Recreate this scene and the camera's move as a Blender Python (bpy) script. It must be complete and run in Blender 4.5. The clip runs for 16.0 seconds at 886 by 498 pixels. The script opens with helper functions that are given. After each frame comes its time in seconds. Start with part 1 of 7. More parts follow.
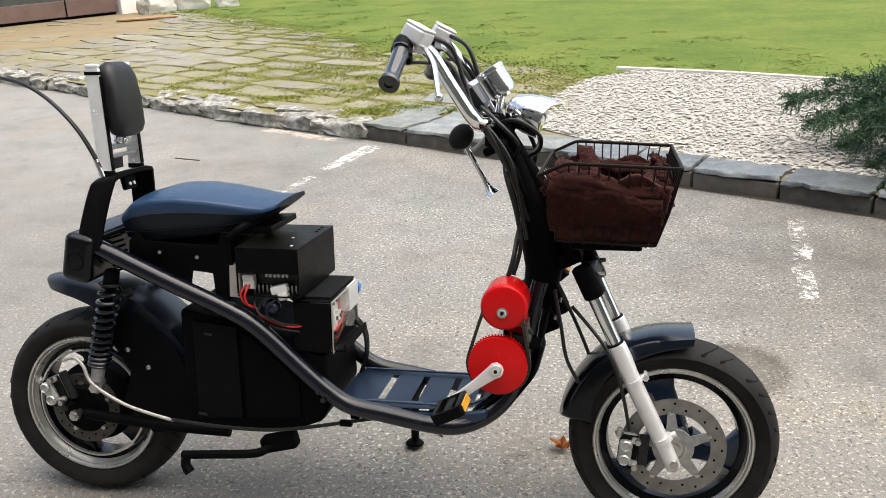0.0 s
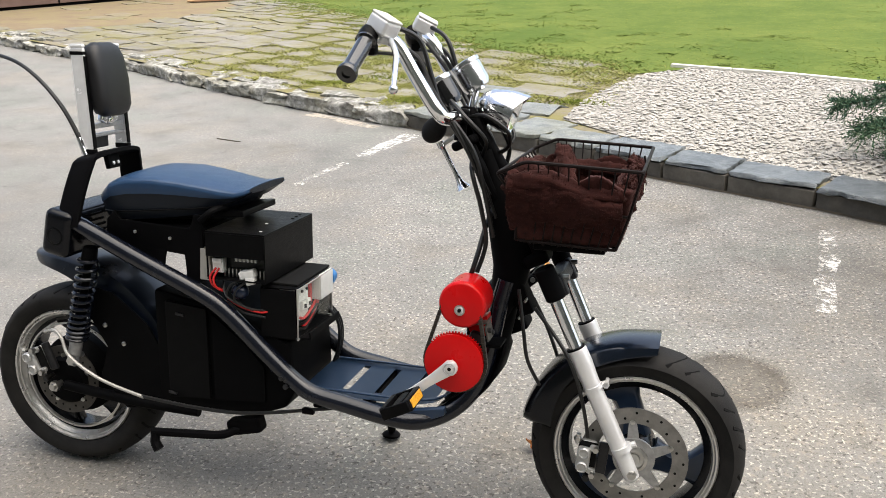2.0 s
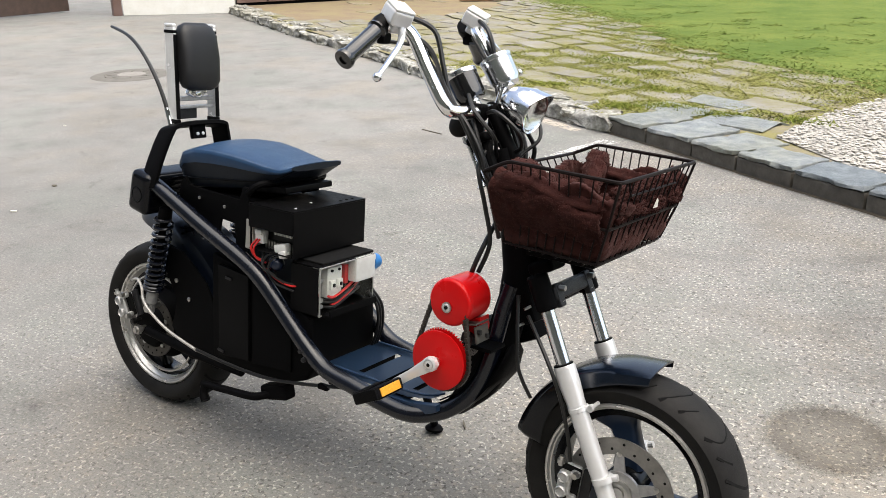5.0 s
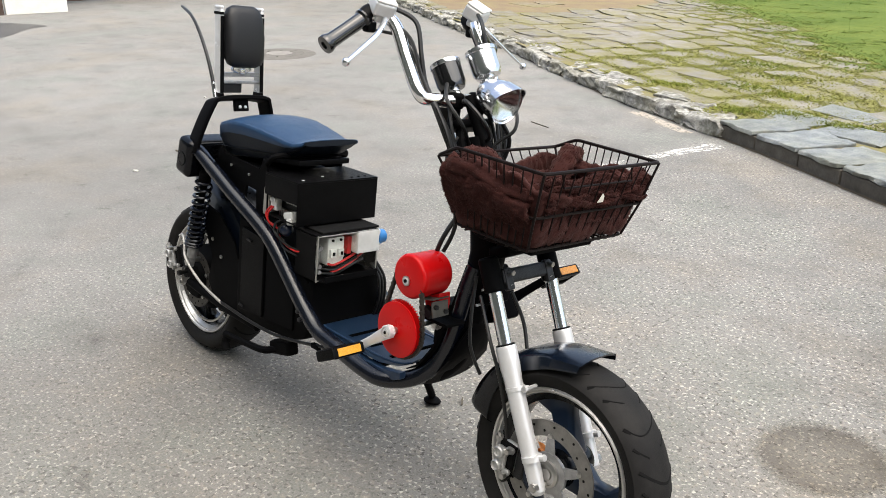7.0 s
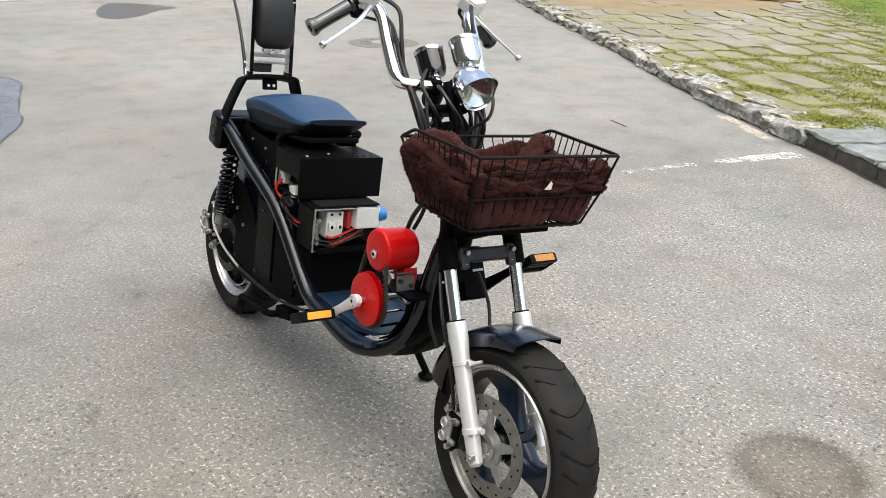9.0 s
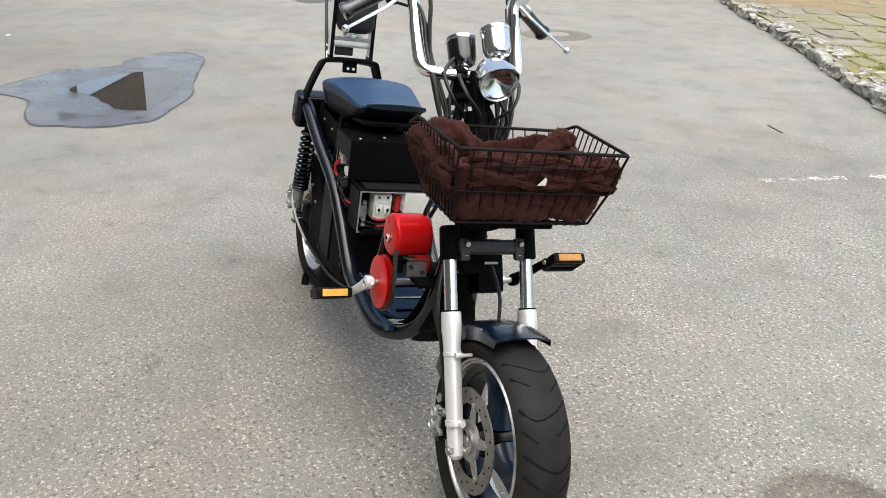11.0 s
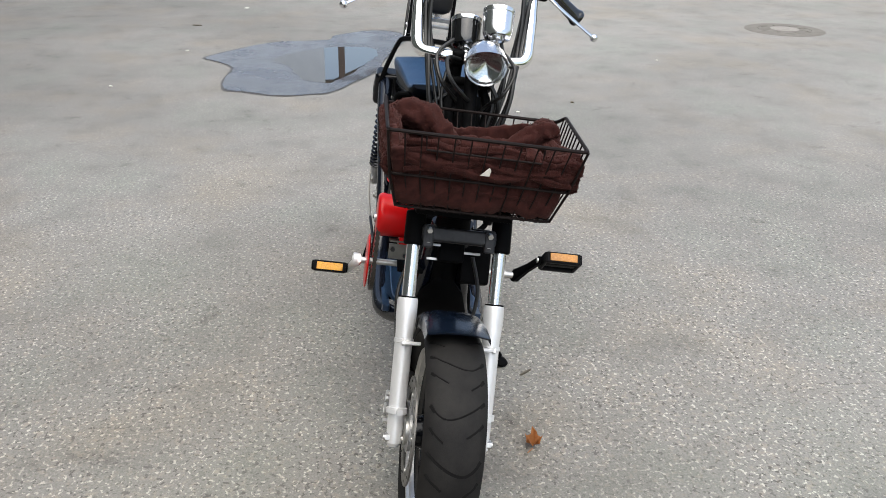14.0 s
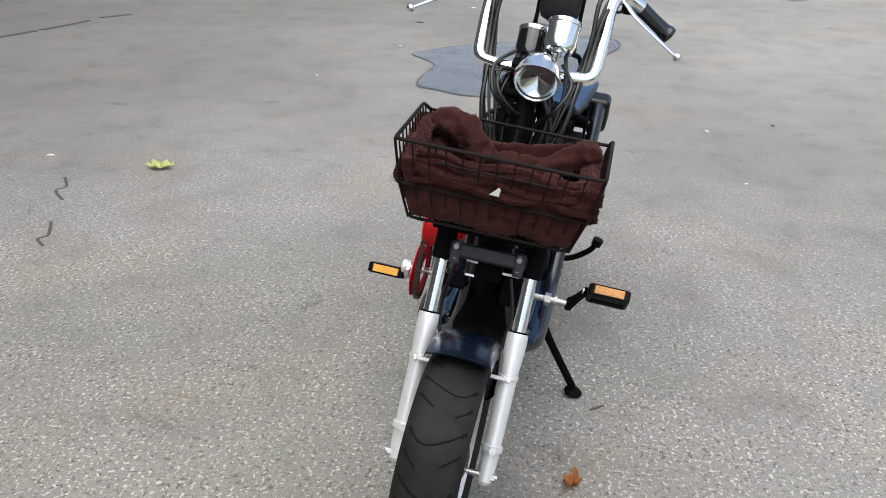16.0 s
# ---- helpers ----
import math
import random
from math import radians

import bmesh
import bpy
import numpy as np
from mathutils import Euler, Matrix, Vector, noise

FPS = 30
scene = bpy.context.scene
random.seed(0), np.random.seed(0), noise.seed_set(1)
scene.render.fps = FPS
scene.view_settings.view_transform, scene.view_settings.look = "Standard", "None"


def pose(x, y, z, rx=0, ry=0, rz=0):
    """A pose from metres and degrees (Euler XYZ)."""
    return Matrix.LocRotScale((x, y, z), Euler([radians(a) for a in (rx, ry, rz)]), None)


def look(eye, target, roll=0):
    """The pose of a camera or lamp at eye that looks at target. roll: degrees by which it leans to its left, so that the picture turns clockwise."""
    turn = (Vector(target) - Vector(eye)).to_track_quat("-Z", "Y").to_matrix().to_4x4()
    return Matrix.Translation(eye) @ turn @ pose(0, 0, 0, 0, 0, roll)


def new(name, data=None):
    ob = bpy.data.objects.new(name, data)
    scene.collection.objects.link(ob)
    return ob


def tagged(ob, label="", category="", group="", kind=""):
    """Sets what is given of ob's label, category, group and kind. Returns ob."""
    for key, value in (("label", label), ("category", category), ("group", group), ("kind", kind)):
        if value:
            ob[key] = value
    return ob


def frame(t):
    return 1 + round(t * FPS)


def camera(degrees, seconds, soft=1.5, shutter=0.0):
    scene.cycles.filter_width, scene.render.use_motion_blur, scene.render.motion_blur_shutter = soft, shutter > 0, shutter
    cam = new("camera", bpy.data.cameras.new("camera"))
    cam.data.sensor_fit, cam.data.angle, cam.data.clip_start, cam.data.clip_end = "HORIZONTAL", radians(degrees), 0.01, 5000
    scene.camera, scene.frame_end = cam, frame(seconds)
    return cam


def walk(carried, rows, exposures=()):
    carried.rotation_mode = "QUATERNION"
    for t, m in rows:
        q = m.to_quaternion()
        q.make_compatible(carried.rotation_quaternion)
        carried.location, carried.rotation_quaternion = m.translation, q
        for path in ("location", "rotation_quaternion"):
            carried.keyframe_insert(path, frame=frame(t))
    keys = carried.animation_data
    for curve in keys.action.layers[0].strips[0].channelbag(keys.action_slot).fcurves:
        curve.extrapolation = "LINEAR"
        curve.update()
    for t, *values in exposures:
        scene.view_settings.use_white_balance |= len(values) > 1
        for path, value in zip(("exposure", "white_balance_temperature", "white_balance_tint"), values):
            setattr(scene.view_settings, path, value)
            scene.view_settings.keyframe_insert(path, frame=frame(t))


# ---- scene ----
cam = camera(52.8, 16.0, soft=0.72)
PATH = [
    (0, (0.258, 0.06, 1.386), (0.066, 1.922, 0.681), -2.4),
    (0.5, (0.299, 0.071, 1.382), (0.051, 1.93, 0.685), -2.5),
    (1, (0.348, 0.098, 1.383), (0.075, 1.951, 0.682), -2.0),
    (1.5, (0.407, 0.12, 1.387), (0.111, 1.964, 0.671), -1.6),
    (2, (0.482, 0.112, 1.382), (0.138, 1.945, 0.66), -1.2),
    (2.5, (0.596, 0.099, 1.376), (0.161, 1.912, 0.65), -1.1),
    (3, (0.694, 0.103, 1.366), (0.171, 1.898, 0.656), -0.8),
    (3.5, (0.769, 0.151, 1.356), (0.147, 1.919, 0.658), -0.9),
    (4, (0.821, 0.208, 1.343), (0.109, 1.942, 0.646), -1.1),
    (4.2, (0.857, 0.232, 1.342), (0.103, 1.948, 0.644), -1.3),
    (6.3, (1.298, 0.432, 1.357), (0.163, 1.913, 0.638), 0.1),
    (6.5, (1.339, 0.443, 1.359), (0.18, 1.904, 0.638), 0.0),
    (7, (1.439, 0.46, 1.357), (0.227, 1.88, 0.641), 0.2),
    (7.5, (1.552, 0.49, 1.351), (0.286, 1.867, 0.643), 0.3),
    (8, (1.642, 0.531, 1.348), (0.331, 1.867, 0.644), 0.8),
    (8.5, (1.708, 0.586, 1.35), (0.36, 1.881, 0.639), 1.1),
    (9, (1.766, 0.634, 1.361), (0.363, 1.858, 0.632), 1.3),
    (9.2, (1.788, 0.648, 1.362), (0.354, 1.833, 0.628), 1.2),
    (11.3, (2.012, 1.052, 1.361), (0.35, 1.868, 0.603), 1.4),
    (11.5, (2.012, 1.086, 1.36), (0.339, 1.877, 0.6), 1.4),
    (12, (2.038, 1.176, 1.355), (0.336, 1.9, 0.594), 1.4),
    (12.5, (2.104, 1.309, 1.353), (0.367, 1.936, 0.585), 0.7),
    (13, (2.143, 1.425, 1.352), (0.375, 1.953, 0.581), 0.6),
    (13.5, (2.153, 1.501, 1.342), (0.361, 1.941, 0.571), 1.0),
    (14, (2.158, 1.596, 1.351), (0.35, 1.923, 0.56), 1.0),
    (14.5, (2.157, 1.699, 1.352), (0.338, 1.894, 0.544), 1.0),
    (15, (2.143, 1.851, 1.348), (0.321, 1.88, 0.525), 0.4),
    (15.5, (2.122, 1.949, 1.339), (0.294, 1.853, 0.532), 0.7),
    (16, (2.095, 2.044, 1.357), (0.272, 1.837, 0.562), 1.2),
]
walk(cam, [(t, look(eye, target, roll)) for t, eye, target, roll in PATH], exposures=[(0, 1.08, 6750, 9), (4, 1.08, 6720, 9), (8, 1.03, 6620, 8), (12, 0.96, 6590, 7.2), (13, 0.90, 6540, 7.4), (14.5, 0.79, 6370, 8.0), (16, 0.79, 6310, 8.2)])

# ---------------------------------------------------------------- light
SUN_TO = Vector((0.34, -0.04, 1.0)).normalized()
world = bpy.data.worlds.new("sky")
scene.world = world
world.use_nodes = True
wn = world.node_tree
wn.nodes.clear()
w_out = wn.nodes.new("ShaderNodeOutputWorld")
w_bg = wn.nodes.new("ShaderNodeBackground")
w_sky = wn.nodes.new("ShaderNodeTexSky")
w_sky.sky_type = "NISHITA"
w_sky.sun_disc = False
w_sky.sun_elevation = math.asin(SUN_TO.z)
w_sky.sun_rotation = math.atan2(SUN_TO.x, SUN_TO.y)
w_sky.air_density, w_sky.dust_density, w_sky.ozone_density = 1.0, 3.2, 1.0
w_bg.inputs["Strength"].default_value = 0.15
w_haze = wn.nodes.new("ShaderNodeHueSaturation")
w_haze.inputs["Saturation"].default_value = 0.80
wn.links.new(w_sky.outputs[0], w_haze.inputs["Color"])
wn.links.new(w_haze.outputs[0], w_bg.inputs["Color"])
wn.links.new(w_bg.outputs[0], w_out.inputs["Surface"])
sun = new("sun", bpy.data.lights.new("sun", "SUN"))
sun.data.energy = 2.2
sun.data.angle = radians(95)
sun.data.color = (1.0, 0.945, 0.84)
sun.matrix_world = look(SUN_TO * 20, (0, 0, 0))
scene.view_settings.exposure = 0.92


# ---------------------------------------------------------------- materials
def node(nt, kind, **values):
    n = nt.nodes.new(kind)
    for key, value in values.items():
        n.inputs[key.replace("_", " ")].default_value = value
    return n


def ramp(nt, source, stops):
    r = nt.nodes.new("ShaderNodeValToRGB")
    r.color_ramp.elements[0].position, r.color_ramp.elements[0].color = stops[0][0], (*stops[0][1], 1)
    r.color_ramp.elements[1].position, r.color_ramp.elements[1].color = stops[-1][0], (*stops[-1][1], 1)
    for p, c in stops[1:-1]:
        e = r.color_ramp.elements.new(p)
        e.color = (*c, 1)
    nt.links.new(source, r.inputs["Fac"])
    return r


def mixed(nt, fac, a, b, mode="MIX"):
    m = nt.nodes.new("ShaderNodeMix")
    m.data_type, m.blend_type = "RGBA", mode
    for slot, value in ((0, fac), (6, a), (7, b)):
        if isinstance(value, bpy.types.NodeSocket):
            nt.links.new(value, m.inputs[slot])
        else:
            m.inputs[slot].default_value = value if slot == 0 else (*value, 1)
    return m.outputs[2]


def maths(nt, op, a, b=None, c=None):
    m = nt.nodes.new("ShaderNodeMath")
    m.operation = op
    for slot, value in enumerate((a, b, c)):
        if isinstance(value, bpy.types.NodeSocket):
            nt.links.new(value, m.inputs[slot])
        elif value is not None:
            m.inputs[slot].default_value = value
    return m.outputs[0]


def start(name):
    m = bpy.data.materials.new(name)
    m.use_nodes = True
    nt = m.node_tree
    b = nt.nodes["Principled BSDF"]
    tc = nt.nodes.new("ShaderNodeTexCoord")
    return m, nt, b, tc.outputs["Object"]


def surf(name, c1, c2=None, scale=30.0, rough=0.5, metal=0.0, bump=0.0, bscale=300.0, coat=0.0, dust=0.0, spec=0.5, vary=0.0):
    """Two tones in blotches, fine grain in the relief and in the gloss, dust as pale film."""
    m, nt, b, co = start(name)
    c2 = c2 or tuple(v * 0.7 for v in c1)
    n1 = node(nt, "ShaderNodeTexNoise", Scale=scale, Detail=5.0, Roughness=0.6)
    nt.links.new(co, n1.inputs["Vector"])
    col = mixed(nt, ramp(nt, n1.outputs["Fac"], [(0.3, (0, 0, 0)), (0.7, (1, 1, 1))]).outputs[0], c1, c2)
    if vary:
        info = nt.nodes.new("ShaderNodeObjectInfo")
        hs = nt.nodes.new("ShaderNodeHueSaturation")
        nt.links.new(maths(nt, "MULTIPLY_ADD", info.outputs["Random"], vary, 1 - vary / 2), hs.inputs["Value"])
        nt.links.new(col, hs.inputs["Color"])
        col = hs.outputs[0]
    if dust:
        n3 = node(nt, "ShaderNodeTexNoise", Scale=9.0, Detail=8.0, Roughness=0.7)
        nt.links.new(co, n3.inputs["Vector"])
        f = maths(nt, "MULTIPLY", ramp(nt, n3.outputs["Fac"], [(0.42, (0, 0, 0)), (0.75, (1, 1, 1))]).outputs[0], dust)
        col = mixed(nt, f, col, (0.30, 0.28, 0.25))
    nt.links.new(col, b.inputs["Base Color"])
    n2 = node(nt, "ShaderNodeTexNoise", Scale=bscale, Detail=3.0)
    nt.links.new(co, n2.inputs["Vector"])
    r = maths(nt, "MULTIPLY_ADD", n1.outputs["Fac"], 0.22, rough - 0.11)
    nt.links.new(r, b.inputs["Roughness"])
    b.inputs["Metallic"].default_value = metal
    b.inputs["Specular IOR Level"].default_value = spec
    if coat:
        b.inputs["Coat Weight"].default_value = coat
        b.inputs["Coat Roughness"].default_value = 0.08
    if bump:
        bp = node(nt, "ShaderNodeBump", Strength=bump, Distance=0.001)
        nt.links.new(n2.outputs["Fac"], bp.inputs["Height"])
        nt.links.new(bp.outputs[0], b.inputs["Normal"])
    return m


BLACK = surf("black_paint", (0.0020, 0.0025, 0.0038), (0.0030, 0.0035, 0.0050), 14, 0.22, 0, 0.10, 500, 0.10, 0.0, 0.22)
NAVY = surf("navy_black_paint", (0.0023, 0.0050, 0.0115), (0.0031, 0.0063, 0.0135), 14, 0.22, 0, 0.10, 500, 0.20, 0.004, 0.45)
TAILPAINT = surf("dark_navy_tail_paint", (0.0024, 0.0048, 0.0105), (0.0032, 0.0060, 0.0125), 14, 0.30, 0, 0.10, 500, 0.15, 0.0, 0.35)
DECK = surf("navy_deck_paint", (0.0125, 0.0310, 0.0680), (0.0150, 0.0360, 0.0760), 14, 0.36, 0, 0.10, 500, 0.15, 0.006, 0.40)
SPOKEPAINT = surf("navy_spoke_paint", (0.0060, 0.0150, 0.0350), (0.0080, 0.0185, 0.0410), 14, 0.32, 0, 0.10, 500, 0.1, 0.0, 0.40)
TUBE_BLACK = surf("navy_black_tube", (0.0028, 0.0040, 0.0080), (0.0040, 0.0053, 0.0100), 14, 0.24, 0, 0.10, 500, 0.20, 0.0, 0.42)
SATIN = surf("satin_black_steel", (0.0018, 0.0018, 0.0021), (0.0030, 0.0030, 0.0033), 20, 0.58, 0, 0.2, 700, 0, 0.002, 0.04)
PLASTIC = surf("black_plastic", (0.0020, 0.0020, 0.0023), (0.0036, 0.0036, 0.0039), 40, 0.40, 0, 0.3, 900, 0, 0.0, 0.07)
RUBBER = surf("tyre_rubber", (0.0065, 0.0060, 0.0060), (0.0105, 0.010, 0.0095), 18, 0.72, 0, 0.4, 400, 0, 0.035, 0.20)
GROOVE = surf("tyre_groove", (0.002, 0.002, 0.002), (0.004, 0.004, 0.004), 30, 0.9, 0, 0, 300, 0, 0, 0.2)
# one saddle vinyl in two tones: sky sheen painted on top, shade on the sides
SKYLIT_VINYL = surf("skylit_navy_vinyl", (0.0085, 0.0330, 0.0830), (0.0110, 0.0390, 0.0930), 22, 0.40, 0, 0.4, 650, 0, 0.0, 0.45)
SHADED_VINYL = surf("shaded_side_vinyl", (0.0030, 0.0060, 0.0120), (0.0040, 0.0075, 0.0145), 22, 0.46, 0, 0.4, 650, 0, 0.0, 0.30)
PADVINYL = surf("black_vinyl", (0.0055, 0.0055, 0.0065), (0.0072, 0.0072, 0.0082), 22, 0.45, 0, 0.5, 650, 0, 0.0, 0.40)
GLOSS = surf("gloss_black", (0.003, 0.003, 0.0035), (0.005, 0.005, 0.0055), 20, 0.14, 0, 0.05, 500, 0.6, 0.0, 0.5)
COVER = surf("worn_iron_cover", (0.125, 0.117, 0.106), (0.172, 0.162, 0.148), 14, 0.85, 0, 0.6, 200, 0, 0, 0.15)
PLATE = surf("worn_plate", (0.27, 0.255, 0.235), (0.20, 0.19, 0.175), 30, 0.8, 0, 0.5, 200, 0, 0, 0.2)
CHROME = surf("chrome", (0.82, 0.83, 0.85), (0.74, 0.75, 0.77), 25, 0.17, 1.0, 0.05, 200)
BRIGHT = surf("polished_aluminium", (0.84, 0.84, 0.84), (0.74, 0.74, 0.74), 30, 0.24, 0.30, 0.1, 600)
BARCHROME = surf("bright_bar_chrome", (0.95, 0.95, 0.95), (0.88, 0.88, 0.88), 60, 0.10, 1.0, 1.0, 24)
STEEL = surf("brushed_steel", (0.56, 0.55, 0.53), (0.42, 0.41, 0.39), 40, 0.33, 1.0, 0.2, 900)
DISC = surf("dull_disc_steel", (0.26, 0.25, 0.235), (0.17, 0.165, 0.155), 40, 0.45, 0.7, 0.2, 900)
CHAIN = surf("oily_chain_steel", (0.060, 0.050, 0.042), (0.030, 0.026, 0.022), 90, 0.42, 0.5, 0.3, 700)
OLD_DISC = surf("brown_tarnished_steel", (0.085, 0.078, 0.068), (0.055, 0.050, 0.045), 40, 0.48, 0.6, 0.2, 900)
ANGLE_STEEL = surf("dull_angle_steel", (0.15, 0.142, 0.128), (0.10, 0.095, 0.085), 40, 0.5, 0.6, 0.3, 700)
ALLOY = surf("silver_alloy", (0.74, 0.74, 0.74), (0.64, 0.64, 0.64), 20, 0.34, 0.40, 0.15, 900, 0, 0.04)
RIMMETAL = surf("worn_rim_alloy", (0.62, 0.61, 0.59), (0.46, 0.45, 0.43), 30, 0.30, 0.75, 0.2, 900)
CALIPER = surf("grey_caliper_alloy", (0.56, 0.56, 0.55), (0.38, 0.38, 0.37), 70, 0.42, 0.65, 0.6, 500, 0, 0.1)
BASKETWIRE = surf("dark_brown_wire", (0.0065, 0.0045, 0.0042), (0.011, 0.007, 0.0065), 60, 0.50, 0, 0.2, 700, 0, 0.0, 0.10)
CAST = surf("grey_casting", (0.40, 0.40, 0.40), (0.27, 0.27, 0.27), 60, 0.45, 0.7, 0.6, 500, 0, 0.1)
DARKCAST = surf("dark_casting", (0.030, 0.030, 0.032), (0.018, 0.018, 0.020), 60, 0.45, 0.5, 0.6, 500)
RED = surf("red_enamel", (0.56, 0.0045, 0.006), (0.46, 0.004, 0.005), 12, 0.30, 0, 0.1, 300, 0.05, 0.0, 0.22)
AMBER = surf("amber_reflector", (0.74, 0.39, 0.045), (0.56, 0.25, 0.022), 240, 0.22, 0, 0.8, 500)
# same amber darkened for the right pedal, its weak off-axis return put into the colour
OFF_AXIS_AMBER = surf("off_axis_amber_reflector", (0.52, 0.235, 0.035), (0.36, 0.14, 0.02), 240, 0.22, 0, 0.8, 500)
WHITE = surf("white_plastic", (0.72, 0.72, 0.70), (0.60, 0.60, 0.57), 30, 0.4, 0, 0.1, 400)
NAVYCAP = surf("blue_black_plastic", (0.006, 0.011, 0.026), (0.008, 0.014, 0.032), 30, 0.28, 0, 0.1, 400)
BLUE = surf("blue_plastic", (0.016, 0.17, 0.46), (0.014, 0.14, 0.38), 30, 0.35)
WIRE_RED = surf("red_insulation", (0.55, 0.015, 0.015), None, 60, 0.4)
GREEN_PCB = surf("circuit_board", (0.006, 0.008, 0.007), (0.010, 0.011, 0.010), 200, 0.5)
PALEBOX = surf("pale_grey_plastic", (0.34, 0.325, 0.295), (0.27, 0.26, 0.235), 40, 0.5, 0, 0.2, 400)
GREYBOX = surf("grey_aluminium", (0.45, 0.44, 0.42), (0.36, 0.35, 0.33), 50, 0.4, 0.6, 0.2, 600)
BLANKET = surf("brown_fleece", (0.0195, 0.0060, 0.0052), (0.0420, 0.0138, 0.0115), 60, 0.95, 0, 1.0, 420, 0, 0, 0.1)
BLANKET.node_tree.nodes["Principled BSDF"].inputs["Sheen Weight"].default_value = 0.12
BLANKET.node_tree.nodes["Principled BSDF"].inputs["Sheen Tint"].default_value = (0.75, 0.45, 0.40, 1)
CABLE = surf("black_cable", (0.004, 0.004, 0.004), None, 60, 0.45)
GREY_HOSE = surf("braided_hose", (0.46, 0.45, 0.42), (0.32, 0.31, 0.29), 400, 0.4, 0.4, 0.5, 900)


def glass(name, tint=(1, 1, 1), rough=0.02):
    m, nt, b, co = start(name)
    b.inputs["Base Color"].default_value = (*tint, 1)
    b.inputs["Transmission Weight"].default_value = 1.0
    b.inputs["Roughness"].default_value = rough
    b.inputs["IOR"].default_value = 1.2
    b.inputs["Specular IOR Level"].default_value = 0.12
    return m


CLEAR = glass("clear_acrylic", (0.93, 0.95, 0.94))


def asphalt():
    m, nt, b, co = start("weathered_asphalt")
    # worn grey binder with bare stone: chips as pale, tan and dark grains with broken outlines, thick in some patches; one round oily stain
    na = node(nt, "ShaderNodeTexNoise", Scale=84.0, Detail=2.5, Roughness=0.55)
    nb = node(nt, "ShaderNodeTexNoise", Scale=74.0, Detail=2.5, Roughness=0.55, Lacunarity=2.3)
    ng = node(nt, "ShaderNodeTexNoise", Scale=52.0, Detail=3.0, Roughness=0.6)
    for k, n in enumerate((na, nb, ng)):
        mp = nt.nodes.new("ShaderNodeVectorMath")
        mp.operation = "ADD"
        mp.inputs[1].default_value = (7.3 * k, 3.1 * k, 1.7 * k)
        nt.links.new(co, mp.inputs[0])
        nt.links.new(mp.outputs[0], n.inputs["Vector"])
    big = node(nt, "ShaderNodeTexNoise", Scale=0.45, Detail=5.0, Roughness=0.55)
    mid = node(nt, "ShaderNodeTexNoise", Scale=3.2, Detail=7.0, Roughness=0.62)
    smear = node(nt, "ShaderNodeTexNoise", Scale=7.0, Detail=6.0, Roughness=0.70, Distortion=0.6)
    grit = node(nt, "ShaderNodeTexNoise", Scale=160.0, Detail=4.0, Roughness=0.7)
    tint = node(nt, "ShaderNodeTexNoise", Scale=1.3, Detail=5.0, Roughness=0.6)
    for n in (big, mid, smear, grit, tint):
        nt.links.new(co, n.inputs["Vector"])
    col = ramp(nt, grit.outputs["Fac"], [(0.28, (0.128, 0.125, 0.119)), (0.50, (0.184, 0.180, 0.172)), (0.72, (0.236, 0.231, 0.222))]).outputs[0]
    shown = ramp(nt, mid.outputs["Fac"], [(0.32, (0.42, 0.42, 0.42)), (0.62, (1, 1, 1))])
    where = nt.nodes.new("ShaderNodeSeparateXYZ")
    nt.links.new(co, where.inputs[0])
    # the wheel tracks by the kerb end are worn down to the stone, the far drive is smoother
    east = maths(nt, "MULTIPLY_ADD", big.outputs["Fac"], 2.4, where.outputs[0])
    track = ramp(nt, maths(nt, "MULTIPLY_ADD", east, 0.2, 0.6), [(0.36, (0.30, 0.30, 0.30)), (0.80, (1, 1, 1))])
    some = maths(nt, "MULTIPLY", track.outputs[0], shown.outputs[0])
    pale = maths(nt, "MULTIPLY", some, ramp(nt, na.outputs["Fac"], [(0.575, (0, 0, 0)), (0.65, (1, 1, 1))]).outputs[0])
    dark = maths(nt, "MULTIPLY", some, ramp(nt, nb.outputs["Fac"], [(0.35, (1, 1, 1)), (0.43, (0, 0, 0))]).outputs[0])
    buff = maths(nt, "MULTIPLY", some, ramp(nt, ng.outputs["Fac"], [(0.54, (0, 0, 0)), (0.66, (1, 1, 1))]).outputs[0])
    col = mixed(nt, maths(nt, "MULTIPLY", buff, 0.42), col, (0.330, 0.290, 0.235))
    col = mixed(nt, maths(nt, "MULTIPLY", dark, 0.80), col, (0.056, 0.053, 0.049))
    col = mixed(nt, maths(nt, "MULTIPLY", pale, 0.74), col, (0.52, 0.495, 0.445))
    # paler towards the house in the north-west, darker to the south-west, darker and browner where the kerb begins
    nw_tone = maths(nt, "MULTIPLY", maths(nt, "SUBTRACT", where.outputs[1], 2.0), maths(nt, "MULTIPLY", where.outputs[0], -0.02))
    nw_tone = maths(nt, "MULTIPLY_ADD", big.outputs["Fac"], 0.3, maths(nt, "ADD", nw_tone, 0.35))
    drive = ramp(nt, nw_tone, [(0.22, (0.86, 0.86, 0.86)), (0.50, (1.0, 1.0, 1.0)), (0.85, (1.13, 1.13, 1.13))])
    col = mixed(nt, 1.0, col, drive.outputs[0], "MULTIPLY")
    kx = maths(nt, "SUBTRACT", where.outputs[0], 1.75)
    ky = maths(nt, "SUBTRACT", where.outputs[1], 3.5)
    kd = maths(nt, "SQRT", maths(nt, "ADD", maths(nt, "MULTIPLY", kx, kx), maths(nt, "MULTIPLY", ky, ky)))
    kd = maths(nt, "MULTIPLY_ADD", mid.outputs["Fac"], 0.8, maths(nt, "MULTIPLY", kd, 0.5))
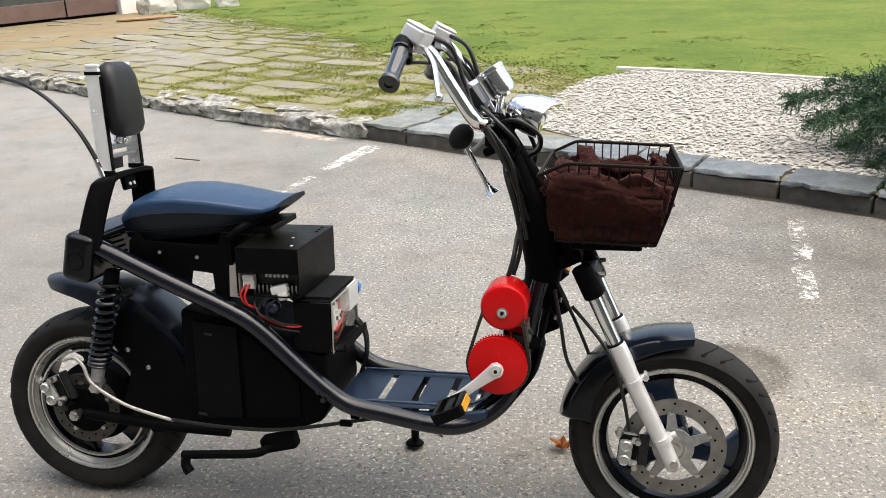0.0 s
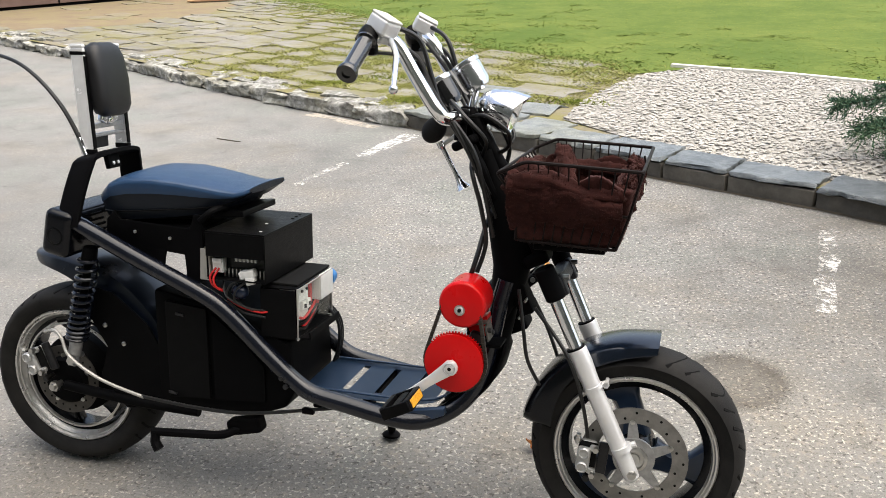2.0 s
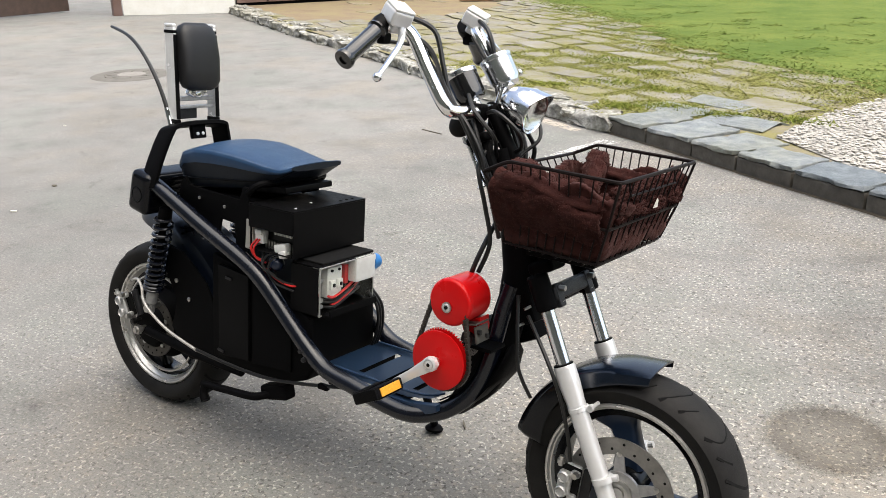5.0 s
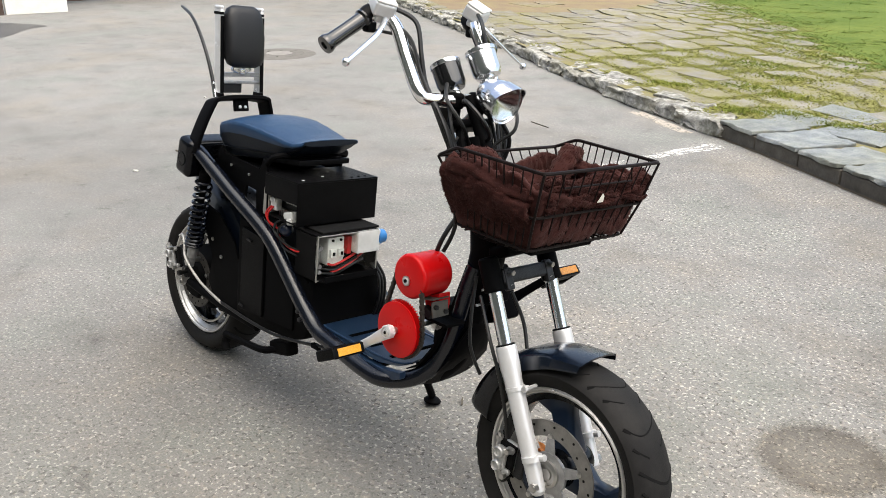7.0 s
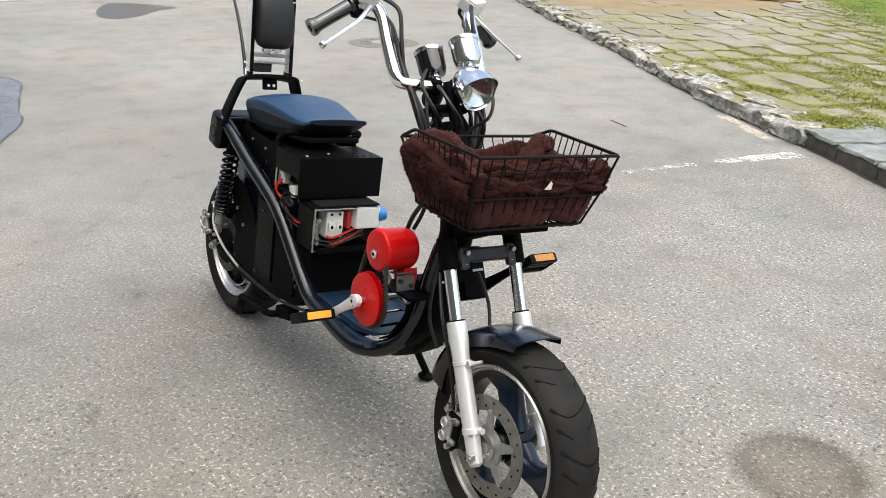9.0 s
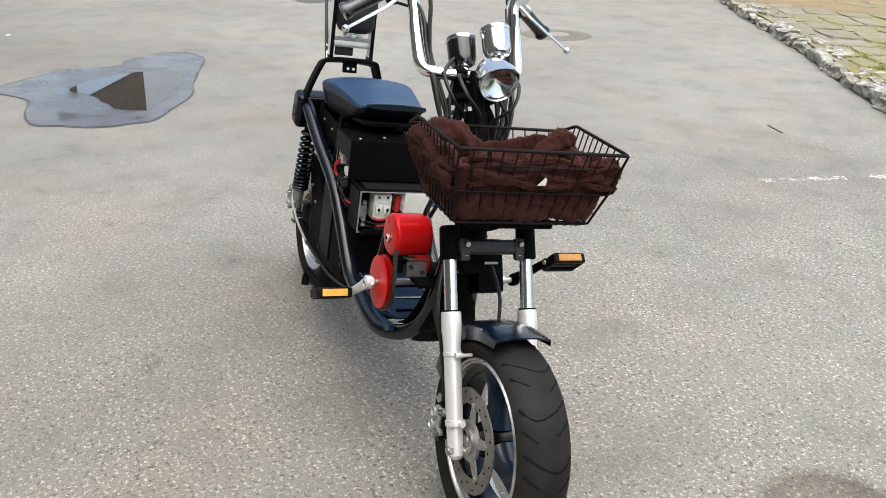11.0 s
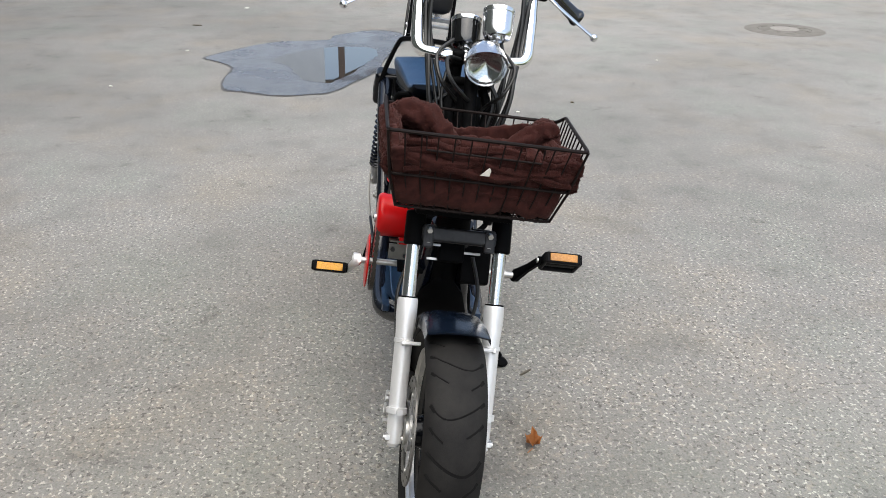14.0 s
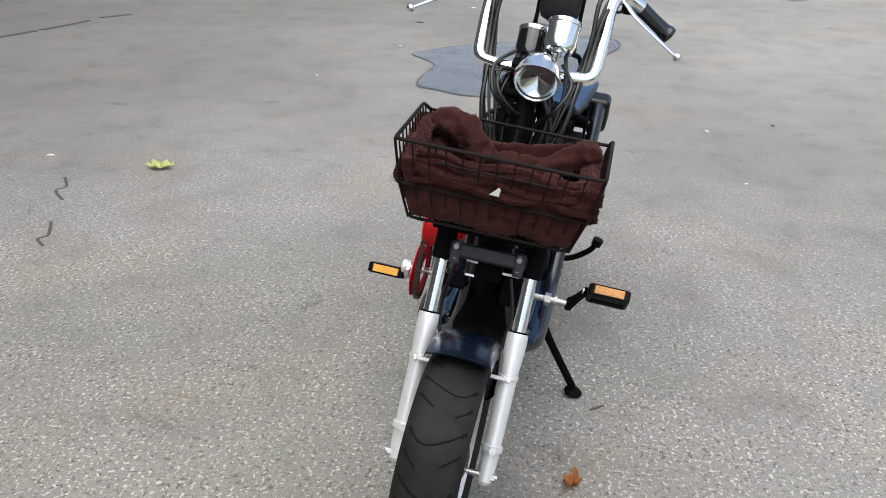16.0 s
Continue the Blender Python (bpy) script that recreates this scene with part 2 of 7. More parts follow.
    # darker and browner within about two metres of (1.75, 3.5)
    soil = ramp(nt, kd, [(0.35, (0.64, 0.625, 0.60)), (1.35, (1, 1, 1))])
    col = mixed(nt, 1.0, col, soil.outputs[0], "MULTIPLY")
    tone = ramp(nt, big.outputs["Fac"], [(0.30, (0.86, 0.86, 0.86)), (0.55, (1.03, 1.03, 1.03)), (0.72, (1.14, 1.14, 1.14))])
    col = mixed(nt, 1.0, col, tone.outputs[0], "MULTIPLY")
    hue = ramp(nt, tint.outputs["Fac"], [(0.34, (0.955, 1.0, 0.975)), (0.50, (1.0, 1.0, 1.0)), (0.66, (1.04, 1.0, 0.94))])
    col = mixed(nt, 1.0, col, hue.outputs[0], "MULTIPLY")
    wx = maths(nt, "SUBTRACT", where.outputs[0], 0.55)
    wy = maths(nt, "SUBTRACT", where.outputs[1], 1.45)
    wd = maths(nt, "SQRT", maths(nt, "ADD", maths(nt, "MULTIPLY", wx, wx), maths(nt, "MULTIPLY", wy, wy)))
    wd = maths(nt, "MULTIPLY_ADD", mid.outputs["Fac"], 0.5, maths(nt, "MULTIPLY", wd, 0.28))
    # slightly warmer tint around (0.55, 1.45)
    dust = ramp(nt, wd, [(0.30, (1.02, 1.0, 0.95)), (0.85, (1.0, 1.0, 1.0))])
    col = mixed(nt, 1.0, col, dust.outputs[0], "MULTIPLY")
    tone2 = ramp(nt, mid.outputs["Fac"], [(0.32, (0.84, 0.84, 0.84)), (0.46, (0.98, 0.98, 0.98)), (0.65, (1.06, 1.06, 1.06))])
    col = mixed(nt, 1.0, col, tone2.outputs[0], "MULTIPLY")
    dirt = ramp(nt, smear.outputs["Fac"], [(0.26, (0.62, 0.61, 0.60)), (0.40, (1, 1, 1)), (0.70, (1.03, 1.03, 1.03))])
    col = mixed(nt, 1.0, col, dirt.outputs[0], "MULTIPLY")
    dx = maths(nt, "MULTIPLY", maths(nt, "SUBTRACT", where.outputs[0], 0.905), 6.1)
    dy = maths(nt, "MULTIPLY", maths(nt, "SUBTRACT", where.outputs[1], 2.635), 5.9)
    rr = maths(nt, "SQRT", maths(nt, "ADD", maths(nt, "MULTIPLY", dx, dx), maths(nt, "MULTIPLY", dy, dy)))
    rr = maths(nt, "MULTIPLY_ADD", grit.outputs["Fac"], 0.5, rr)
    oil = ramp(nt, maths(nt, "MULTIPLY", rr, 0.5), [(0.38, (0.76, 0.73, 0.69)), (0.57, (0.58, 0.555, 0.52)), (0.70, (1, 1, 1))])
    col = mixed(nt, 1.0, col, oil.outputs[0], "MULTIPLY")
    nt.links.new(col, b.inputs["Base Color"])
    b.inputs["Roughness"].default_value = 0.85
    b.inputs["Specular IOR Level"].default_value = 0.22
    h = maths(nt, "MULTIPLY_ADD", pale, 0.5, grit.outputs["Fac"])
    bp = node(nt, "ShaderNodeBump", Strength=0.45, Distance=0.003)
    nt.links.new(h, bp.inputs["Height"])
    nt.links.new(bp.outputs[0], b.inputs["Normal"])
    return m


def stone(name, tones, scale, rough=0.8, bump=0.6, vary=0.5, moss=0.0, island=False):
    m, nt, b, co = start(name)
    geo = nt.nodes.new("ShaderNodeNewGeometry")
    pos = geo.outputs["Position"]
    n1 = node(nt, "ShaderNodeTexNoise", Scale=scale, Detail=8.0, Roughness=0.7)
    n2 = node(nt, "ShaderNodeTexNoise", Scale=scale * 6, Detail=4.0, Roughness=0.7)
    for n in (n1, n2):
        nt.links.new(pos, n.inputs["Vector"])
    col = ramp(nt, n1.outputs["Fac"], [(0.25, tones[0]), (0.5, tones[1]), (0.75, tones[2])]).outputs[0]
    if island:
        rnd = geo.outputs["Random Per Island"]
    else:
        rnd = nt.nodes.new("ShaderNodeObjectInfo").outputs["Random"]
    hs = nt.nodes.new("ShaderNodeHueSaturation")
    nt.links.new(maths(nt, "MULTIPLY_ADD", rnd, vary, 1 - vary / 2), hs.inputs["Value"])
    nt.links.new(col, hs.inputs["Color"])
    col = hs.outputs[0]
    if moss:
        n3 = node(nt, "ShaderNodeTexNoise", Scale=3.0, Detail=8.0, Roughness=0.72)
        nt.links.new(pos, n3.inputs["Vector"])
        f = maths(nt, "MULTIPLY", ramp(nt, n3.outputs["Fac"], [(0.43, (0, 0, 0)), (0.58, (1, 1, 1))]).outputs[0], moss)
        col = mixed(nt, f, col, (0.186, 0.168, 0.048))
    nt.links.new(col, b.inputs["Base Color"])
    b.inputs["Roughness"].default_value = rough
    bp = node(nt, "ShaderNodeBump", Strength=bump, Distance=0.008)
    nt.links.new(n2.outputs["Fac"], bp.inputs["Height"])
    nt.links.new(bp.outputs[0], b.inputs["Normal"])
    return m


ASPHALT = asphalt()
COBBLE = stone("paving_stone", ((0.146, 0.132, 0.108), (0.206, 0.193, 0.168), (0.272, 0.260, 0.234)), 7, 0.85, 0.8, 0.30, 0.62)
GRANITE = stone("rough_granite", ((0.030, 0.028, 0.025), (0.26, 0.255, 0.235), (0.70, 0.69, 0.645)), 17, 0.85, 1.0, 0.35, 0.22)
SLATE = stone("blue_slate", ((0.052, 0.062, 0.068), (0.108, 0.122, 0.130), (0.225, 0.245, 0.250)), 14, 0.36, 1.0, 0.3)
SLATE_PALE = stone("pale_slate", ((0.085, 0.094, 0.096), (0.205, 0.222, 0.224), (0.39, 0.40, 0.395)), 12, 0.45, 1.1, 0.3, 0.25)
KERBFACE = stone("kerb_stone", ((0.055, 0.049, 0.040), (0.090, 0.081, 0.068), (0.125, 0.116, 0.098)), 16, 0.85, 0.5, 0.3)
PEBBLE = stone("white_gravel", ((0.30, 0.282, 0.248), (0.41, 0.39, 0.355), (0.52, 0.50, 0.46)), 30, 0.8, 0.3, 0.45, 0, True)
EARTH = stone("sandy_soil", ((0.150, 0.128, 0.086), (0.198, 0.172, 0.124), (0.245, 0.218, 0.162)), 5, 0.95, 0.8, 0.0, 0.85)
TAN = stone("sandy_paving", ((0.15, 0.108, 0.065), (0.20, 0.150, 0.096), (0.245, 0.192, 0.130)), 3, 0.9, 0.5, 0.3, 0.35)
CONCRETE = stone("pale_concrete", ((0.45, 0.43, 0.38), (0.58, 0.56, 0.50), (0.68, 0.66, 0.60)), 12, 0.85, 0.4, 0.1)
RENDER_W = stone("white_render", ((0.70, 0.68, 0.61), (0.78, 0.76, 0.70), (0.83, 0.82, 0.77)), 6, 0.9, 0.3, 0.0)
WOOD_DARK = surf("dark_stained_wood", (0.050, 0.030, 0.022), (0.085, 0.052, 0.038), 12, 0.6, 0, 0.4, 200)
WOOD_PANEL = surf("brown_gate_panel", (0.115, 0.068, 0.055), (0.16, 0.102, 0.085), 5, 0.45, 0, 0.4, 200)
DOORPANEL = surf("dark_green_grey_door_paint", (0.040, 0.046, 0.040), (0.055, 0.062, 0.054), 6, 0.5, 0, 0.3, 200)
BOARD = surf("weathered_tan_board", (0.34, 0.20, 0.105), (0.24, 0.14, 0.07), 9, 0.8, 0, 0.4, 200)
WALL_GREY = stone("grey_blue_render", ((0.46, 0.50, 0.56), (0.51, 0.555, 0.615), (0.56, 0.605, 0.66)), 3, 0.9, 0.3, 0.0)
WALL_DARK = stone("dark_plaster", ((0.06, 0.065, 0.055), (0.09, 0.095, 0.08), (0.12, 0.12, 0.10)), 3, 0.9, 0.3, 0.0)
ROOF_BROWN = stone("brown_roof_tile", ((0.050, 0.038, 0.030), (0.075, 0.058, 0.046), (0.10, 0.08, 0.064)), 6, 0.8, 0.6, 0.2)
PALEBIT = surf("pale_paper_bit", (0.62, 0.60, 0.54), None, 60, 0.8)
DARKBIT = surf("dark_litter", (0.085, 0.075, 0.058), (0.13, 0.11, 0.08), 60, 0.9)
LEAF_BR = surf("dry_leaf", (0.46, 0.185, 0.045), (0.30, 0.105, 0.026), 60, 0.7, 0, 0.5, 200)
LEAF_GR = surf("fallen_yellow_green_leaf", (0.60, 0.62, 0.26), (0.48, 0.52, 0.18), 60, 0.6, 0, 0.5, 200)


def blades(name, tones, spread=0.35):
    m, nt, b, co = start(name)
    geo = nt.nodes.new("ShaderNodeNewGeometry")
    n1 = node(nt, "ShaderNodeTexNoise", Scale=0.9, Detail=6.0, Roughness=0.65)
    nt.links.new(geo.outputs["Position"], n1.inputs["Vector"])
    n2 = node(nt, "ShaderNodeTexNoise", Scale=16.0, Detail=7.0, Roughness=0.7)
    nt.links.new(geo.outputs["Position"], n2.inputs["Vector"])
    f = maths(nt, "ADD", maths(nt, "MULTIPLY", geo.outputs["Random Per Island"], spread), maths(nt, "MULTIPLY", n1.outputs["Fac"], 0.75))
    f = maths(nt, "ADD", f, maths(nt, "MULTIPLY_ADD", n2.outputs["Fac"], 0.50, -0.25))
    col = ramp(nt, f, [(0.28, tones[0]), (0.52, tones[1]), (0.85, tones[2])]).outputs[0]
    nt.links.new(col, b.inputs["Base Color"])
    b.inputs["Roughness"].default_value = 0.85
    b.inputs["Specular IOR Level"].default_value = 0.08
    return m


GRASS = blades("lawn_grass", ((0.098, 0.150, 0.034), (0.175, 0.215, 0.058), (0.285, 0.268, 0.105)), 0.22)
MOSS = blades("moss_and_weeds", ((0.165, 0.182, 0.050), (0.240, 0.240, 0.078), (0.320, 0.295, 0.130)), 0.25)
CLOVER = blades("dark_clover", ((0.098, 0.150, 0.032), (0.150, 0.196, 0.050), (0.23, 0.238, 0.08)), 0.2)
WEED = blades("green_weeds", ((0.095, 0.135, 0.022), (0.165, 0.195, 0.036), (0.26, 0.245, 0.070)))
NEEDLE = blades("juniper_needles", ((0.020, 0.055, 0.035), (0.045, 0.095, 0.060), (0.12, 0.17, 0.09)))
BARK = surf("juniper_bark", (0.045, 0.04, 0.03), (0.07, 0.06, 0.045), 40, 0.9)


def worn_paint(name, tone, bare, cover):
    m, nt, b, co = start(name)
    n1 = node(nt, "ShaderNodeTexNoise", Scale=34.0, Detail=7.0, Roughness=0.75)
    n2 = node(nt, "ShaderNodeTexNoise", Scale=7.0, Detail=4.0)
    nt.links.new(co, n1.inputs["Vector"])
    nt.links.new(co, n2.inputs["Vector"])
    f = maths(nt, "ADD", maths(nt, "MULTIPLY", n1.outputs["Fac"], 0.7), maths(nt, "MULTIPLY", n2.outputs["Fac"], 0.3))
    b.inputs["Base Color"].default_value = (*tone, 1)
    b.inputs["Roughness"].default_value = 0.75
    nt.links.new(ramp(nt, f, [(bare, (0, 0, 0)), (bare + 0.11, (cover, cover, cover))]).outputs[0], b.inputs["Alpha"])
    return m


PAINT = worn_paint("worn_white_paint", (0.70, 0.69, 0.65), 0.43, 0.90)
PATCHY = worn_paint("nearly_worn_away_paint", (0.68, 0.66, 0.61), 0.475, 0.78)
FADED = worn_paint("faded_pale_smear", (0.56, 0.50, 0.42), 0.42, 0.66)


def water():
    m, nt, b, co = start("still_water")
    b.inputs["Base Color"].default_value = (0.018, 0.017, 0.016, 1)
    b.inputs["Roughness"].default_value = 0.015
    b.inputs["IOR"].default_value = 1.6
    b.inputs["Specular IOR Level"].default_value = 0.9
    return m


WATER = water()


def film():
    m, nt, b, co = start("shallow_water_film")
    n1 = node(nt, "ShaderNodeTexNoise", Scale=3.0, Detail=5.0)
    nt.links.new(co, n1.inputs["Vector"])
    nt.links.new(ramp(nt, n1.outputs["Fac"], [(0.3, (0.046, 0.052, 0.066)), (0.7, (0.070, 0.077, 0.094))]).outputs[0], b.inputs["Base Color"])
    nt.links.new(ramp(nt, n1.outputs["Fac"], [(0.40, (0.08, 0.08, 0.08)), (0.62, (0.30, 0.30, 0.30))]).outputs[0], b.inputs["Roughness"])
    b.inputs["Specular IOR Level"].default_value = 0.5
    return m


FILM = film()


# ---------------------------------------------------------------- mesh helpers
def weigh(me):
    """Large faces keep flat shading beside small eased edges: corner normals weighted by area."""
    n, k = len(me.vertices), len(me.loops)
    vert = np.empty(k, np.int32)
    me.loops.foreach_get("vertex_index", vert)
    normal, area, count = np.empty(len(me.polygons) * 3), np.empty(len(me.polygons)), np.empty(len(me.polygons), np.int32)
    me.polygons.foreach_get("normal", normal)
    me.polygons.foreach_get("area", area)
    me.polygons.foreach_get("loop_total", count)
    each = np.repeat(normal.reshape(-1, 3) * area[:, None], count, axis=0)
    total = np.zeros((n, 3))
    np.add.at(total, vert, each)
    size = np.linalg.norm(total, axis=1)
    total /= np.maximum(size, 1e-20)[:, None]
    hard = size < 1e-12
    sharp = me.attributes.get("sharp_edge")
    if sharp:
        flag = np.empty(len(me.edges), bool)
        sharp.data.foreach_get("value", flag)
        ends = np.empty(len(me.edges) * 2, np.int32)
        me.edges.foreach_get("vertices", ends)
        hard[ends.reshape(-1, 2)[flag].ravel()] = True
    corner = np.empty(k * 3)
    me.corner_normals.foreach_get("vector", corner)
    me.normals_split_custom_set(np.where(hard[vert][:, None], corner.reshape(-1, 3), total[vert]).tolist())


def part(name, bm, material, parent=None, label="", smooth=True, angle=35):
    me = bpy.data.meshes.new(name)
    bmesh.ops.recalc_face_normals(bm, faces=bm.faces)
    bm.to_mesh(me)
    bm.free()
    me.materials.append(material)
    if smooth:
        me.shade_smooth()
        me.set_sharp_from_angle(angle=radians(angle))
        if angle < 60:
            weigh(me)
    ob = new(name, me)
    if parent is not None:
        ob.parent = parent
    if label:
        ob["label"] = label
    return ob


def raw(name, verts, faces, material, parent=None):
    me = bpy.data.meshes.new(name)
    me.from_pydata(verts, [], faces)
    me.materials.append(material)
    ob = new(name, me)
    if parent is not None:
        ob.parent = parent
    return ob


def frame_of(d):
    d = Vector(d).normalized()
    a = Vector((0, 0, 1)) if abs(d.z) < 0.9 else Vector((0, 1, 0))
    u = d.cross(a).normalized()
    return u, d.cross(u).normalized(), d


def ring_faces(bm, rings, closed=False, caps=True):
    n = len(rings[0])
    pairs = list(zip(rings, rings[1:])) + ([(rings[-1], rings[0])] if closed else [])
    for a, b in pairs:
        for i in range(n):
            j = (i + 1) % n
            bm.faces.new((a[i], a[j], b[j], b[i]))
    if caps and not closed:
        bm.faces.new(rings[0][::-1])
        bm.faces.new(rings[-1])


def spline(pts, steps=6, closed=False):
    pts = [Vector(p) for p in pts]
    n, out = len(pts), []
    for i in range(n if closed else n - 1):
        if closed:
            p0, p1, p2, p3 = (pts[(i + k) % n] for k in (-1, 0, 1, 2))
        else:
            p0, p1, p2, p3 = pts[max(i - 1, 0)], pts[i], pts[i + 1], pts[min(i + 2, n - 1)]
        for s in range(steps):
            t = s / steps
            out.append(0.5 * ((2 * p1) + (p2 - p0) * t + (2 * p0 - 5 * p1 + 4 * p2 - p3) * t * t + (3 * p1 - p0 - 3 * p2 + p3) * t ** 3))
    if not closed:
        out.append(pts[-1])
    return out


def tube(bm, pts, r, seg=10, smooth=6, closed=False, flat=1.0):
    """A round bar along a smooth line; r is one radius, or the radii at the first and last end."""
    line = spline(pts, smooth, closed) if smooth else [Vector(p) for p in pts]
    n = len(line)
    ra, rb = r if isinstance(r, tuple) else (r, r)
    rings, u = [], None
    for i, p in enumerate(line):
        a = line[(i - 1) % n] if closed or i else p
        b = line[(i + 1) % n] if closed or i < n - 1 else p
        d = (b - a).normalized()
        if u is None:
            u = frame_of(d)[0]
        u = (u - d * u.dot(d)).normalized()
        v = d.cross(u)
        q = ra + (rb - ra) * i / max(n - 1, 1)
        rings.append([bm.verts.new(p + q * (math.cos(2 * math.pi * k / seg) * u + flat * math.sin(2 * math.pi * k / seg) * v)) for k in range(seg)])
    ring_faces(bm, rings, closed)
    return bm


def rod(bm, a, b, ra, rb=None, seg=16):
    return tube(bm, [a, b], (ra, ra if rb is None else rb), seg, 0)


def lathe(bm, centre, axis, profile, seg=48, closed=False):
    """Turned about an axis: profile of (radius, way along the axis)."""
    u, v, d = frame_of(axis)
    c = Vector(centre)
    rings = []
    for r, h in profile:
        rings.append([bm.verts.new(c + d * h + r * (math.cos(2 * math.pi * k / seg) * u + math.sin(2 * math.pi * k / seg) * v)) for k in range(seg)])
    ring_faces(bm, rings, closed, caps=not closed)
    return bm


def block(bm, centre, size, m=None, bevel=0.003, seg=2):
    """A box with eased edges; m turns it before it is set at its centre."""
    made = bmesh.ops.create_cube(bm, size=1.0)["verts"]
    t = Matrix.Translation(centre) @ (m or Matrix.Identity(4)) @ Matrix.Diagonal((*size, 1))
    bmesh.ops.transform(bm, matrix=t, verts=made)
    if bevel:
        edges = {e for v in made for e in v.link_edges}
        bmesh.ops.bevel(bm, geom=list(edges), offset=bevel, segments=seg, affect="EDGES", profile=0.5)
    return bm


def plate(bm, outline, y0, y1, bevel=0.003):
    """A plate cut to an outline in x and z, from y0 to y1."""
    a = [bm.verts.new((x, y0, z)) for x, z in outline]
    b = [bm.verts.new((x, y1, z)) for x, z in outline]
    fs = [bm.faces.new(a), bm.faces.new(b[::-1])]
    n = len(a)
    for i in range(n):
        j = (i + 1) % n
        fs.append(bm.faces.new((a[i], b[i], b[j], a[j])))
    if bevel:
        edges = list({e for f in fs for e in f.edges})
        bmesh.ops.bevel(bm, geom=edges, offset=bevel, segments=2, affect="EDGES", profile=0.5)
    return bm


def turn(rx=0, ry=0, rz=0):
    return pose(0, 0, 0, rx, ry, rz)


def B():
    return bmesh.new()


def inside(p, poly):
    x, y = p[0], p[1]
    hit = False
    for (x0, y0), (x1, y1) in zip(poly, poly[1:] + poly[:1]):
        if (y0 > y) != (y1 > y) and x < (x1 - x0) * (y - y0) / (y1 - y0) + x0:
            hit = not hit
    return hit


# ---------------------------------------------------------------- ground, kerb, terrace
LIFT = 0.10  # height of the terrace over the drive
KERB = [(9.0, -0.8), (6.0, 1.25), (3.6, 2.92), (1.9, 4.08), (1.51, 4.35), (1.03, 4.63), (0.31, 5.08), (-0.29, 5.48), (-0.86, 5.83), (-1.72, 6.28), (-2.78, 7.0), (-4.02, 7.87), (-6.15, 9.22), (-8.75, 11.0)]
LAWN_EDGE = [(0.70, 7.35), (0.10, 8.15), (-0.80, 8.65), (-1.50, 9.45), (-2.70, 11.3), (-4.70, 13.6), (-5.9, 14.9)]
GRAVEL_BACK = [(0.70, 7.35), (1.17, 7.62), (1.88, 7.32), (2.80, 6.80), (5.2, 5.3), (9.0, 2.6)]


def along(line, s):
    """The place and the direction s metres along a line."""
    for (x0, y0), (x1, y1) in zip(line, line[1:]):
        n = math.hypot(x1 - x0, y1 - y0)
        if s <= n:
            return Vector((x0 + (x1 - x0) * s / n, y0 + (y1 - y0) * s / n)), Vector(((x1 - x0) / n, (y1 - y0) / n))
        s -= n
    return Vector(line[-1]), Vector(((x1 - x0) / n, (y1 - y0) / n))


def length(line):
    return sum(math.dist(a, b) for a, b in zip(line, line[1:]))


def sheet(bm, poly, z, inner=None):
    return bm.faces.new([bm.verts.new((x, y, z)) for x, y in poly])


bm = B()
sheet(bm, [(-200, -200), (200, -200), (200, 200), (-200, 200)], 0)
tagged(part("ground", bm, ASPHALT, smooth=False), "pale weathered asphalt drive with exposed stone chips", "asphalt", kind="structure")

# the terrace behind the kerb, one sheet of soil to the far trees
bm = B()
back = [(x + 0.04 * 0.55, y + 0.04 * 0.83) for x, y in KERB]
sheet(bm, back + [(-7.0, 15.6), (-9.0, 60), (80, 60), (80, -0.8)], LIFT - 0.012)
tagged(part("terrace_soil", bm, EARTH, smooth=False), "mossy sandy soil of the raised terrace", "soil", kind="structure")

rng = random.Random(4)


def rock(bm, centre, size, m, rough, rs, cuts=1):
    """A stone: a block with pushed corners and broken edges."""
    made = bmesh.ops.create_cube(bm, size=1.0)["verts"]
    if cuts:
        bmesh.ops.subdivide_edges(bm, edges=bm.edges[:], cuts=cuts, use_grid_fill=True)
        made = bm.verts[:]
    shift = Vector([rs.uniform(-40, 40) for _ in range(3)])
    for v in made:
        r = v.co.length
        v.co = v.co * (1 - 0.09 * max(0, r - 0.55) / 0.3)
        if cuts > 2:
            g = v.co * 2.2 + shift
            v.co += Vector([noise.noise(g + Vector((7 * i, 0, 0))) * rough * 1.7 + noise.noise(g * 2.9 + Vector((0, 7 * i, 0))) * rough * 0.9 for i in range(3)])
        else:
            v.co += Vector([rs.uniform(-1, 1) * rough for _ in range(3)])
    bmesh.ops.transform(bm, matrix=Matrix.Translation(centre) @ m @ Matrix.Diagonal((*size, 1)), verts=made)


kerb_left = new("kerb_rough")
tagged(kerb_left, "rough broken grey granite kerb stones edging the terrace", "kerb", kind="structure")
kerb_right = new("kerb_slate")
tagged(kerb_right, "straight stone kerb topped with blue grey slate slabs", "kerb", kind="structure")
total = length(KERB)
SPLIT = length(KERB[:9])  # the slate kerb ends here, the rough one begins
s = 2.2
k_meshes = []
for k in range(8):
    bm = B()
    rock(bm, (0, 0, 0), (1, 1, 1), Matrix.Identity(4), 0.125, rng, 5)
    me = bpy.data.meshes.new("granite_block")
    bm.to_mesh(me)
    bm.free()
    me.materials.append(GRANITE)
    me.shade_smooth()
    me.set_sharp_from_angle(angle=radians(42))
    k_meshes.append(me)
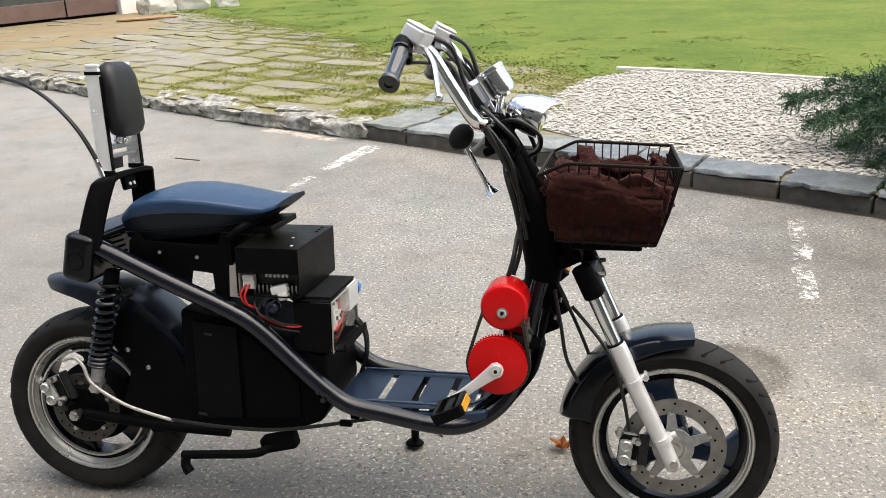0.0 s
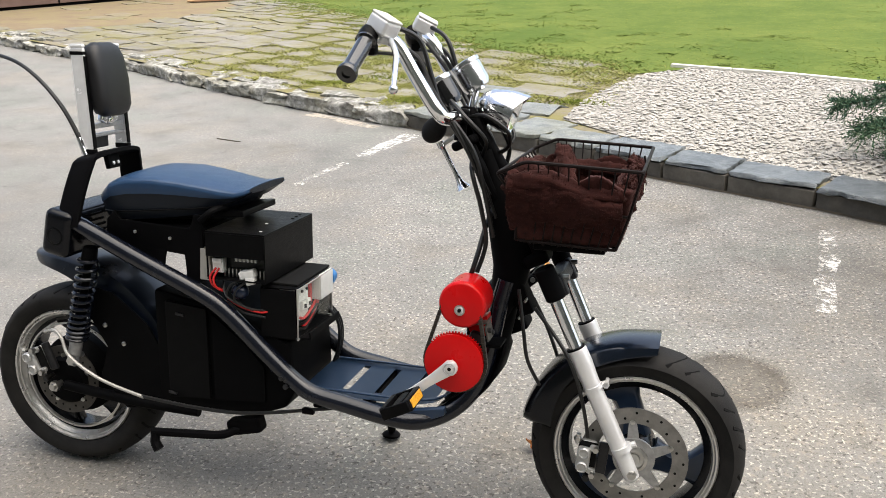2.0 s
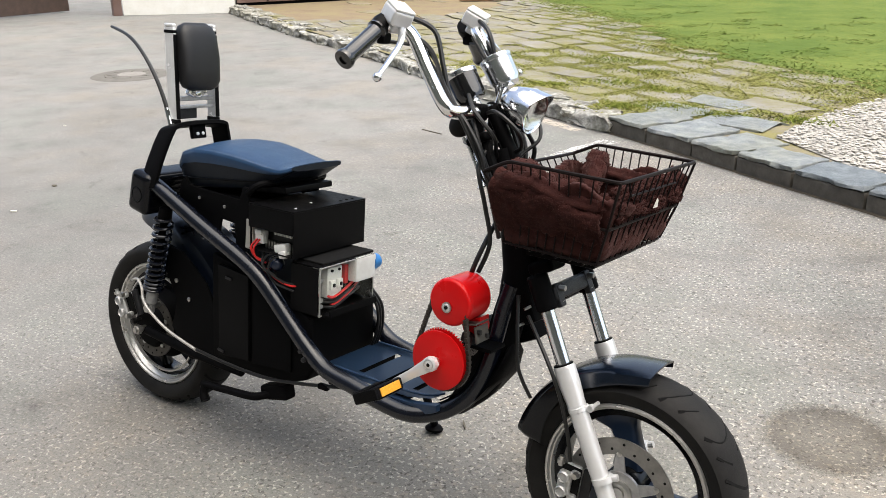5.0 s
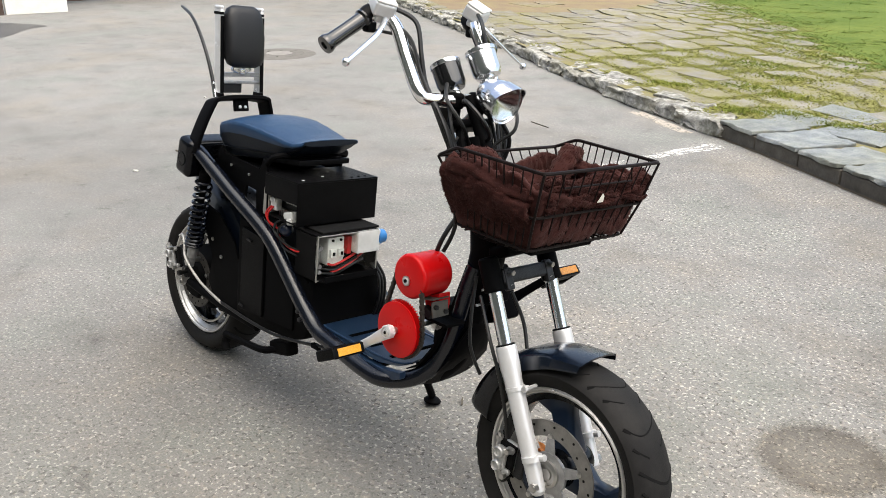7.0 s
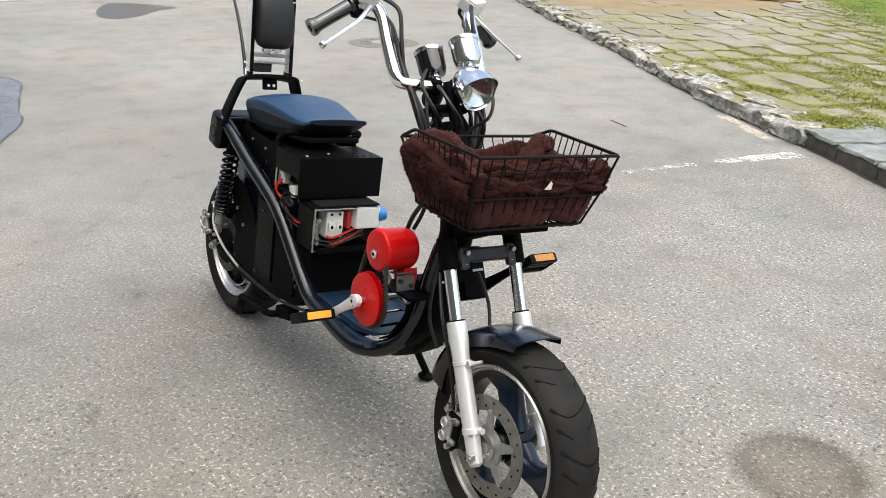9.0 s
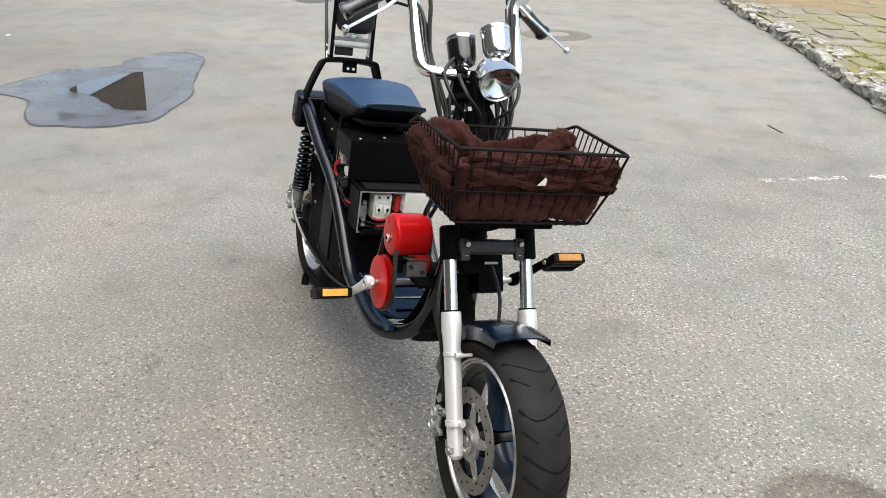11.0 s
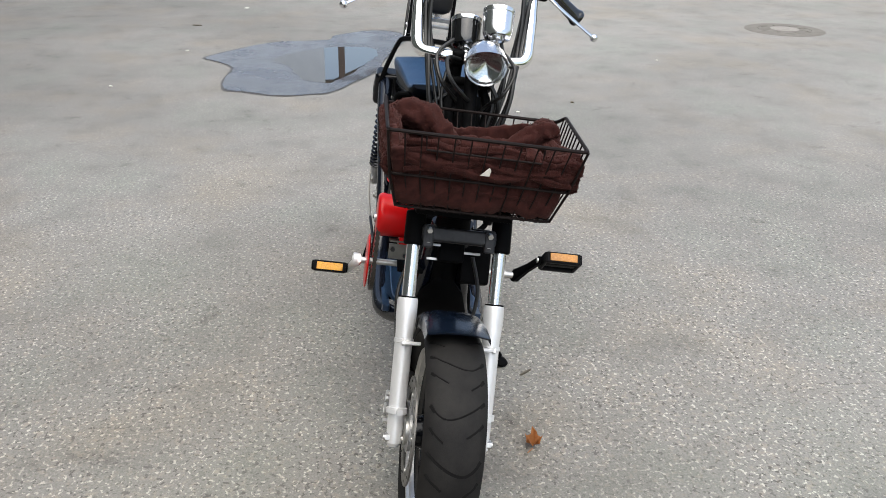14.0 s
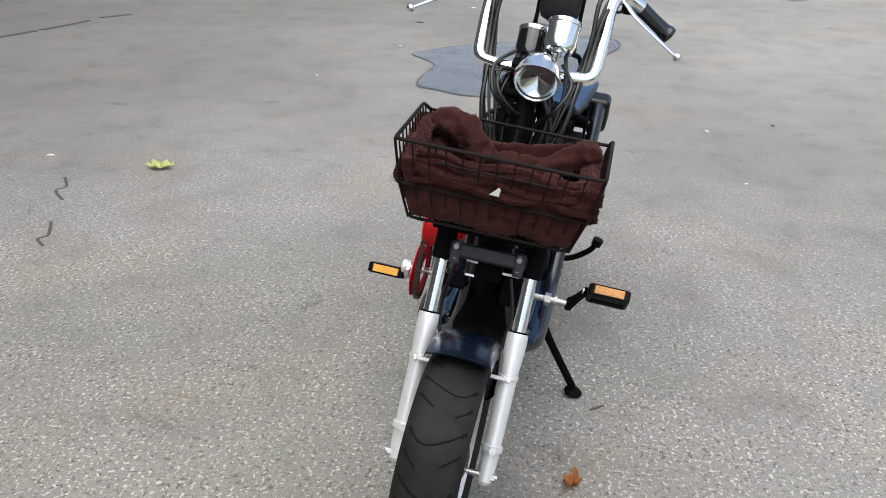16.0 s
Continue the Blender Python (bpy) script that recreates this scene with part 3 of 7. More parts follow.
while s < total - 0.1:
    if s < SPLIT - 0.2:
        n = rng.uniform(0.34, 0.44)
        p, d = along(KERB, s + n / 2)
        q = Vector((-d.y, d.x)) * (-1 if Vector((-d.y, d.x)).dot(Vector((0.55, 0.83))) < 0 else 1)
        ang = math.degrees(math.atan2(d.y, d.x))
        wide = 0.25 if p.x > 0.75 else (0.30 if p.x > 0.1 else 0.42)
        c = p + q * 0.065
        bm = B()
        block(bm, (0, 0, 0), (n - 0.012, 0.13, LIFT - 0.012), None, 0.008)
        ob = part("kerb_stone", bm, KERBFACE, kerb_right)
        ob.matrix_basis = pose(c.x, c.y, (LIFT - 0.012) / 2 - 0.006, 0, 0, ang + rng.uniform(-0.6, 0.6))
        c = p + q * (wide / 2 - 0.012)
        bm = B()
        block(bm, (0, 0, 0), (n - rng.uniform(0.010, 0.028), wide + rng.uniform(-0.02, 0.02), 0.024), None, 0.004, 1)
        bmesh.ops.subdivide_edges(bm, edges=[e for e in bm.edges if e.calc_length() > 0.1], cuts=7, use_grid_fill=True)
        for v in bm.verts:
            g = Vector((v.co.x * 22 + s * 9, v.co.y * 22, v.co.z * 30))
            rim = max(abs(v.co.x) / (n / 2), abs(v.co.y) / (wide / 2)) > 0.9
            v.co.x += (0.020 if rim else 0.005) * noise.noise(g)
            v.co.y += (0.024 if rim else 0.005) * noise.noise(g + Vector((0, 5, 0)))
            v.co.z += 0.0070 * noise.noise(g * 0.5 + Vector((3, 0, 0))) - (0.004 if rim and noise.noise(g * 1.3) > 0.25 else 0)
        ob = part("slate_slab", bm, SLATE if p.x > 0.6 else SLATE_PALE, kerb_right, smooth=True)
        ob.matrix_basis = pose(c.x, c.y, LIFT - 0.003 + rng.uniform(-0.004, 0.006), rng.uniform(-1.2, 1.2), rng.uniform(-1, 1), ang + rng.uniform(-1.5, 1.5))
    else:
        n = rng.uniform(0.12, 0.34)
        p, d = along(KERB, s + n / 2)
        q = Vector((-d.y, d.x)) * (-1 if Vector((-d.y, d.x)).dot(Vector((0.55, 0.83))) < 0 else 1)
        ang = math.degrees(math.atan2(d.y, d.x))
        for row, (off, h, w) in enumerate(((0.055, 0.090, 0.16), (0.18, 0.100, 0.17))):
            c = p + q * (off + rng.uniform(-0.015, 0.015)) + d * (row * n * 0.4)
            ob = new("granite_block", rng.choice(k_meshes))
            ob.parent = kerb_left
            h = h * rng.uniform(0.86, 1.20)
            ob.matrix_basis = pose(c.x, c.y, h / 2 - 0.008, rng.uniform(-6, 6), rng.uniform(-4, 4), ang + rng.uniform(-9, 9) + rng.choice((0, 180))) @ Matrix.Diagonal((n * 1.10, w * rng.uniform(0.9, 1.15), h, 1))
    s += n

# dark ragged strip along the foot of the kerb: dirt and its shadow line, painted together
SHADE_DIRT = surf("kerb_dirt", (0.030, 0.025, 0.018), (0.060, 0.048, 0.032), 25, 0.95, 0, 0.8, 150)
rows, s = [], 2.2
while s < total - 0.1:
    p, d = along(KERB, s)
    q = Vector((-d.y, d.x)) * (-1 if Vector((-d.y, d.x)).dot(Vector((0.55, 0.83))) < 0 else 1)
    k = 0.026 + 0.030 * max(0, noise.noise(Vector((s * 3.0, 1.0, 0)))) + 0.008 * noise.noise(Vector((s * 14, 2.0, 0)))
    rows.append((p + q * 0.03, p - q * k))
    s += 0.04
tagged(raw("kerb_dirt", [(v.x, v.y, 0.003) for row in rows for v in row], [(2 * i, 2 * i + 1, 2 * i + 3, 2 * i + 2) for i in range(len(rows) - 1)], SHADE_DIRT), "dark strip of dirt and painted shadow along the foot of the kerb", "dirt", kind="structure")

# irregular slate slabs where the slate kerb turns into the paving
apron = new("slate_paving")
tagged(apron, "loose blue grey slate slabs laid behind the kerb", "paving", kind="structure")
for x, y, w, d_, a in ((-0.05, 6.02, 0.44, 0.30, -20), (-0.52, 6.24, 0.44, 0.28, -32), (-0.28, 6.56, 0.46, 0.26, -24)):
    bm = B()
    block(bm, (0, 0, 0), (w, d_, 0.03), None, 0.006)
    for v in bm.verts:
        v.co.x += 0.05 * math.copysign(1, v.co.x) * rng.uniform(-1, 1) + 0.12 * v.co.y * math.copysign(1, v.co.x)
        v.co.z += 0.004 * rng.uniform(-1, 1)
    ob = part("slate_slab", bm, SLATE_PALE, apron)
    ob.matrix_basis = pose(x, y, LIFT - 0.011, rng.uniform(-0.6, 0.6), rng.uniform(-0.6, 0.6), a)

# paving stones with moss in the joints
COBBLES = [(-0.35, 6.05), (0.10, 6.30), (0.45, 6.75), (0.62, 7.3)] + LAWN_EDGE[1:] + [(-6.6, 14.6), (-8.6, 11.15), (-6.0, 9.32), (-3.9, 7.98), (-2.65, 7.10), (-1.62, 6.40), (-0.8, 6.02)]
FORECOURT = [(-9.0, 11.3), (-6.4, 9.75), (-5.0, 10.4), (-4.6, 12.0), (-5.2, 13.6), (-6.0, 14.9), (-6.8, 15.3)]
paving = new("paving")
tagged(paving, "uneven flat grey paving stones with moss and grass in the joints", "paving", kind="structure")
stones = []
ang0 = radians(-33)
ca, sa = math.cos(ang0), math.sin(ang0)
row_v = -2.0
while row_v < 12.0:
    h = rng.uniform(0.18, 0.38)
    u = -9.0 - rng.random()
    while u < 9.0:
        w = rng.uniform(0.30, 0.80)
        cu, cv = u + w / 2, row_v + h / 2
        x, y = -2.0 + ca * cu - sa * cv, 8.0 + sa * cu + ca * cv
        if inside((x, y), COBBLES) and (not inside((x, y), FORECOURT) or rng.random() < 0.08):
            stones.append((math.hypot(x - 0.5, y - 2), x, y, w, h))
        u += w
    row_v += h
stones.sort()
c_meshes = []
for k in range(10):
    bm = B()
    block(bm, (0, 0, 0), (1, 1, 1), None, 0)
    bmesh.ops.subdivide_edges(bm, edges=[e for e in bm.edges if abs(e.verts[0].co.z - e.verts[1].co.z) < 0.1], cuts=1, use_grid_fill=True)
    for v in bm.verts:
        v.co.x *= 1 - 0.12 * (abs(v.co.y) > 0.4)
        v.co.y *= 1 - 0.10 * (abs(v.co.x) > 0.4)
        v.co += Vector((rng.uniform(-0.10, 0.10), rng.uniform(-0.10, 0.10), rng.uniform(-0.10, 0.06) if v.co.z > 0 else 0))
        if v.co.z > 0:
            v.co.x *= 0.94
            v.co.y *= 0.92
    me = bpy.data.meshes.new("paving_stone")
    bmesh.ops.recalc_face_normals(bm, faces=bm.faces)
    bm.to_mesh(me)
    bm.free()
    me.materials.append(COBBLE)
    me.shade_smooth()
    me.set_sharp_from_angle(angle=radians(40))
    c_meshes.append(me)
far_v, far_f = [], []
for k, (_, x, y, w, h) in enumerate(stones):
    m = pose(x, y, LIFT - 0.013 + rng.uniform(-0.005, 0.005), rng.uniform(-0.5, 0.5), rng.uniform(-0.5, 0.5), math.degrees(ang0) + rng.uniform(-13, 13)) @ Matrix.Diagonal((w - 0.004, h - 0.004, 0.026, 1))
    if k < 300 and not inside((x, y), FORECOURT):
        ob = new("paving_stone", rng.choice(c_meshes))
        ob.parent = paving
        ob.matrix_basis = m
    else:
        me = rng.choice(c_meshes)
        base = len(far_v)
        far_v += [tuple(m @ v.co) for v in me.vertices]
        far_f += [tuple(base + i for i in f.vertices) for f in me.polygons]
far_mat = stone("paving_stone_far", ((0.16, 0.125, 0.085), (0.215, 0.180, 0.135), (0.27, 0.24, 0.19)), 7, 0.85, 0.5, 0.4, 0.55, True)
if far_v:
    tagged(raw("far_paving_stones", far_v, far_f, far_mat, paving), kind="stuff")
tan_bm = B()
sheet(tan_bm, [(x + 0.22 * noise.noise(Vector((x * 1.3, y * 1.3, 0))), y + 0.22 * noise.noise(Vector((x * 1.3, y * 1.3, 7)))) for (xa, ya), (xb, yb) in zip(FORECOURT, FORECOURT[1:] + FORECOURT[:1]) for x, y in ((xa + (xb - xa) * k / 9, ya + (yb - ya) * k / 9) for k in range(9))], LIFT - 0.0095)
tagged(part("sandy_forecourt", tan_bm, TAN, smooth=False), "trodden tan sand before the garage door", "sand", kind="structure")


def tufts(name, count, place, height, width, lean, material, seed, parent=None):
    """Blades of grass as thin bent triangles, one mesh."""
    rs = np.random.RandomState(seed)
    pts = np.array([place(rs) for _ in range(count)])
    a = rs.uniform(0, 2 * np.pi, count)
    h = height * rs.uniform(0.5, 1.3, count)
    b = rs.uniform(0, 2 * np.pi, count)
    k = lean * rs.uniform(0.2, 1.2, count)
    wv = np.stack([np.cos(a), np.sin(a), 0 * a], 1) * (width * rs.uniform(0.6, 1.3, count))[:, None]
    top = np.stack([np.cos(b) * k * h, np.sin(b) * k * h, h], 1)
    verts = np.concatenate([pts - wv, pts + wv, pts + top], 1).reshape(-1, 3)
    faces = np.arange(count * 3).reshape(-1, 3)
    return raw(name, verts.tolist(), faces.tolist(), material, parent)


LAWN = LAWN_EDGE[::-1] + GRAVEL_BACK[1:] + [(14, 6), (14, 26), (-6, 30)]


def on_lawn(rs):
    while True:
        # nearer the kerb the sward is sown thicker
        y = 6.5 + 20 * rs.rand() ** 1.7
        x = rs.uniform(-6.5, 9.5)
        if inside((x, y), LAWN):
            return x, y, LIFT - 0.012


bm = B()
sheet(bm, LAWN, LIFT - 0.004)
LAWN_SOIL = blades("lawn_soil", ((0.080, 0.122, 0.024), (0.138, 0.172, 0.038), (0.225, 0.208, 0.070)), 0.0)
tagged(part("lawn_ground", bm, LAWN_SOIL, smooth=False), "short sunlit green lawn turf", "lawn", kind="structure")
tagged(tufts("lawn", 150000, on_lawn, 0.014, 0.009, 3.2, GRASS, 3), "short mown green lawn with yellowish patches", "grass", kind="stuff")

clumps = []
rs0 = np.random.RandomState(8)
while len(clumps) < 150:
    p, d = along(LAWN_EDGE + [], rs0.uniform(0, length(LAWN_EDGE)))
    q = Vector((-d.y, d.x)) * (1 if Vector((-d.y, d.x)).dot(Vector((0.5, 0.8))) > 0 else -1)
    p = p + q * abs(rs0.normal(0.1, 0.9))
    clumps.append((p.x + rs0.normal(0.3, 0.9), p.y, rs0.uniform(0.03, 0.10)))
clumps = [c for c in clumps if inside(c[:2], LAWN)]


def in_clumps(rs):
    x, y, r = clumps[rs.randint(len(clumps))]
    return x + rs.normal(0, r), y + rs.normal(0, r), LIFT


tagged(tufts("clover_clumps", 9000, in_clumps, 0.007, 0.014, 5.0, CLOVER, 12), "coarse clover clumps along the lawn edge", "clover", kind="stuff")

joints = []
for _, x, y, w, h in stones:
    for k in range(4):
        joints.append((x, y, w, h, k))
lush = [noise.noise(Vector((x * 0.7, y * 0.7, 3.0))) * 0.9 + 0.34 * (x + 2.4) for x, y, w, h, k in joints]


def in_joints(rs):
    # moss follows the joints, thin near the garage, thick towards the lawn and the gravel
    while True:
        k = rs.randint(len(joints))
        if lush[k] > rs.uniform(-0.35, 0.75):
            break
    x, y, w, h, side = joints[k]
    f, g = rs.uniform(-0.55, 0.55), 0.5 + rs.normal(0, 0.07 + 0.16 * max(0, lush[k]))
    u, v = (f * w, g * h) if side == 0 else (f * w, -g * h) if side == 1 else (g * w, f * h) if side == 2 else (-g * w, f * h)
    return x + ca * u - sa * v, y + sa * u + ca * v, LIFT - 0.002


tagged(tufts("joint_weeds", 72000, in_joints, 0.008, 0.0075, 3.0, MOSS, 5), "yellow green moss and grass tufts between paving stones", "weeds", kind="stuff")


def edge_fringe(rs):
    p, d = along(LAWN_EDGE, rs.uniform(0, length(LAWN_EDGE)))
    q = Vector((d.y, -d.x))
    p = p + q * rs.normal(-0.05, 0.22)
    return p.x, p.y, LIFT


tagged(tufts("lawn_fringe", 9000, edge_fringe, 0.012, 0.009, 2.8, GRASS, 6), "ragged longer grass creeping over the paving", "grass", kind="stuff")


def kerb_tufts(rs):
    c = ((-1.55, 6.32, 0.05), (-0.85, 6.18, 0.09), (-0.59, 6.30, 0.10), (-0.21, 6.17, 0.08), (0.3, 6.2, 0.10), (-1.13, 7.02, 0.14),
         (-1.02, 7.60, 0.16), (-0.81, 6.87, 0.12), (-1.30, 8.94, 0.26), (-1.49, 8.11, 0.20), (-1.66, 6.75, 0.08))[rs.randint(11)]
    return c[0] + rs.normal(0, c[2]), c[1] + rs.normal(0, c[2] * 0.5), LIFT * (0.1 if c[2] < 0.06 else 1.0)


tagged(tufts("kerb_weeds", 5200, kerb_tufts, 0.016, 0.007, 1.8, WEED, 9), "green weed tufts growing between the kerb and the paving", "weeds", kind="stuff")

# white gravel bed
GRAVEL = [(0.22, 5.72), (0.30, 6.15), (0.55, 6.9), (0.74, 7.28)] + GRAVEL_BACK[1:6] + [(9.0, -0.45), (6.2, 1.42), (4.2, 2.75), (1.98, 4.26), (1.55, 4.56), (1.10, 4.86), (0.62, 5.28)]
bm = B()
sheet(bm, GRAVEL, LIFT - 0.006)
GRAVEL_BED = stone("gravel_bed", ((0.30, 0.285, 0.255), (0.39, 0.37, 0.335), (0.47, 0.45, 0.41)), 40, 0.9, 0.6, 0.0)
tagged(part("gravel_ground", bm, GRAVEL_BED, smooth=False), "grey bed under white gravel", "gravel", kind="structure")
rs = np.random.RandomState(11)
gv, gf = [], []
unit = np.array([(1, 0, 0), (0, 1, 0), (-1, 0, 0), (0, -1, 0), (0, 0, 1), (0, 0, -1), (0.62, 0.62, 0.35), (-0.62, 0.62, 0.35), (-0.62, -0.62, 0.35), (0.62, -0.62, 0.35)], float)
tri = [(4, 6, 7), (4, 7, 8), (4, 8, 9), (4, 9, 6), (0, 1, 6), (1, 7, 6), (1, 2, 7), (2, 8, 7), (2, 3, 8), (3, 9, 8), (3, 0, 9), (0, 6, 9), (0, 5, 1), (1, 5, 2), (2, 5, 3), (3, 5, 0)]
count = 0
while count < 21000:
    x, y = rs.uniform(0.2, 5.6), rs.uniform(1.9, 7.7)
    if not inside((x, y), GRAVEL) or (x > 3.4 and rs.rand() < 0.5):
        continue
    a, r = rs.uniform(0, 6.28), rs.uniform(0.0075, 0.0150)
    sz = np.array([r * rs.uniform(0.9, 1.6), r, r * rs.uniform(0.40, 0.65)])
    p = unit * (1 + rs.uniform(-0.18, 0.18, (10, 1))) * sz
    p = np.stack([p[:, 0] * np.cos(a) - p[:, 1] * np.sin(a), p[:, 0] * np.sin(a) + p[:, 1] * np.cos(a), p[:, 2]], 1) + (x, y, LIFT + rs.uniform(-0.004, 0.010))
    base = len(gv)
    gv += p.tolist()
    gf += [tuple(base + i for i in t) for t in tri]
    count += 1
tagged(raw("gravel", gv, gf, PEBBLE), "bright white rounded gravel stones", "gravel", kind="stuff")

edging = new("gravel_edging")
tagged(edging, "pale concrete edging strip between gravel and lawn", "edging", kind="structure")
s = 0.35
while s < length(GRAVEL_BACK) - 0.6:
    p, d = along(GRAVEL_BACK, s + 0.25)
    bm = B()
    block(bm, (0, 0, 0), (0.492, 0.055, 0.07), None, 0.006)
    ob = part("edging_stone", bm, CONCRETE, edging)
    ob.matrix_basis = pose(p.x, p.y, LIFT - 0.012, 0, 0, math.degrees(math.atan2(d.y, d.x)) + rng.uniform(-0.6, 0.6))
    s += 0.5

# ---------------------------------------------------------------- juniper
juniper = new("juniper_bush")
juniper.location = (2.44, 4.66, LIFT)
tagged(juniper, "spreading blue green juniper bush over white gravel", "bush")
rs = np.random.RandomState(21)
bm = B()
rod(bm, (0, 0, -0.02), (0.03, 0.0, 0.28), 0.035, 0.022, 8)
part("trunk", bm, BARK, juniper)
nv, nf = [], []
for k in range(64):
    a = rs.uniform(0, 6.28)
    reach = rs.uniform(0.40, 0.86)
    rise = rs.uniform(-0.02, 0.40)
    p0 = Vector((0, 0, rs.uniform(0.05, 0.25)))
    tip = Vector((math.cos(a) * reach, math.sin(a) * reach, rise + rs.uniform(-0.1, 0.1)))
    mid = p0.lerp(tip, 0.5) + Vector((0, 0, 0.12))
    bm = B()
    tube(bm, [p0, mid, tip], (0.009, 0.002), 5, 4)
    part("limb", bm, BARK, juniper)
    line = spline([p0, mid, tip], 10)
    for i, p in enumerate(line[4:], 4):
        d = (line[min(i + 1, len(line) - 1)] - line[i - 1]).normalized()
        for q in range(12):
            side = Vector(rs.normal(0, 1, 3)).normalized()
            tw = (d * rs.uniform(0.4, 1.0) + side * 0.9).normalized() * rs.uniform(0.06, 0.20) * (1.15 - i / len(line) * 0.6)
            for j in range(10):
                f = j / 10
                c = p + tw * f + Vector((0, 0, -0.03 * f * f))
                nd = (tw.normalized() * 0.8 + Vector(rs.normal(0, 0.7, 3))).normalized() * rs.uniform(0.016, 0.036)
                w = Vector(rs.normal(0, 1, 3)).cross(nd).normalized() * 0.0030
                base = len(nv)
                nv += [tuple(c - w), tuple(c + w), tuple(c + nd)]
                nf.append((base, base + 1, base + 2))
tagged(raw("crown", nv, nf, NEEDLE, juniper), kind="stuff")

# ---------------------------------------------------------------- marks on the drive
def patch(name, outline, z, material, label, category, kind="structure"):
    bm = B()
    bm.faces.new([bm.verts.new((x, y, z)) for x, y in outline])
    return tagged(part(name, bm, material, smooth=False), label, category, kind=kind)


def ragged(line, amount, steps, seed):
    r_ = random.Random(seed)
    out = []
    for (x0, y0), (x1, y1) in zip(line, line[1:] + line[:1]):
        for k in range(steps):
            f = k / steps
            out.append((x0 + (x1 - x0) * f + r_.uniform(-amount, amount), y0 + (y1 - y0) * f + r_.uniform(-amount, amount)))
    return out


patch("painted_line", ragged([(-0.97, 5.04), (-0.90, 5.02), (-0.66, 5.56), (-0.79, 5.60)], 0.012, 8, 1), 0.004, PAINT, "worn white painted road line", "road marking")
patch("painted_line", ragged([(-1.145, 4.44), (-1.095, 4.42), (-0.945, 4.86), (-1.00, 4.90)], 0.012, 8, 2), 0.004, PATCHY, "nearly worn away white painted road line", "road marking")
patch("painted_line", ragged([(1.455, 4.12), (1.525, 4.10), (1.305, 3.14), (1.25, 3.16)], 0.018, 14, 3), 0.004, PATCHY, "worn white painted road line", "road marking")
patch("painted_line", ragged([(-1.62, 6.08), (-1.05, 5.72), (-1.0, 5.78), (-1.55, 6.15)], 0.012, 8, 4), 0.004, FADED, "faded pale paint smear beside the kerb", "road marking")

PUDDLE = [(-4.70, 1.01), (-4.55, 1.12), (-4.33, 1.23), (-3.95, 1.19), (-3.69, 1.20), (-3.60, 1.32), (-3.47, 1.54), (-3.48, 1.74), (-3.53, 1.88), (-3.85, 2.08), (-4.15, 2.24), (-4.45, 2.31), (-4.95, 2.47), (-5.40, 2.61), (-5.64, 2.58), (-5.76, 2.47), (-5.76, 2.29), (-5.55, 2.02), (-5.36, 1.95), (-5.33, 1.62), (-5.22, 1.42), (-5.06, 1.27), (-4.85, 1.10)]
line = spline([(x, y, 0) for x, y in PUDDLE], 5, True)
patch("puddle", [(p.x + 0.012 * noise.noise(p * 9), p.y + 0.012 * noise.noise(p * 9 + Vector((5, 0, 0)))) for p in line], 0.0045, FILM, "shallow wet rim of a puddle", "puddle")
POOL = [(-4.58, 1.50), (-4.81, 1.65), (-4.90, 1.78), (-5.02, 1.92), (-5.04, 2.12), (-4.96, 2.28), (-4.71, 2.30), (-4.44, 2.21), (-4.08, 2.06), (-3.84, 1.93), (-3.78, 1.84), (-3.90, 1.71), (-4.09, 1.66), (-4.29, 1.63), (-4.46, 1.55)]
pool = spline([(x, y, 0) for x, y in POOL], 6, True)
patch("puddle", [(p.x + 0.025 * noise.noise(p * 11), p.y + 0.025 * noise.noise(p * 11 + Vector((5, 0, 0)))) for p in pool], 0.0053, WATER, "still puddle mirroring the sky and a house", "puddle")
DAMP = surf("damp_asphalt", (0.050, 0.049, 0.048), (0.075, 0.073, 0.071), 90, 0.55, 0, 0.8, 200)
patch("damp_edge", [(c.x, c.y) for c in (Vector((-4.5, 1.75, 0)) + (p - Vector((-4.5, 1.75, 0))) * (1 + 0.022 + 0.02 * noise.noise(p * 6)) for p in line)], 0.0028, DAMP, "dark damp rim of asphalt round the puddle", "damp asphalt")
patch("puddle", [(p.x, p.y) for p in spline([(-9.57, 4.78, 0), (-10.19, 5.13, 0), (-10.21, 5.32, 0), (-9.97, 5.51, 0), (-9.35, 5.72, 0), (-9.20, 5.40, 0), (-8.81, 5.03, 0), (-8.66, 4.73, 0), (-8.78, 4.59, 0), (-9.04, 4.59, 0)], 5, True)], 0.004, DAMP, "small drying wet patch on the drive", "damp asphalt")

manhole = new("manhole")
tagged(manhole, "round worn cast iron manhole cover in pale concrete", "manhole", kind="structure")
manhole.location = (-5.55, 6.16, 0)
bm = B()
lathe(bm, (0, 0, 0.002), (0, 0, 1), [(0.36, -0.002), (0.35, 0.002), (0.24, 0.004), (0.24, -0.002)], 40, True)
part("collar", bm, COVER, manhole)
bm = B()
lathe(bm, (0, 0, 0), (0, 0, 1), [(0.235, -0.002), (0.235, 0.006), (0.21, 0.009), (0.06, 0.009)], 40)
part("cover", bm, COVER, manhole)
bm = B()
lathe(bm, (0, 0, 0.009), (0, 0, 1), [(0.130, -0.002), (0.128, 0.002), (0.02, 0.003), (0.001, 0.003)], 32)
part("plate", bm, PLATE, manhole, "pale worn centre plate")
for k in range(8):
    bm = B()
    a = 2 * math.pi * k / 8
    block(bm, (0.18 * math.cos(a), 0.18 * math.sin(a), 0.010), (0.07, 0.018, 0.005), turn(0, 0, math.degrees(a)), 0.002)
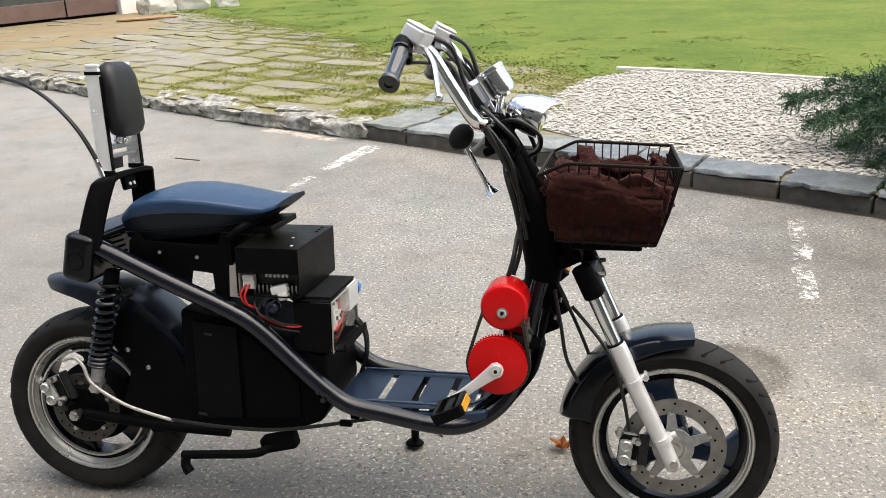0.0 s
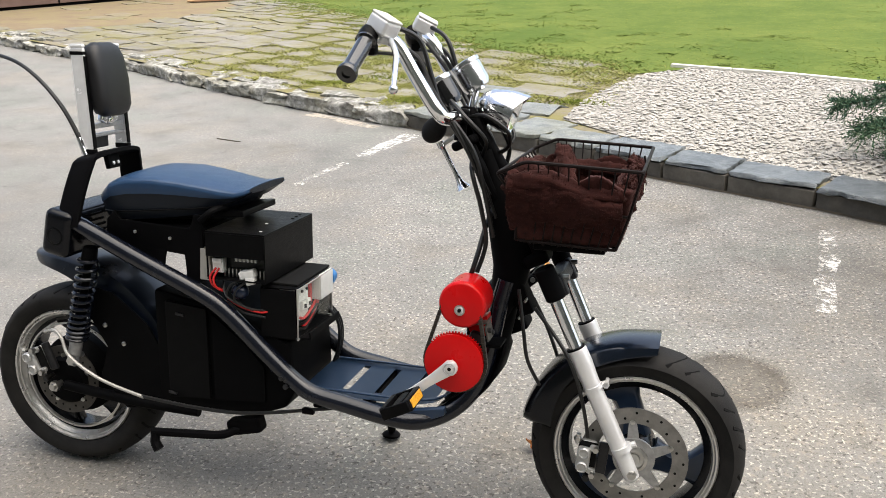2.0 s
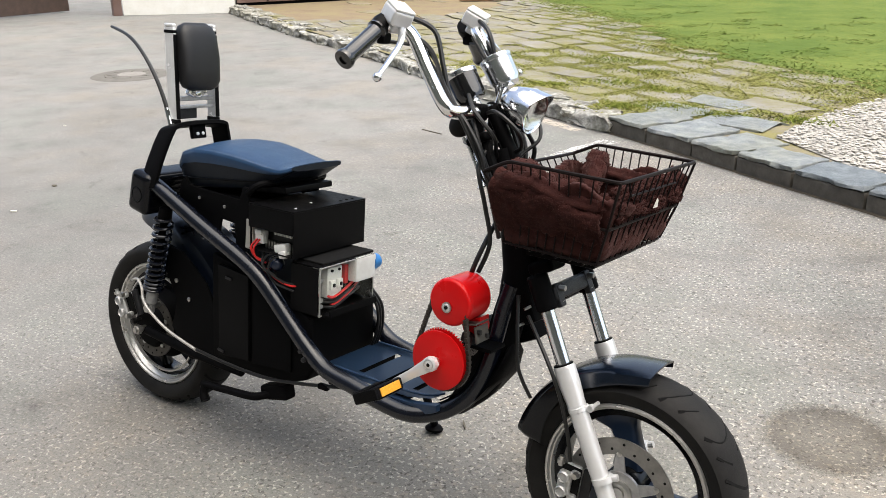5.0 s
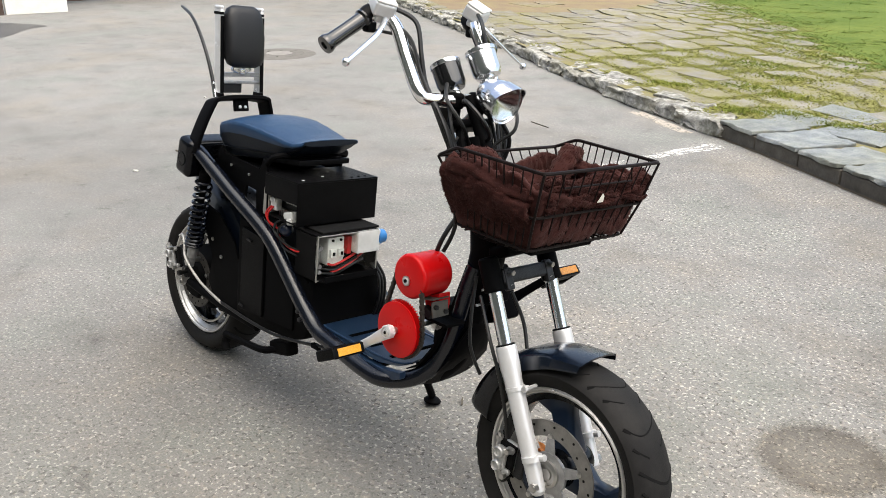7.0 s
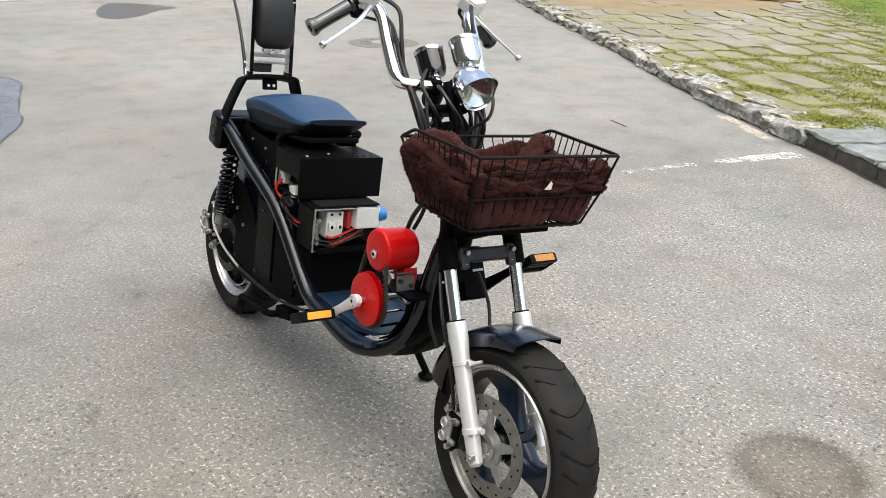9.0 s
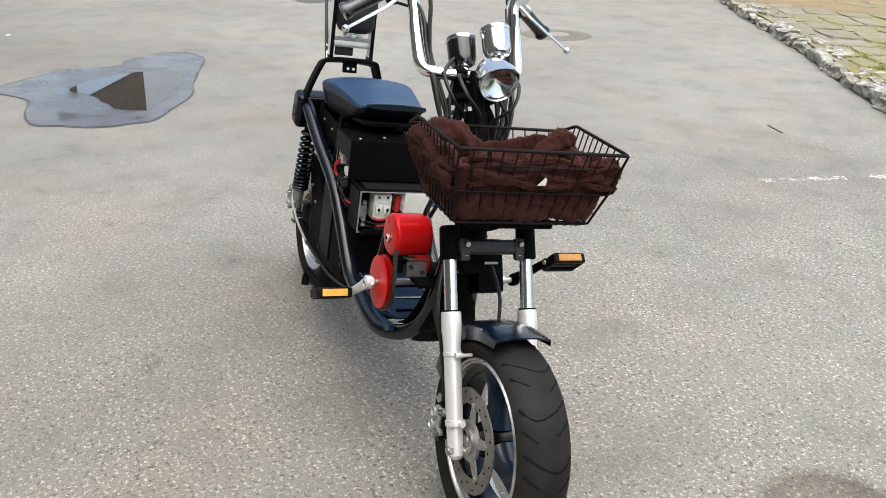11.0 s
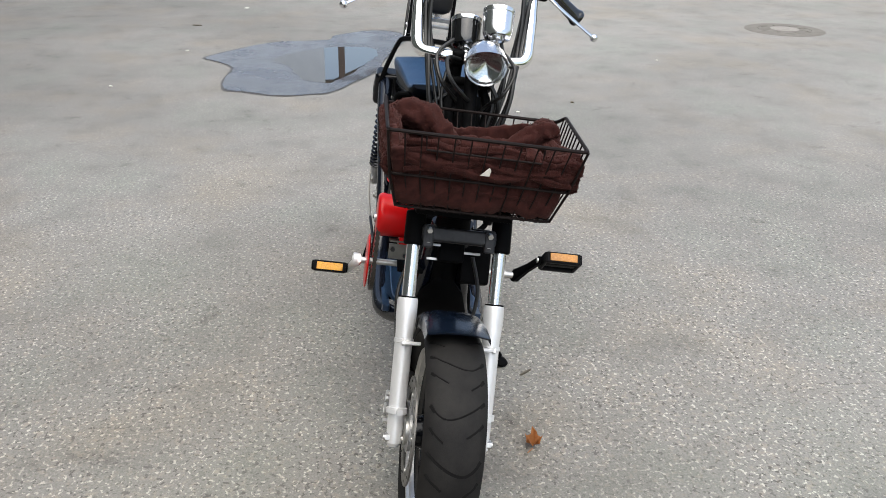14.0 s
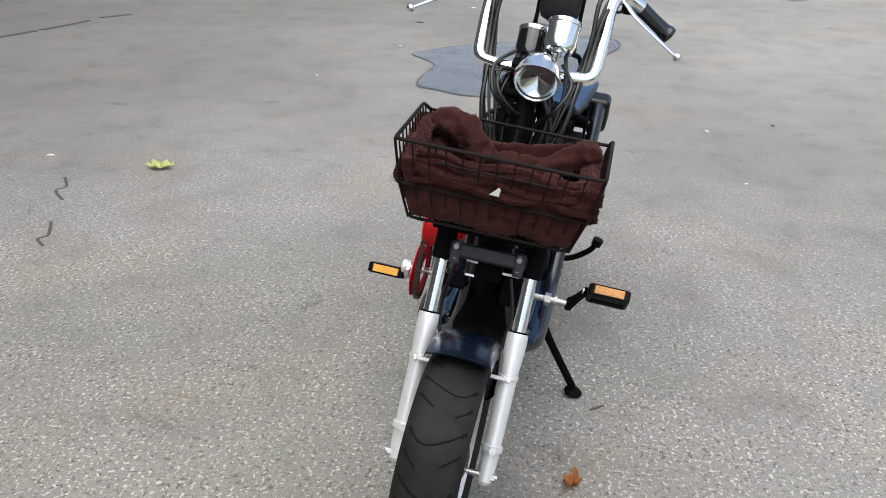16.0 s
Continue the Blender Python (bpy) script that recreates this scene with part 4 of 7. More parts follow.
    part("rib", bm, COVER, manhole)


def leaf(name, x, y, size, a, material, label, curl):
    bm = B()
    out = []
    n = 22
    for k in range(n):
        t = 2 * math.pi * k / n
        r = size * (0.62 + 0.38 * abs(math.cos(2.5 * t)) ** 0.7) * (1.25 if abs(t) < 0.3 else 1)
        out.append(Vector((r * math.cos(t), 0.8 * r * math.sin(t), 0.004 + curl * (r / size) ** 2 * size * (0.4 + 0.6 * math.sin(3 * t) ** 2))))
    top = [bm.verts.new(p) for p in out]
    mid = bm.verts.new((0, 0, 0.003))
    for k in range(n):
        bm.faces.new((mid, top[k], top[(k + 1) % n]))
    bmesh.ops.solidify(bm, geom=bm.faces[:], thickness=0.0006)
    tube(bm, [(-size * 0.6, 0, 0.004), (-size * 1.5, 0.01, 0.008)], 0.0012, 5, 0)
    ob = part(name, bm, material)
    ob.matrix_basis = pose(x, y, 0.0006, 0, 0, a)
    return tagged(ob, label, "leaf")


leaf("dry_leaf", 0.345, 2.165, 0.029, 160, LEAF_BR, "curled orange brown dry leaf on the asphalt", 1.15)
leaf("fallen_leaf", -1.75, 0.25, 0.062, 80, LEAF_GR, "curled yellow green fallen leaf on the asphalt", 0.50)


def litter(name, x, y, sx, sy, a, material, label, group):
    bm = B()
    made = [bm.verts.new((sx * math.cos(t) * rng.uniform(0.7, 1.1), sy * math.sin(t) * rng.uniform(0.7, 1.1), z)) for z in (0.0, 0.006) for t in [2 * math.pi * k / 7 for k in range(7)]]
    ring_faces(bm, [made[:7], made[7:]])
    ob = part(name, bm, material)
    ob.matrix_basis = pose(x, y, 0.0005, 0, 0, a)
    return tagged(ob, label, "litter", group)


for x, y, sx, sy in ((-1.84, -0.35, 0.035, 0.016), (-3.83, 0.48, 0.04, 0.014), (-5.0, 0.86, 0.035, 0.02), (-2.9, 2.95, 0.03, 0.014), (-7.2, 1.25, 0.05, 0.03), (-0.55, -0.42, 0.02, 0.01), (-2.0, 3.0, 0.018, 0.01), (-4.3, 4.4, 0.02, 0.012)):
    litter("pale_chip", x, y, sx * 0.62, sy * 0.75, rng.uniform(0, 180), PALEBIT, "small pale chip lying on the asphalt", "pale chips on the drive")
for x, y, sx, sy, a in ((-1.88, 5.33, 0.11, 0.0022, -20), (0.0, 2.235, 0.026, 0.003, -55), (-6.19, 0.84, 0.05, 0.02, 70), (-3.1, 3.35, 0.02, 0.012, 0)):
    litter("twig", x, y, sx, sy, a, DARKBIT, "small dark twig lying on the asphalt", "twigs on the drive")
CRACK = surf("crack_tar", (0.040, 0.038, 0.036), (0.065, 0.062, 0.058), 60, 0.9)
for k, pts in enumerate(([(-4.45, -2.45), (-4.80, -2.28), (-5.0, -2.22)], [(-5.05, -2.2), (-5.35, -2.1), (-5.6, -2.05)], [(-5.75, -2.02), (-6.0, -1.85)], [(-1.55, -0.12), (-1.44, -0.05), (-1.38, -0.07), (-1.26, 0.02)], [(-1.02, 0.10), (-0.93, 0.16), (-0.87, 0.14), (-0.80, 0.20)])):
    bm = B()
    tube(bm, [(x + 0.05 * noise.noise(Vector((x * 9, y * 9, 1))), y, 0.0) for x, y in pts], 0.032 if k < 3 else 0.007, 6, 5, flat=0.2)
    tagged(part("ground_crack", bm, CRACK), "dark tar filled crack in the asphalt", "crack", kind="structure")

# ---------------------------------------------------------------- house front and the far house
house = new("garage_house")
tagged(house, "white rendered garage house with dark wooden doors", "house")


def wall_run(name, a, b, z0, z1, thick, material, off=0.0, label=""):
    a, b = Vector(a), Vector(b)
    d = (b - a).normalized()
    q = Vector((-d.y, d.x))
    c = (a + b) / 2 + q * (thick / 2 + off)
    bm = B()
    block(bm, (0, 0, 0), ((b - a).length, thick, z1 - z0), None, 0.006)
    ob = part(name, bm, material, house, label)
    ob.matrix_basis = pose(c.x, c.y, (z0 + z1) / 2, 0, 0, math.degrees(math.atan2(d.y, d.x)))
    return ob


# facade from the near pier to the garden pillar; the drive side is to the right of the way
wall_run("wall", (-9.88, 10.02), (-8.48, 10.90), 0, 3.0, 0.30, RENDER_W)
wall_run("door_frame", (-9.95, 9.90), (-9.885, 10.01), 0, 2.3, 0.14, WOOD_PANEL)
wall_run("gate", (-10.58, 6.70), (-9.96, 9.88), 0.02, 2.2, 0.06, WOOD_DARK, 1.25)
wall_run("pier", (-10.82, 5.92), (-10.59, 6.66), 0, 3.0, 0.32, RENDER_W)
wall_run("lintel", (-10.59, 6.66), (-9.90, 9.98), 2.31, 3.0, 0.28, RENDER_W, 0.01)
wall_run("door_jamb", (-10.85, 5.80), (-10.83, 5.90), 0, 2.2, 0.10, WOOD_DARK)
wall_run("threshold", (-11.3, 2.6), (-10.88, 5.78), 0, 0.025, 0.25, CONCRETE)
wall_run("garage_door", (-8.45, 10.95), (-6.10, 13.95), LIFT + 0.27, 2.3, 0.06, DOORPANEL, 0.10)
wall_run("door_rail", (-8.45, 10.95), (-6.10, 13.95), LIFT + 0.035, LIFT + 0.265, 0.10, WOOD_PANEL, 0.06)
# black strip filling the gap below the rail, in place of its shadow line
wall_run("door_foot", (-8.45, 10.95), (-6.10, 13.95), 0.0, LIFT + 0.034, 0.05, GROOVE, 0.12)
wall_run("garage_lintel", (-8.45, 10.95), (-6.10, 13.95), 2.31, 3.0, 0.28, RENDER_W, 0.02)
wall_run("pillar", (-6.08, 13.98), (-5.80, 14.32), 0.0, 3.0, 0.32, RENDER_W)
for k in range(3):
    f = 0.12 + 0.33 * k
    a = Vector((-8.45, 10.95)).lerp(Vector((-6.10, 13.95)), f)
    b = Vector((-8.45, 10.95)).lerp(Vector((-6.10, 13.95)), f + 0.006)
    wall_run("door_batten", tuple(a), tuple(b), LIFT + 0.04, 2.3, 0.014, GROOVE, 0.046)
steps = new("garden_rocks")
tagged(steps, "pale rough rocks beside the garage pillar", "rock", kind="structure")
for x, y, sx, sy, sz in ((-5.52, 14.05, 0.52, 0.3, 0.26), (-5.08, 14.45, 0.5, 0.36, 0.26), (-4.62, 14.75, 0.34, 0.3, 0.2)):
    bm = B()
    rock(bm, (0, 0, 0), (sx, sy, sz), Matrix.Identity(4), 0.10, rng, 4)
    ob = part("rock", bm, CONCRETE, steps)
    ob.matrix_basis = pose(x, y, LIFT + sz * 0.4, 0, 0, rng.uniform(0, 90))

board = new("flat_board")
board.matrix_world = pose(-5.28, 13.03, LIFT + 0.006, 0, 0, 24)
tagged(board, "flat tan board lying on the sand before the garage", "board")
for k in range(3):
    bm = B()
    block(bm, (0, -0.09 + 0.09 * k, 0.010), (0.86 - 0.05 * k, 0.084, 0.020), None, 0.003)
    part("plank", bm, BOARD, board)

far_house = new("far_house")
tagged(far_house, "distant grey blue house with a brown sloping roof", "house")
far_house.location = (-30, 0, 0)


def far_wall(name, y0, y1, z0, z1, material, thick=0.3):
    bm = B()
    block(bm, (-thick / 2, (y0 + y1) / 2, (z0 + z1) / 2), (thick, y1 - y0, z1 - z0), None, 0.01)
    part(name, bm, material, far_house)


far_wall("wall", -14, 3.0, 0, 8.5, WALL_GREY)
far_wall("wall", 5.9, 16, 0, 8.5, WALL_GREY)
far_wall("wall", 3.0, 5.9, 0, 4.66, WALL_GREY)
far_wall("wall", 3.0, 5.9, 6.62, 8.5, WALL_GREY)
far_wall("post", 3.50, 3.72, 4.66, 6.6, WOOD_DARK, 0.2)
bm = B()
vs = [bm.verts.new((x, y, z)) for x in (-0.02, -0.3) for y, z in ((3.30, 5.9), (5.9, 4.74), (5.9, 6.6), (3.0, 6.6), (3.0, 5.9))]
ring_faces(bm, [vs[:5], vs[5:]])
part("roof", bm, ROOF_BROWN, far_house)


# plain dark walls added out of sight, to block low sky light and darken reflections
for name, c, size in (("wall_south", (-2, -5.0, 4.3), (30, 0.3, 8.6)), ("wall_east", (9.6, -3.6, 3.0), (0.3, 4.8, 6.0))):
    bm = B()
    block(bm, c, size, None, 0.01)
    tagged(part(name, bm, WALL_DARK), "unseen plain dark wall added to block low sky light", "wall", kind="structure")

# ---------------------------------------------------------------- the scooter: x ahead, y to its left, z up; it leans on its stand
HEAD, LEANS = radians(-5.5), radians(7.5)
AX = Vector((math.cos(HEAD), math.sin(HEAD), 0))
AY = Vector((-math.sin(HEAD) * math.cos(LEANS), math.cos(HEAD) * math.cos(LEANS), -math.sin(LEANS)))
AZ = AX.cross(AY)
scooter = new("electric_scooter")
scooter.matrix_world = Matrix(((AX.x, AY.x, AZ.x, -0.8573), (AX.y, AY.y, AZ.y, 1.9881), (AX.z, AY.z, AZ.z, 0.002), (0, 0, 0, 1)))
tagged(scooter, "black home-built electric scooter with red pedal drive, leaning on its stand", "scooter")


def wheel(name, c, R, rim_r, half, spokes, disc_y, disc_r, a0):
    """Rim, tyre with grooves, spokes, hub and brake disc."""
    c = Vector(c)
    bm = B()
    lips = (0.010, 0.014) if name == "front_wheel" else (0.012, 0.020)
    for sg in (-1, 1):
        e = sg * half
        lathe(bm, c, (0, 1, 0), [(rim_r, e), (rim_r - 0.003, e + sg * 0.004), (rim_r - 0.007, e + sg * 0.003), (rim_r - 0.010, e - sg * 0.003), (rim_r - 0.013, e - sg * 0.004), (rim_r - lips[0] - 0.004, e - sg * 0.010), (rim_r - lips[1] - 0.006, e - sg * 0.022), (rim_r - lips[1] - 0.004, e - sg * 0.026), (rim_r - 0.010, e - sg * 0.014)], 72, True)
    w = part(name, bm, RIMMETAL, scooter, "polished silver cast rim")
    bm = B()
    lathe(bm, c, (0, 1, 0), [(rim_r - 0.012, -half + 0.012), (rim_r - 0.032, -half + 0.022), (rim_r - 0.036, 0), (rim_r - 0.032, half - 0.022), (rim_r - 0.012, half - 0.012), (rim_r - 0.020, 0)], 72, True)
    part("rim_well", bm, BLACK, w)
    if name == "rear_wheel":
        bm = B()
        lathe(bm, c, (0, 1, 0), [(0.146, -half + 0.004), (0.141, -half + 0.003), (0.139, -half + 0.010), (0.144, -half + 0.012)], 72, True)
        part("inner_ring", bm, RIMMETAL, w)
    bm = B()
    t = half + 0.016
    prof = [(rim_r - 0.002, -half + 0.002), (rim_r + 0.010, -half - 0.006), (rim_r + 0.030, -t), (R - 0.018, -t + 0.006), (R - 0.008, -t * 0.70), (R - 0.0015, -t * 0.35), (R, 0), (R - 0.0015, t * 0.35), (R - 0.008, t * 0.70), (R - 0.018, t - 0.006), (rim_r + 0.030, t), (rim_r + 0.010, half + 0.006), (rim_r - 0.002, half - 0.002)]
    lathe(bm, c, (0, 1, 0), prof, 96, True)
    part("tyre", bm, RUBBER, w, "black rubber tyre with curved tread grooves", angle=60)
    bm = B()

    def at(ang, y, lift=0.0):
        f = abs(y) / t
        r = R - 0.0015 * min(f / 0.35, 1) - (0.0065 * max(0, (f - 0.35) / 0.35) if f < 0.7 else 0.0065 + 0.010 * (f - 0.7) / 0.25) - 0.0006 * f
        r += lift
        return c + Vector((r * math.cos(ang), y, r * math.sin(ang)))

    n = 14
    for k in range(n):
        g = 2 * math.pi * k / n
        sgn = 1 if k % 2 else -1
        # one long wave across the crown, a short cut from each shoulder
        for way, wide in (([(-0.02, -0.82), (-0.10, -0.50), (-0.17, -0.05), (-0.19, 0.32), (-0.15, 0.60), (-0.07, 0.80)], 0.0060), ([(-0.21, -0.80), (-0.27, -0.60), (-0.33, -0.30)], 0.0054), ([(-0.26, 0.80), (-0.32, 0.64), (-0.38, 0.38)], 0.0054)):
            pts = spline([(g + da, sgn * t * f, 0) for da, f in way], 6)
            tube(bm, [at(p.x, p.y, 0.0011 - wide) for p in pts], wide, 6, 1)
    part("tread", bm, GROOVE, w)
    for k in range(spokes):
        a = a0 + 2 * math.pi * k / spokes
        bm = B()
        rings = []
        for f, wd, th in ((0.0, 0.036, 0.030), (0.35, 0.026, 0.022), (0.7, 0.030, 0.020), (1.0, 0.058, 0.022)) if spokes == 3 else ((0.0, 0.030, 0.030), (0.35, 0.022, 0.022), (0.7, 0.026, 0.018), (1.0, 0.045, 0.020)):
            r = 0.035 + (rim_r - 0.030 - 0.035) * f
            aa = a + 0.28 * f * f
            o = Vector((math.cos(aa), 0, math.sin(aa)))
            s_ = Vector((-math.sin(aa), 0, math.cos(aa)))
            rings.append([bm.verts.new(c + o * r + s_ * u * wd + Vector((0, v * th, 0))) for u, v in ((-1, -0.5), (-0.7, -1), (0.7, -1), (1, -0.5), (1, 0.5), (0.7, 1), (-0.7, 1), (-1, 0.5))])
        ring_faces(bm, rings)
        part("spoke", bm, SPOKEPAINT if spokes == 3 else BLACK, w, angle=50)
    bm = B()
    lathe(bm, c, (0, 1, 0), [(0.018, -0.062), (0.030, -0.060), (0.034, -0.045), (0.042, -0.03), (0.042, 0.03), (0.034, 0.05), (0.018, 0.055)], 28)
    part("hub", bm, BLACK, w)
    bm = B()
    lathe(bm, c + Vector((0, disc_y - 0.004, 0)), (0, -1, 0), [(0.030, -0.006), (0.030, 0.006), (0.024, 0.009), (0.022, 0.004), (0.014, 0.004), (0.013, 0.008), (0.010, 0.008)], 32)
    part("bearing_ring", bm, STEEL, w)
    # perforated disc and its carrier
    bm = B()
    lathe(bm, c + Vector((0, disc_y, 0)), (0, 1, 0), [(disc_r, -0.002), (disc_r, 0.002), (disc_r * 0.70, 0.002), (disc_r * 0.70, -0.002)], 64, True)
    part("brake_disc", bm, DISC if spokes == 3 else OLD_DISC, w, "drilled steel brake disc")
    for k in range(24):
        a = 2 * math.pi * k / 24
        r = disc_r * (0.80 if k % 2 else 0.91)
        p = c + Vector((r * math.cos(a), disc_y, r * math.sin(a)))
        bm = B()
        rod(bm, p - Vector((0, 0.0026, 0)), p + Vector((0, 0.0026, 0)), 0.0030, seg=8)
        part("disc_hole", bm, GROOVE, w)
    bm = B()
    lathe(bm, c + Vector((0, disc_y, 0)), (0, 1, 0), [(0.030, -0.004), (0.046, -0.004), (0.046, 0.003), (0.030, 0.003)], 30, True)
    for k in range(5):
        a = 2 * math.pi * k / 5 + 0.4
        o = Vector((math.cos(a), 0, math.sin(a)))
        s_ = Vector((-math.sin(a), 0, math.cos(a)))
        r0, r1 = 0.042, disc_r * 0.73
        y = disc_y
        vs = [[bm.verts.new(c + o * r + s_ * u * wd + Vector((0, y + v, 0))) for u, v in ((-1, -0.002), (1, -0.002), (1, 0.002), (-1, 0.002))] for r, wd in ((r0, 0.013), (r1, 0.008))]
        ring_faces(bm, vs)
    part("disc_carrier", bm, CAST, w, "grey cast disc carrier")
    for k in range(5):
        a = 2 * math.pi * k / 5 + 0.4
        bm = B()
        p = c + Vector((disc_r * 0.72 * math.cos(a), disc_y, disc_r * 0.72 * math.sin(a)))
        lathe(bm, p, (0, -1, 0), [(0.0058, -0.003), (0.0058, 0.004), (0.003, 0.005), (0.0005, 0.005)], 12)
        part("disc_bolt", bm, STEEL, w)
    return w


FW, RW = (1.445, 0.0, 0.2335), (0.0, 0.0, 0.2385)
wheel("front_wheel", FW, 0.236, 0.180, 0.046, 3, -0.066, 0.116, radians(96))
wheel("rear_wheel", RW, 0.2405, 0.181, 0.052, 5, -0.075, 0.092, 0.3)
bm = B()
lathe(bm, Vector(RW), (0, 1, 0), [(0.02, -0.09), (0.055, -0.088), (0.085, -0.05), (0.105, -0.03), (0.105, 0.05), (0.06, 0.07), (0.02, 0.08)], 40)
part("hub_motor", bm, SATIN, scooter, "black finned hub motor")


def caliper(c, a):
    """Two cast halves with a dark gap, piston caps, a slide pin, a hose union and a bracket."""
    m = turn(0, a, 0)
    c = Vector(c)

    def at(x, y, z):
        return c + m.to_3x3() @ Vector((x, y, z))

    bm = B()
    block(bm, at(0, 0.012, 0), (0.038, 0.016, 0.066), m, 0.008, 3)
    block(bm, at(-0.006, -0.015, 0), (0.030, 0.016, 0.054), m, 0.007, 3)
    block(bm, at(0.014, -0.013, 0.027), (0.020, 0.014, 0.014), m, 0.005, 2)
    block(bm, at(0.014, -0.013, -0.027), (0.020, 0.014, 0.014), m, 0.005, 2)
    ob = part("brake_caliper", bm, CALIPER, scooter, "silver cast two piston brake caliper")
    bm = B()
    block(bm, at(0, -0.002, 0), (0.042, 0.013, 0.066), m, 0.003)
    part("pad_gap", bm, GROOVE, ob)
    for dz in (-0.017, 0.017):
        bm = B()
        lathe(bm, at(-0.006, -0.024, dz), (0, -1, 0), [(0.0130, -0.006), (0.0130, 0.004), (0.0105, 0.007), (0.0095, 0.003), (0.005, 0.003), (0.002, 0.0045)], 22)
        part("piston_cap", bm, CALIPER, ob)
        bm = B()
        rod(bm, at(0.018, -0.020, dz * 1.8), at(0.018, -0.032, dz * 1.8), 0.0068, seg=6)
        part("bolt", bm, STEEL, ob)
    bm = B()
    rod(bm, at(-0.024, -0.010, 0.030), at(-0.024, -0.010, 0.052), 0.0055, seg=10)
    rod(bm, at(-0.024, -0.010, 0.036), at(-0.024, -0.010, 0.044), 0.0090, seg=6)
    part("hose_union", bm, STEEL, ob)
    bm = B()
    rod(bm, at(0.006, 0.020, -0.050), at(0.006, -0.012, -0.050), 0.0060, seg=10)
    rod(bm, at(0.006, 0.000, -0.050), at(0.006, -0.010, -0.050), 0.0085, seg=12)
    part("slide_pin", bm, CABLE, ob)
    bm = B()
    block(bm, at(0.034, 0.006, 0.0), (0.022, 0.010, 0.074), m, 0.003)
    part("bracket", bm, DARKCAST, ob)
    return ob


caliper((1.345, -0.085, 0.232), 6)
caliper((-0.050, -0.115, 0.300), -22)

# fork: crown, chromed tubes, silver sliders
LEG_TOP, LEG_RING, LEG_LOW = Vector((1.238, 0, 0.640)), Vector((1.312, 0, 0.476)), Vector((1.445, 0, 0.213))
LEG_D = (LEG_LOW - LEG_TOP).normalized()
for y in (-0.095, 0.095):
    o = Vector((0, y, 0))
    bm = B()
    rod(bm, LEG_TOP + o, LEG_RING + o + LEG_D * 0.02, 0.0150, seg=24)
    leg = part("fork_leg", bm, CHROME, scooter, "chromed fork tube in a silver slider")
    bm = B()
    q = (LEG_LOW - LEG_RING).length
    lathe(bm, LEG_RING + o, LEG_D, [(0.016, -0.006), (0.021, -0.005), (0.0225, 0.0), (0.0225, 0.035), (0.0195, 0.070), (0.0190, q * 0.62), (0.0180, q - 0.03), (0.0165, q + 0.012), (0.010, q + 0.020)], 28)
    part("slider", bm, ALLOY, leg, "silver painted fork slider")
    bm = B()
    lathe(bm, LEG_RING + o, LEG_D, [(0.0190, -0.0085), (0.0205, -0.0075), (0.0205, -0.005), (0.0195, -0.004)], 28)
    part("dust_seal", bm, SATIN, leg)
    bm = B()
    lathe(bm, LEG_TOP + o, LEG_D, [(0.012, -0.016), (0.0185, -0.015), (0.0220, -0.011), (0.0228, 0.056), (0.0200, 0.060)], 28)
    part("clamp_sleeve", bm, SATIN, leg)
    sgn = math.copysign(1, y)
    lug = LEG_RING.lerp(LEG_LOW, 0.30) + o
    bm = B()
    lathe(bm, lug - LEG_D * 0.006, LEG_D, [(0.019, 0), (0.0215, 0.001), (0.0215, 0.009), (0.019, 0.010)], 28)
    rod(bm, lug, lug + Vector((0.026, -sgn * 0.010, 0.010)), 0.0062, seg=10)
    rod(bm, lug + Vector((0.026, sgn * 0.006, 0.010)), lug + Vector((0.026, -sgn * 0.034, 0.010)), 0.0042, seg=8)
    rod(bm, lug + Vector((0.026, sgn * 0.006, 0.010)), lug + Vector((0.026, sgn * 0.001, 0.010)), 0.0075, seg=6)
    part("fender_lug", bm, ALLOY, leg)
    lug = LEG_RING.lerp(LEG_LOW, 0.80) + o
    bm = B()
    lathe(bm, lug - LEG_D * 0.006, LEG_D, [(0.018, 0), (0.0225, 0.001), (0.0225, 0.013), (0.018, 0.014)], 28)
    rod(bm, lug, lug + Vector((0.030, 0.004, 0.012)), 0.0075, seg=10)
    part("caliper_lug", bm, ALLOY, leg)
    bm = B()
    rod(bm, LEG_LOW + o + Vector((0, sgn * 0.010, 0)), LEG_LOW + o + Vector((0, sgn * 0.020, 0)), 0.0105, seg=6)
    rod(bm, LEG_LOW + o - Vector((0, sgn * 0.04, 0)), LEG_LOW + o + Vector((0, sgn * 0.024, 0)), 0.0065, seg=12)
    part("axle_nut", bm, STEEL, leg)

rake = math.degrees(math.atan2(LEG_D.x, -LEG_D.z))
bm = B()
block(bm, LEG_TOP + LEG_D * 0.030 + Vector((0.006, 0, 0)), (0.034, 0.165, 0.032), turn(0, -rake, 0), 0.006, 3)
crown = part("fork_crown", bm, DARKCAST, scooter, "black bolted steel fork crown")
for y in (-0.066, 0.066):
    for dz in (-0.017, 0.014):
        bm = B()
        p = LEG_TOP + LEG_D * 0.028 + Vector((0.034, y, dz))
        rod(bm, p - Vector((0.014, 0, 0)), p + Vector((0.0, 0, 0.001)), 0.0062, seg=6)
        part("bolt", bm, STEEL, crown)
    bm = B()
    block(bm, LEG_TOP + LEG_D * 0.028 + Vector((0.020, y * 1.02, -0.002)), (0.016, 0.024, 0.050), turn(0, -rake, 0), 0.005)
    part("clamp_plate", bm, DARKCAST, crown)
bm = B()
block(bm, LEG_TOP + Vector((-0.034, 0, 0.010)), (0.06, 0.07, 0.03), turn(0, -rake, 0), 0.010, 3)
part("yoke", bm, SATIN, crown)

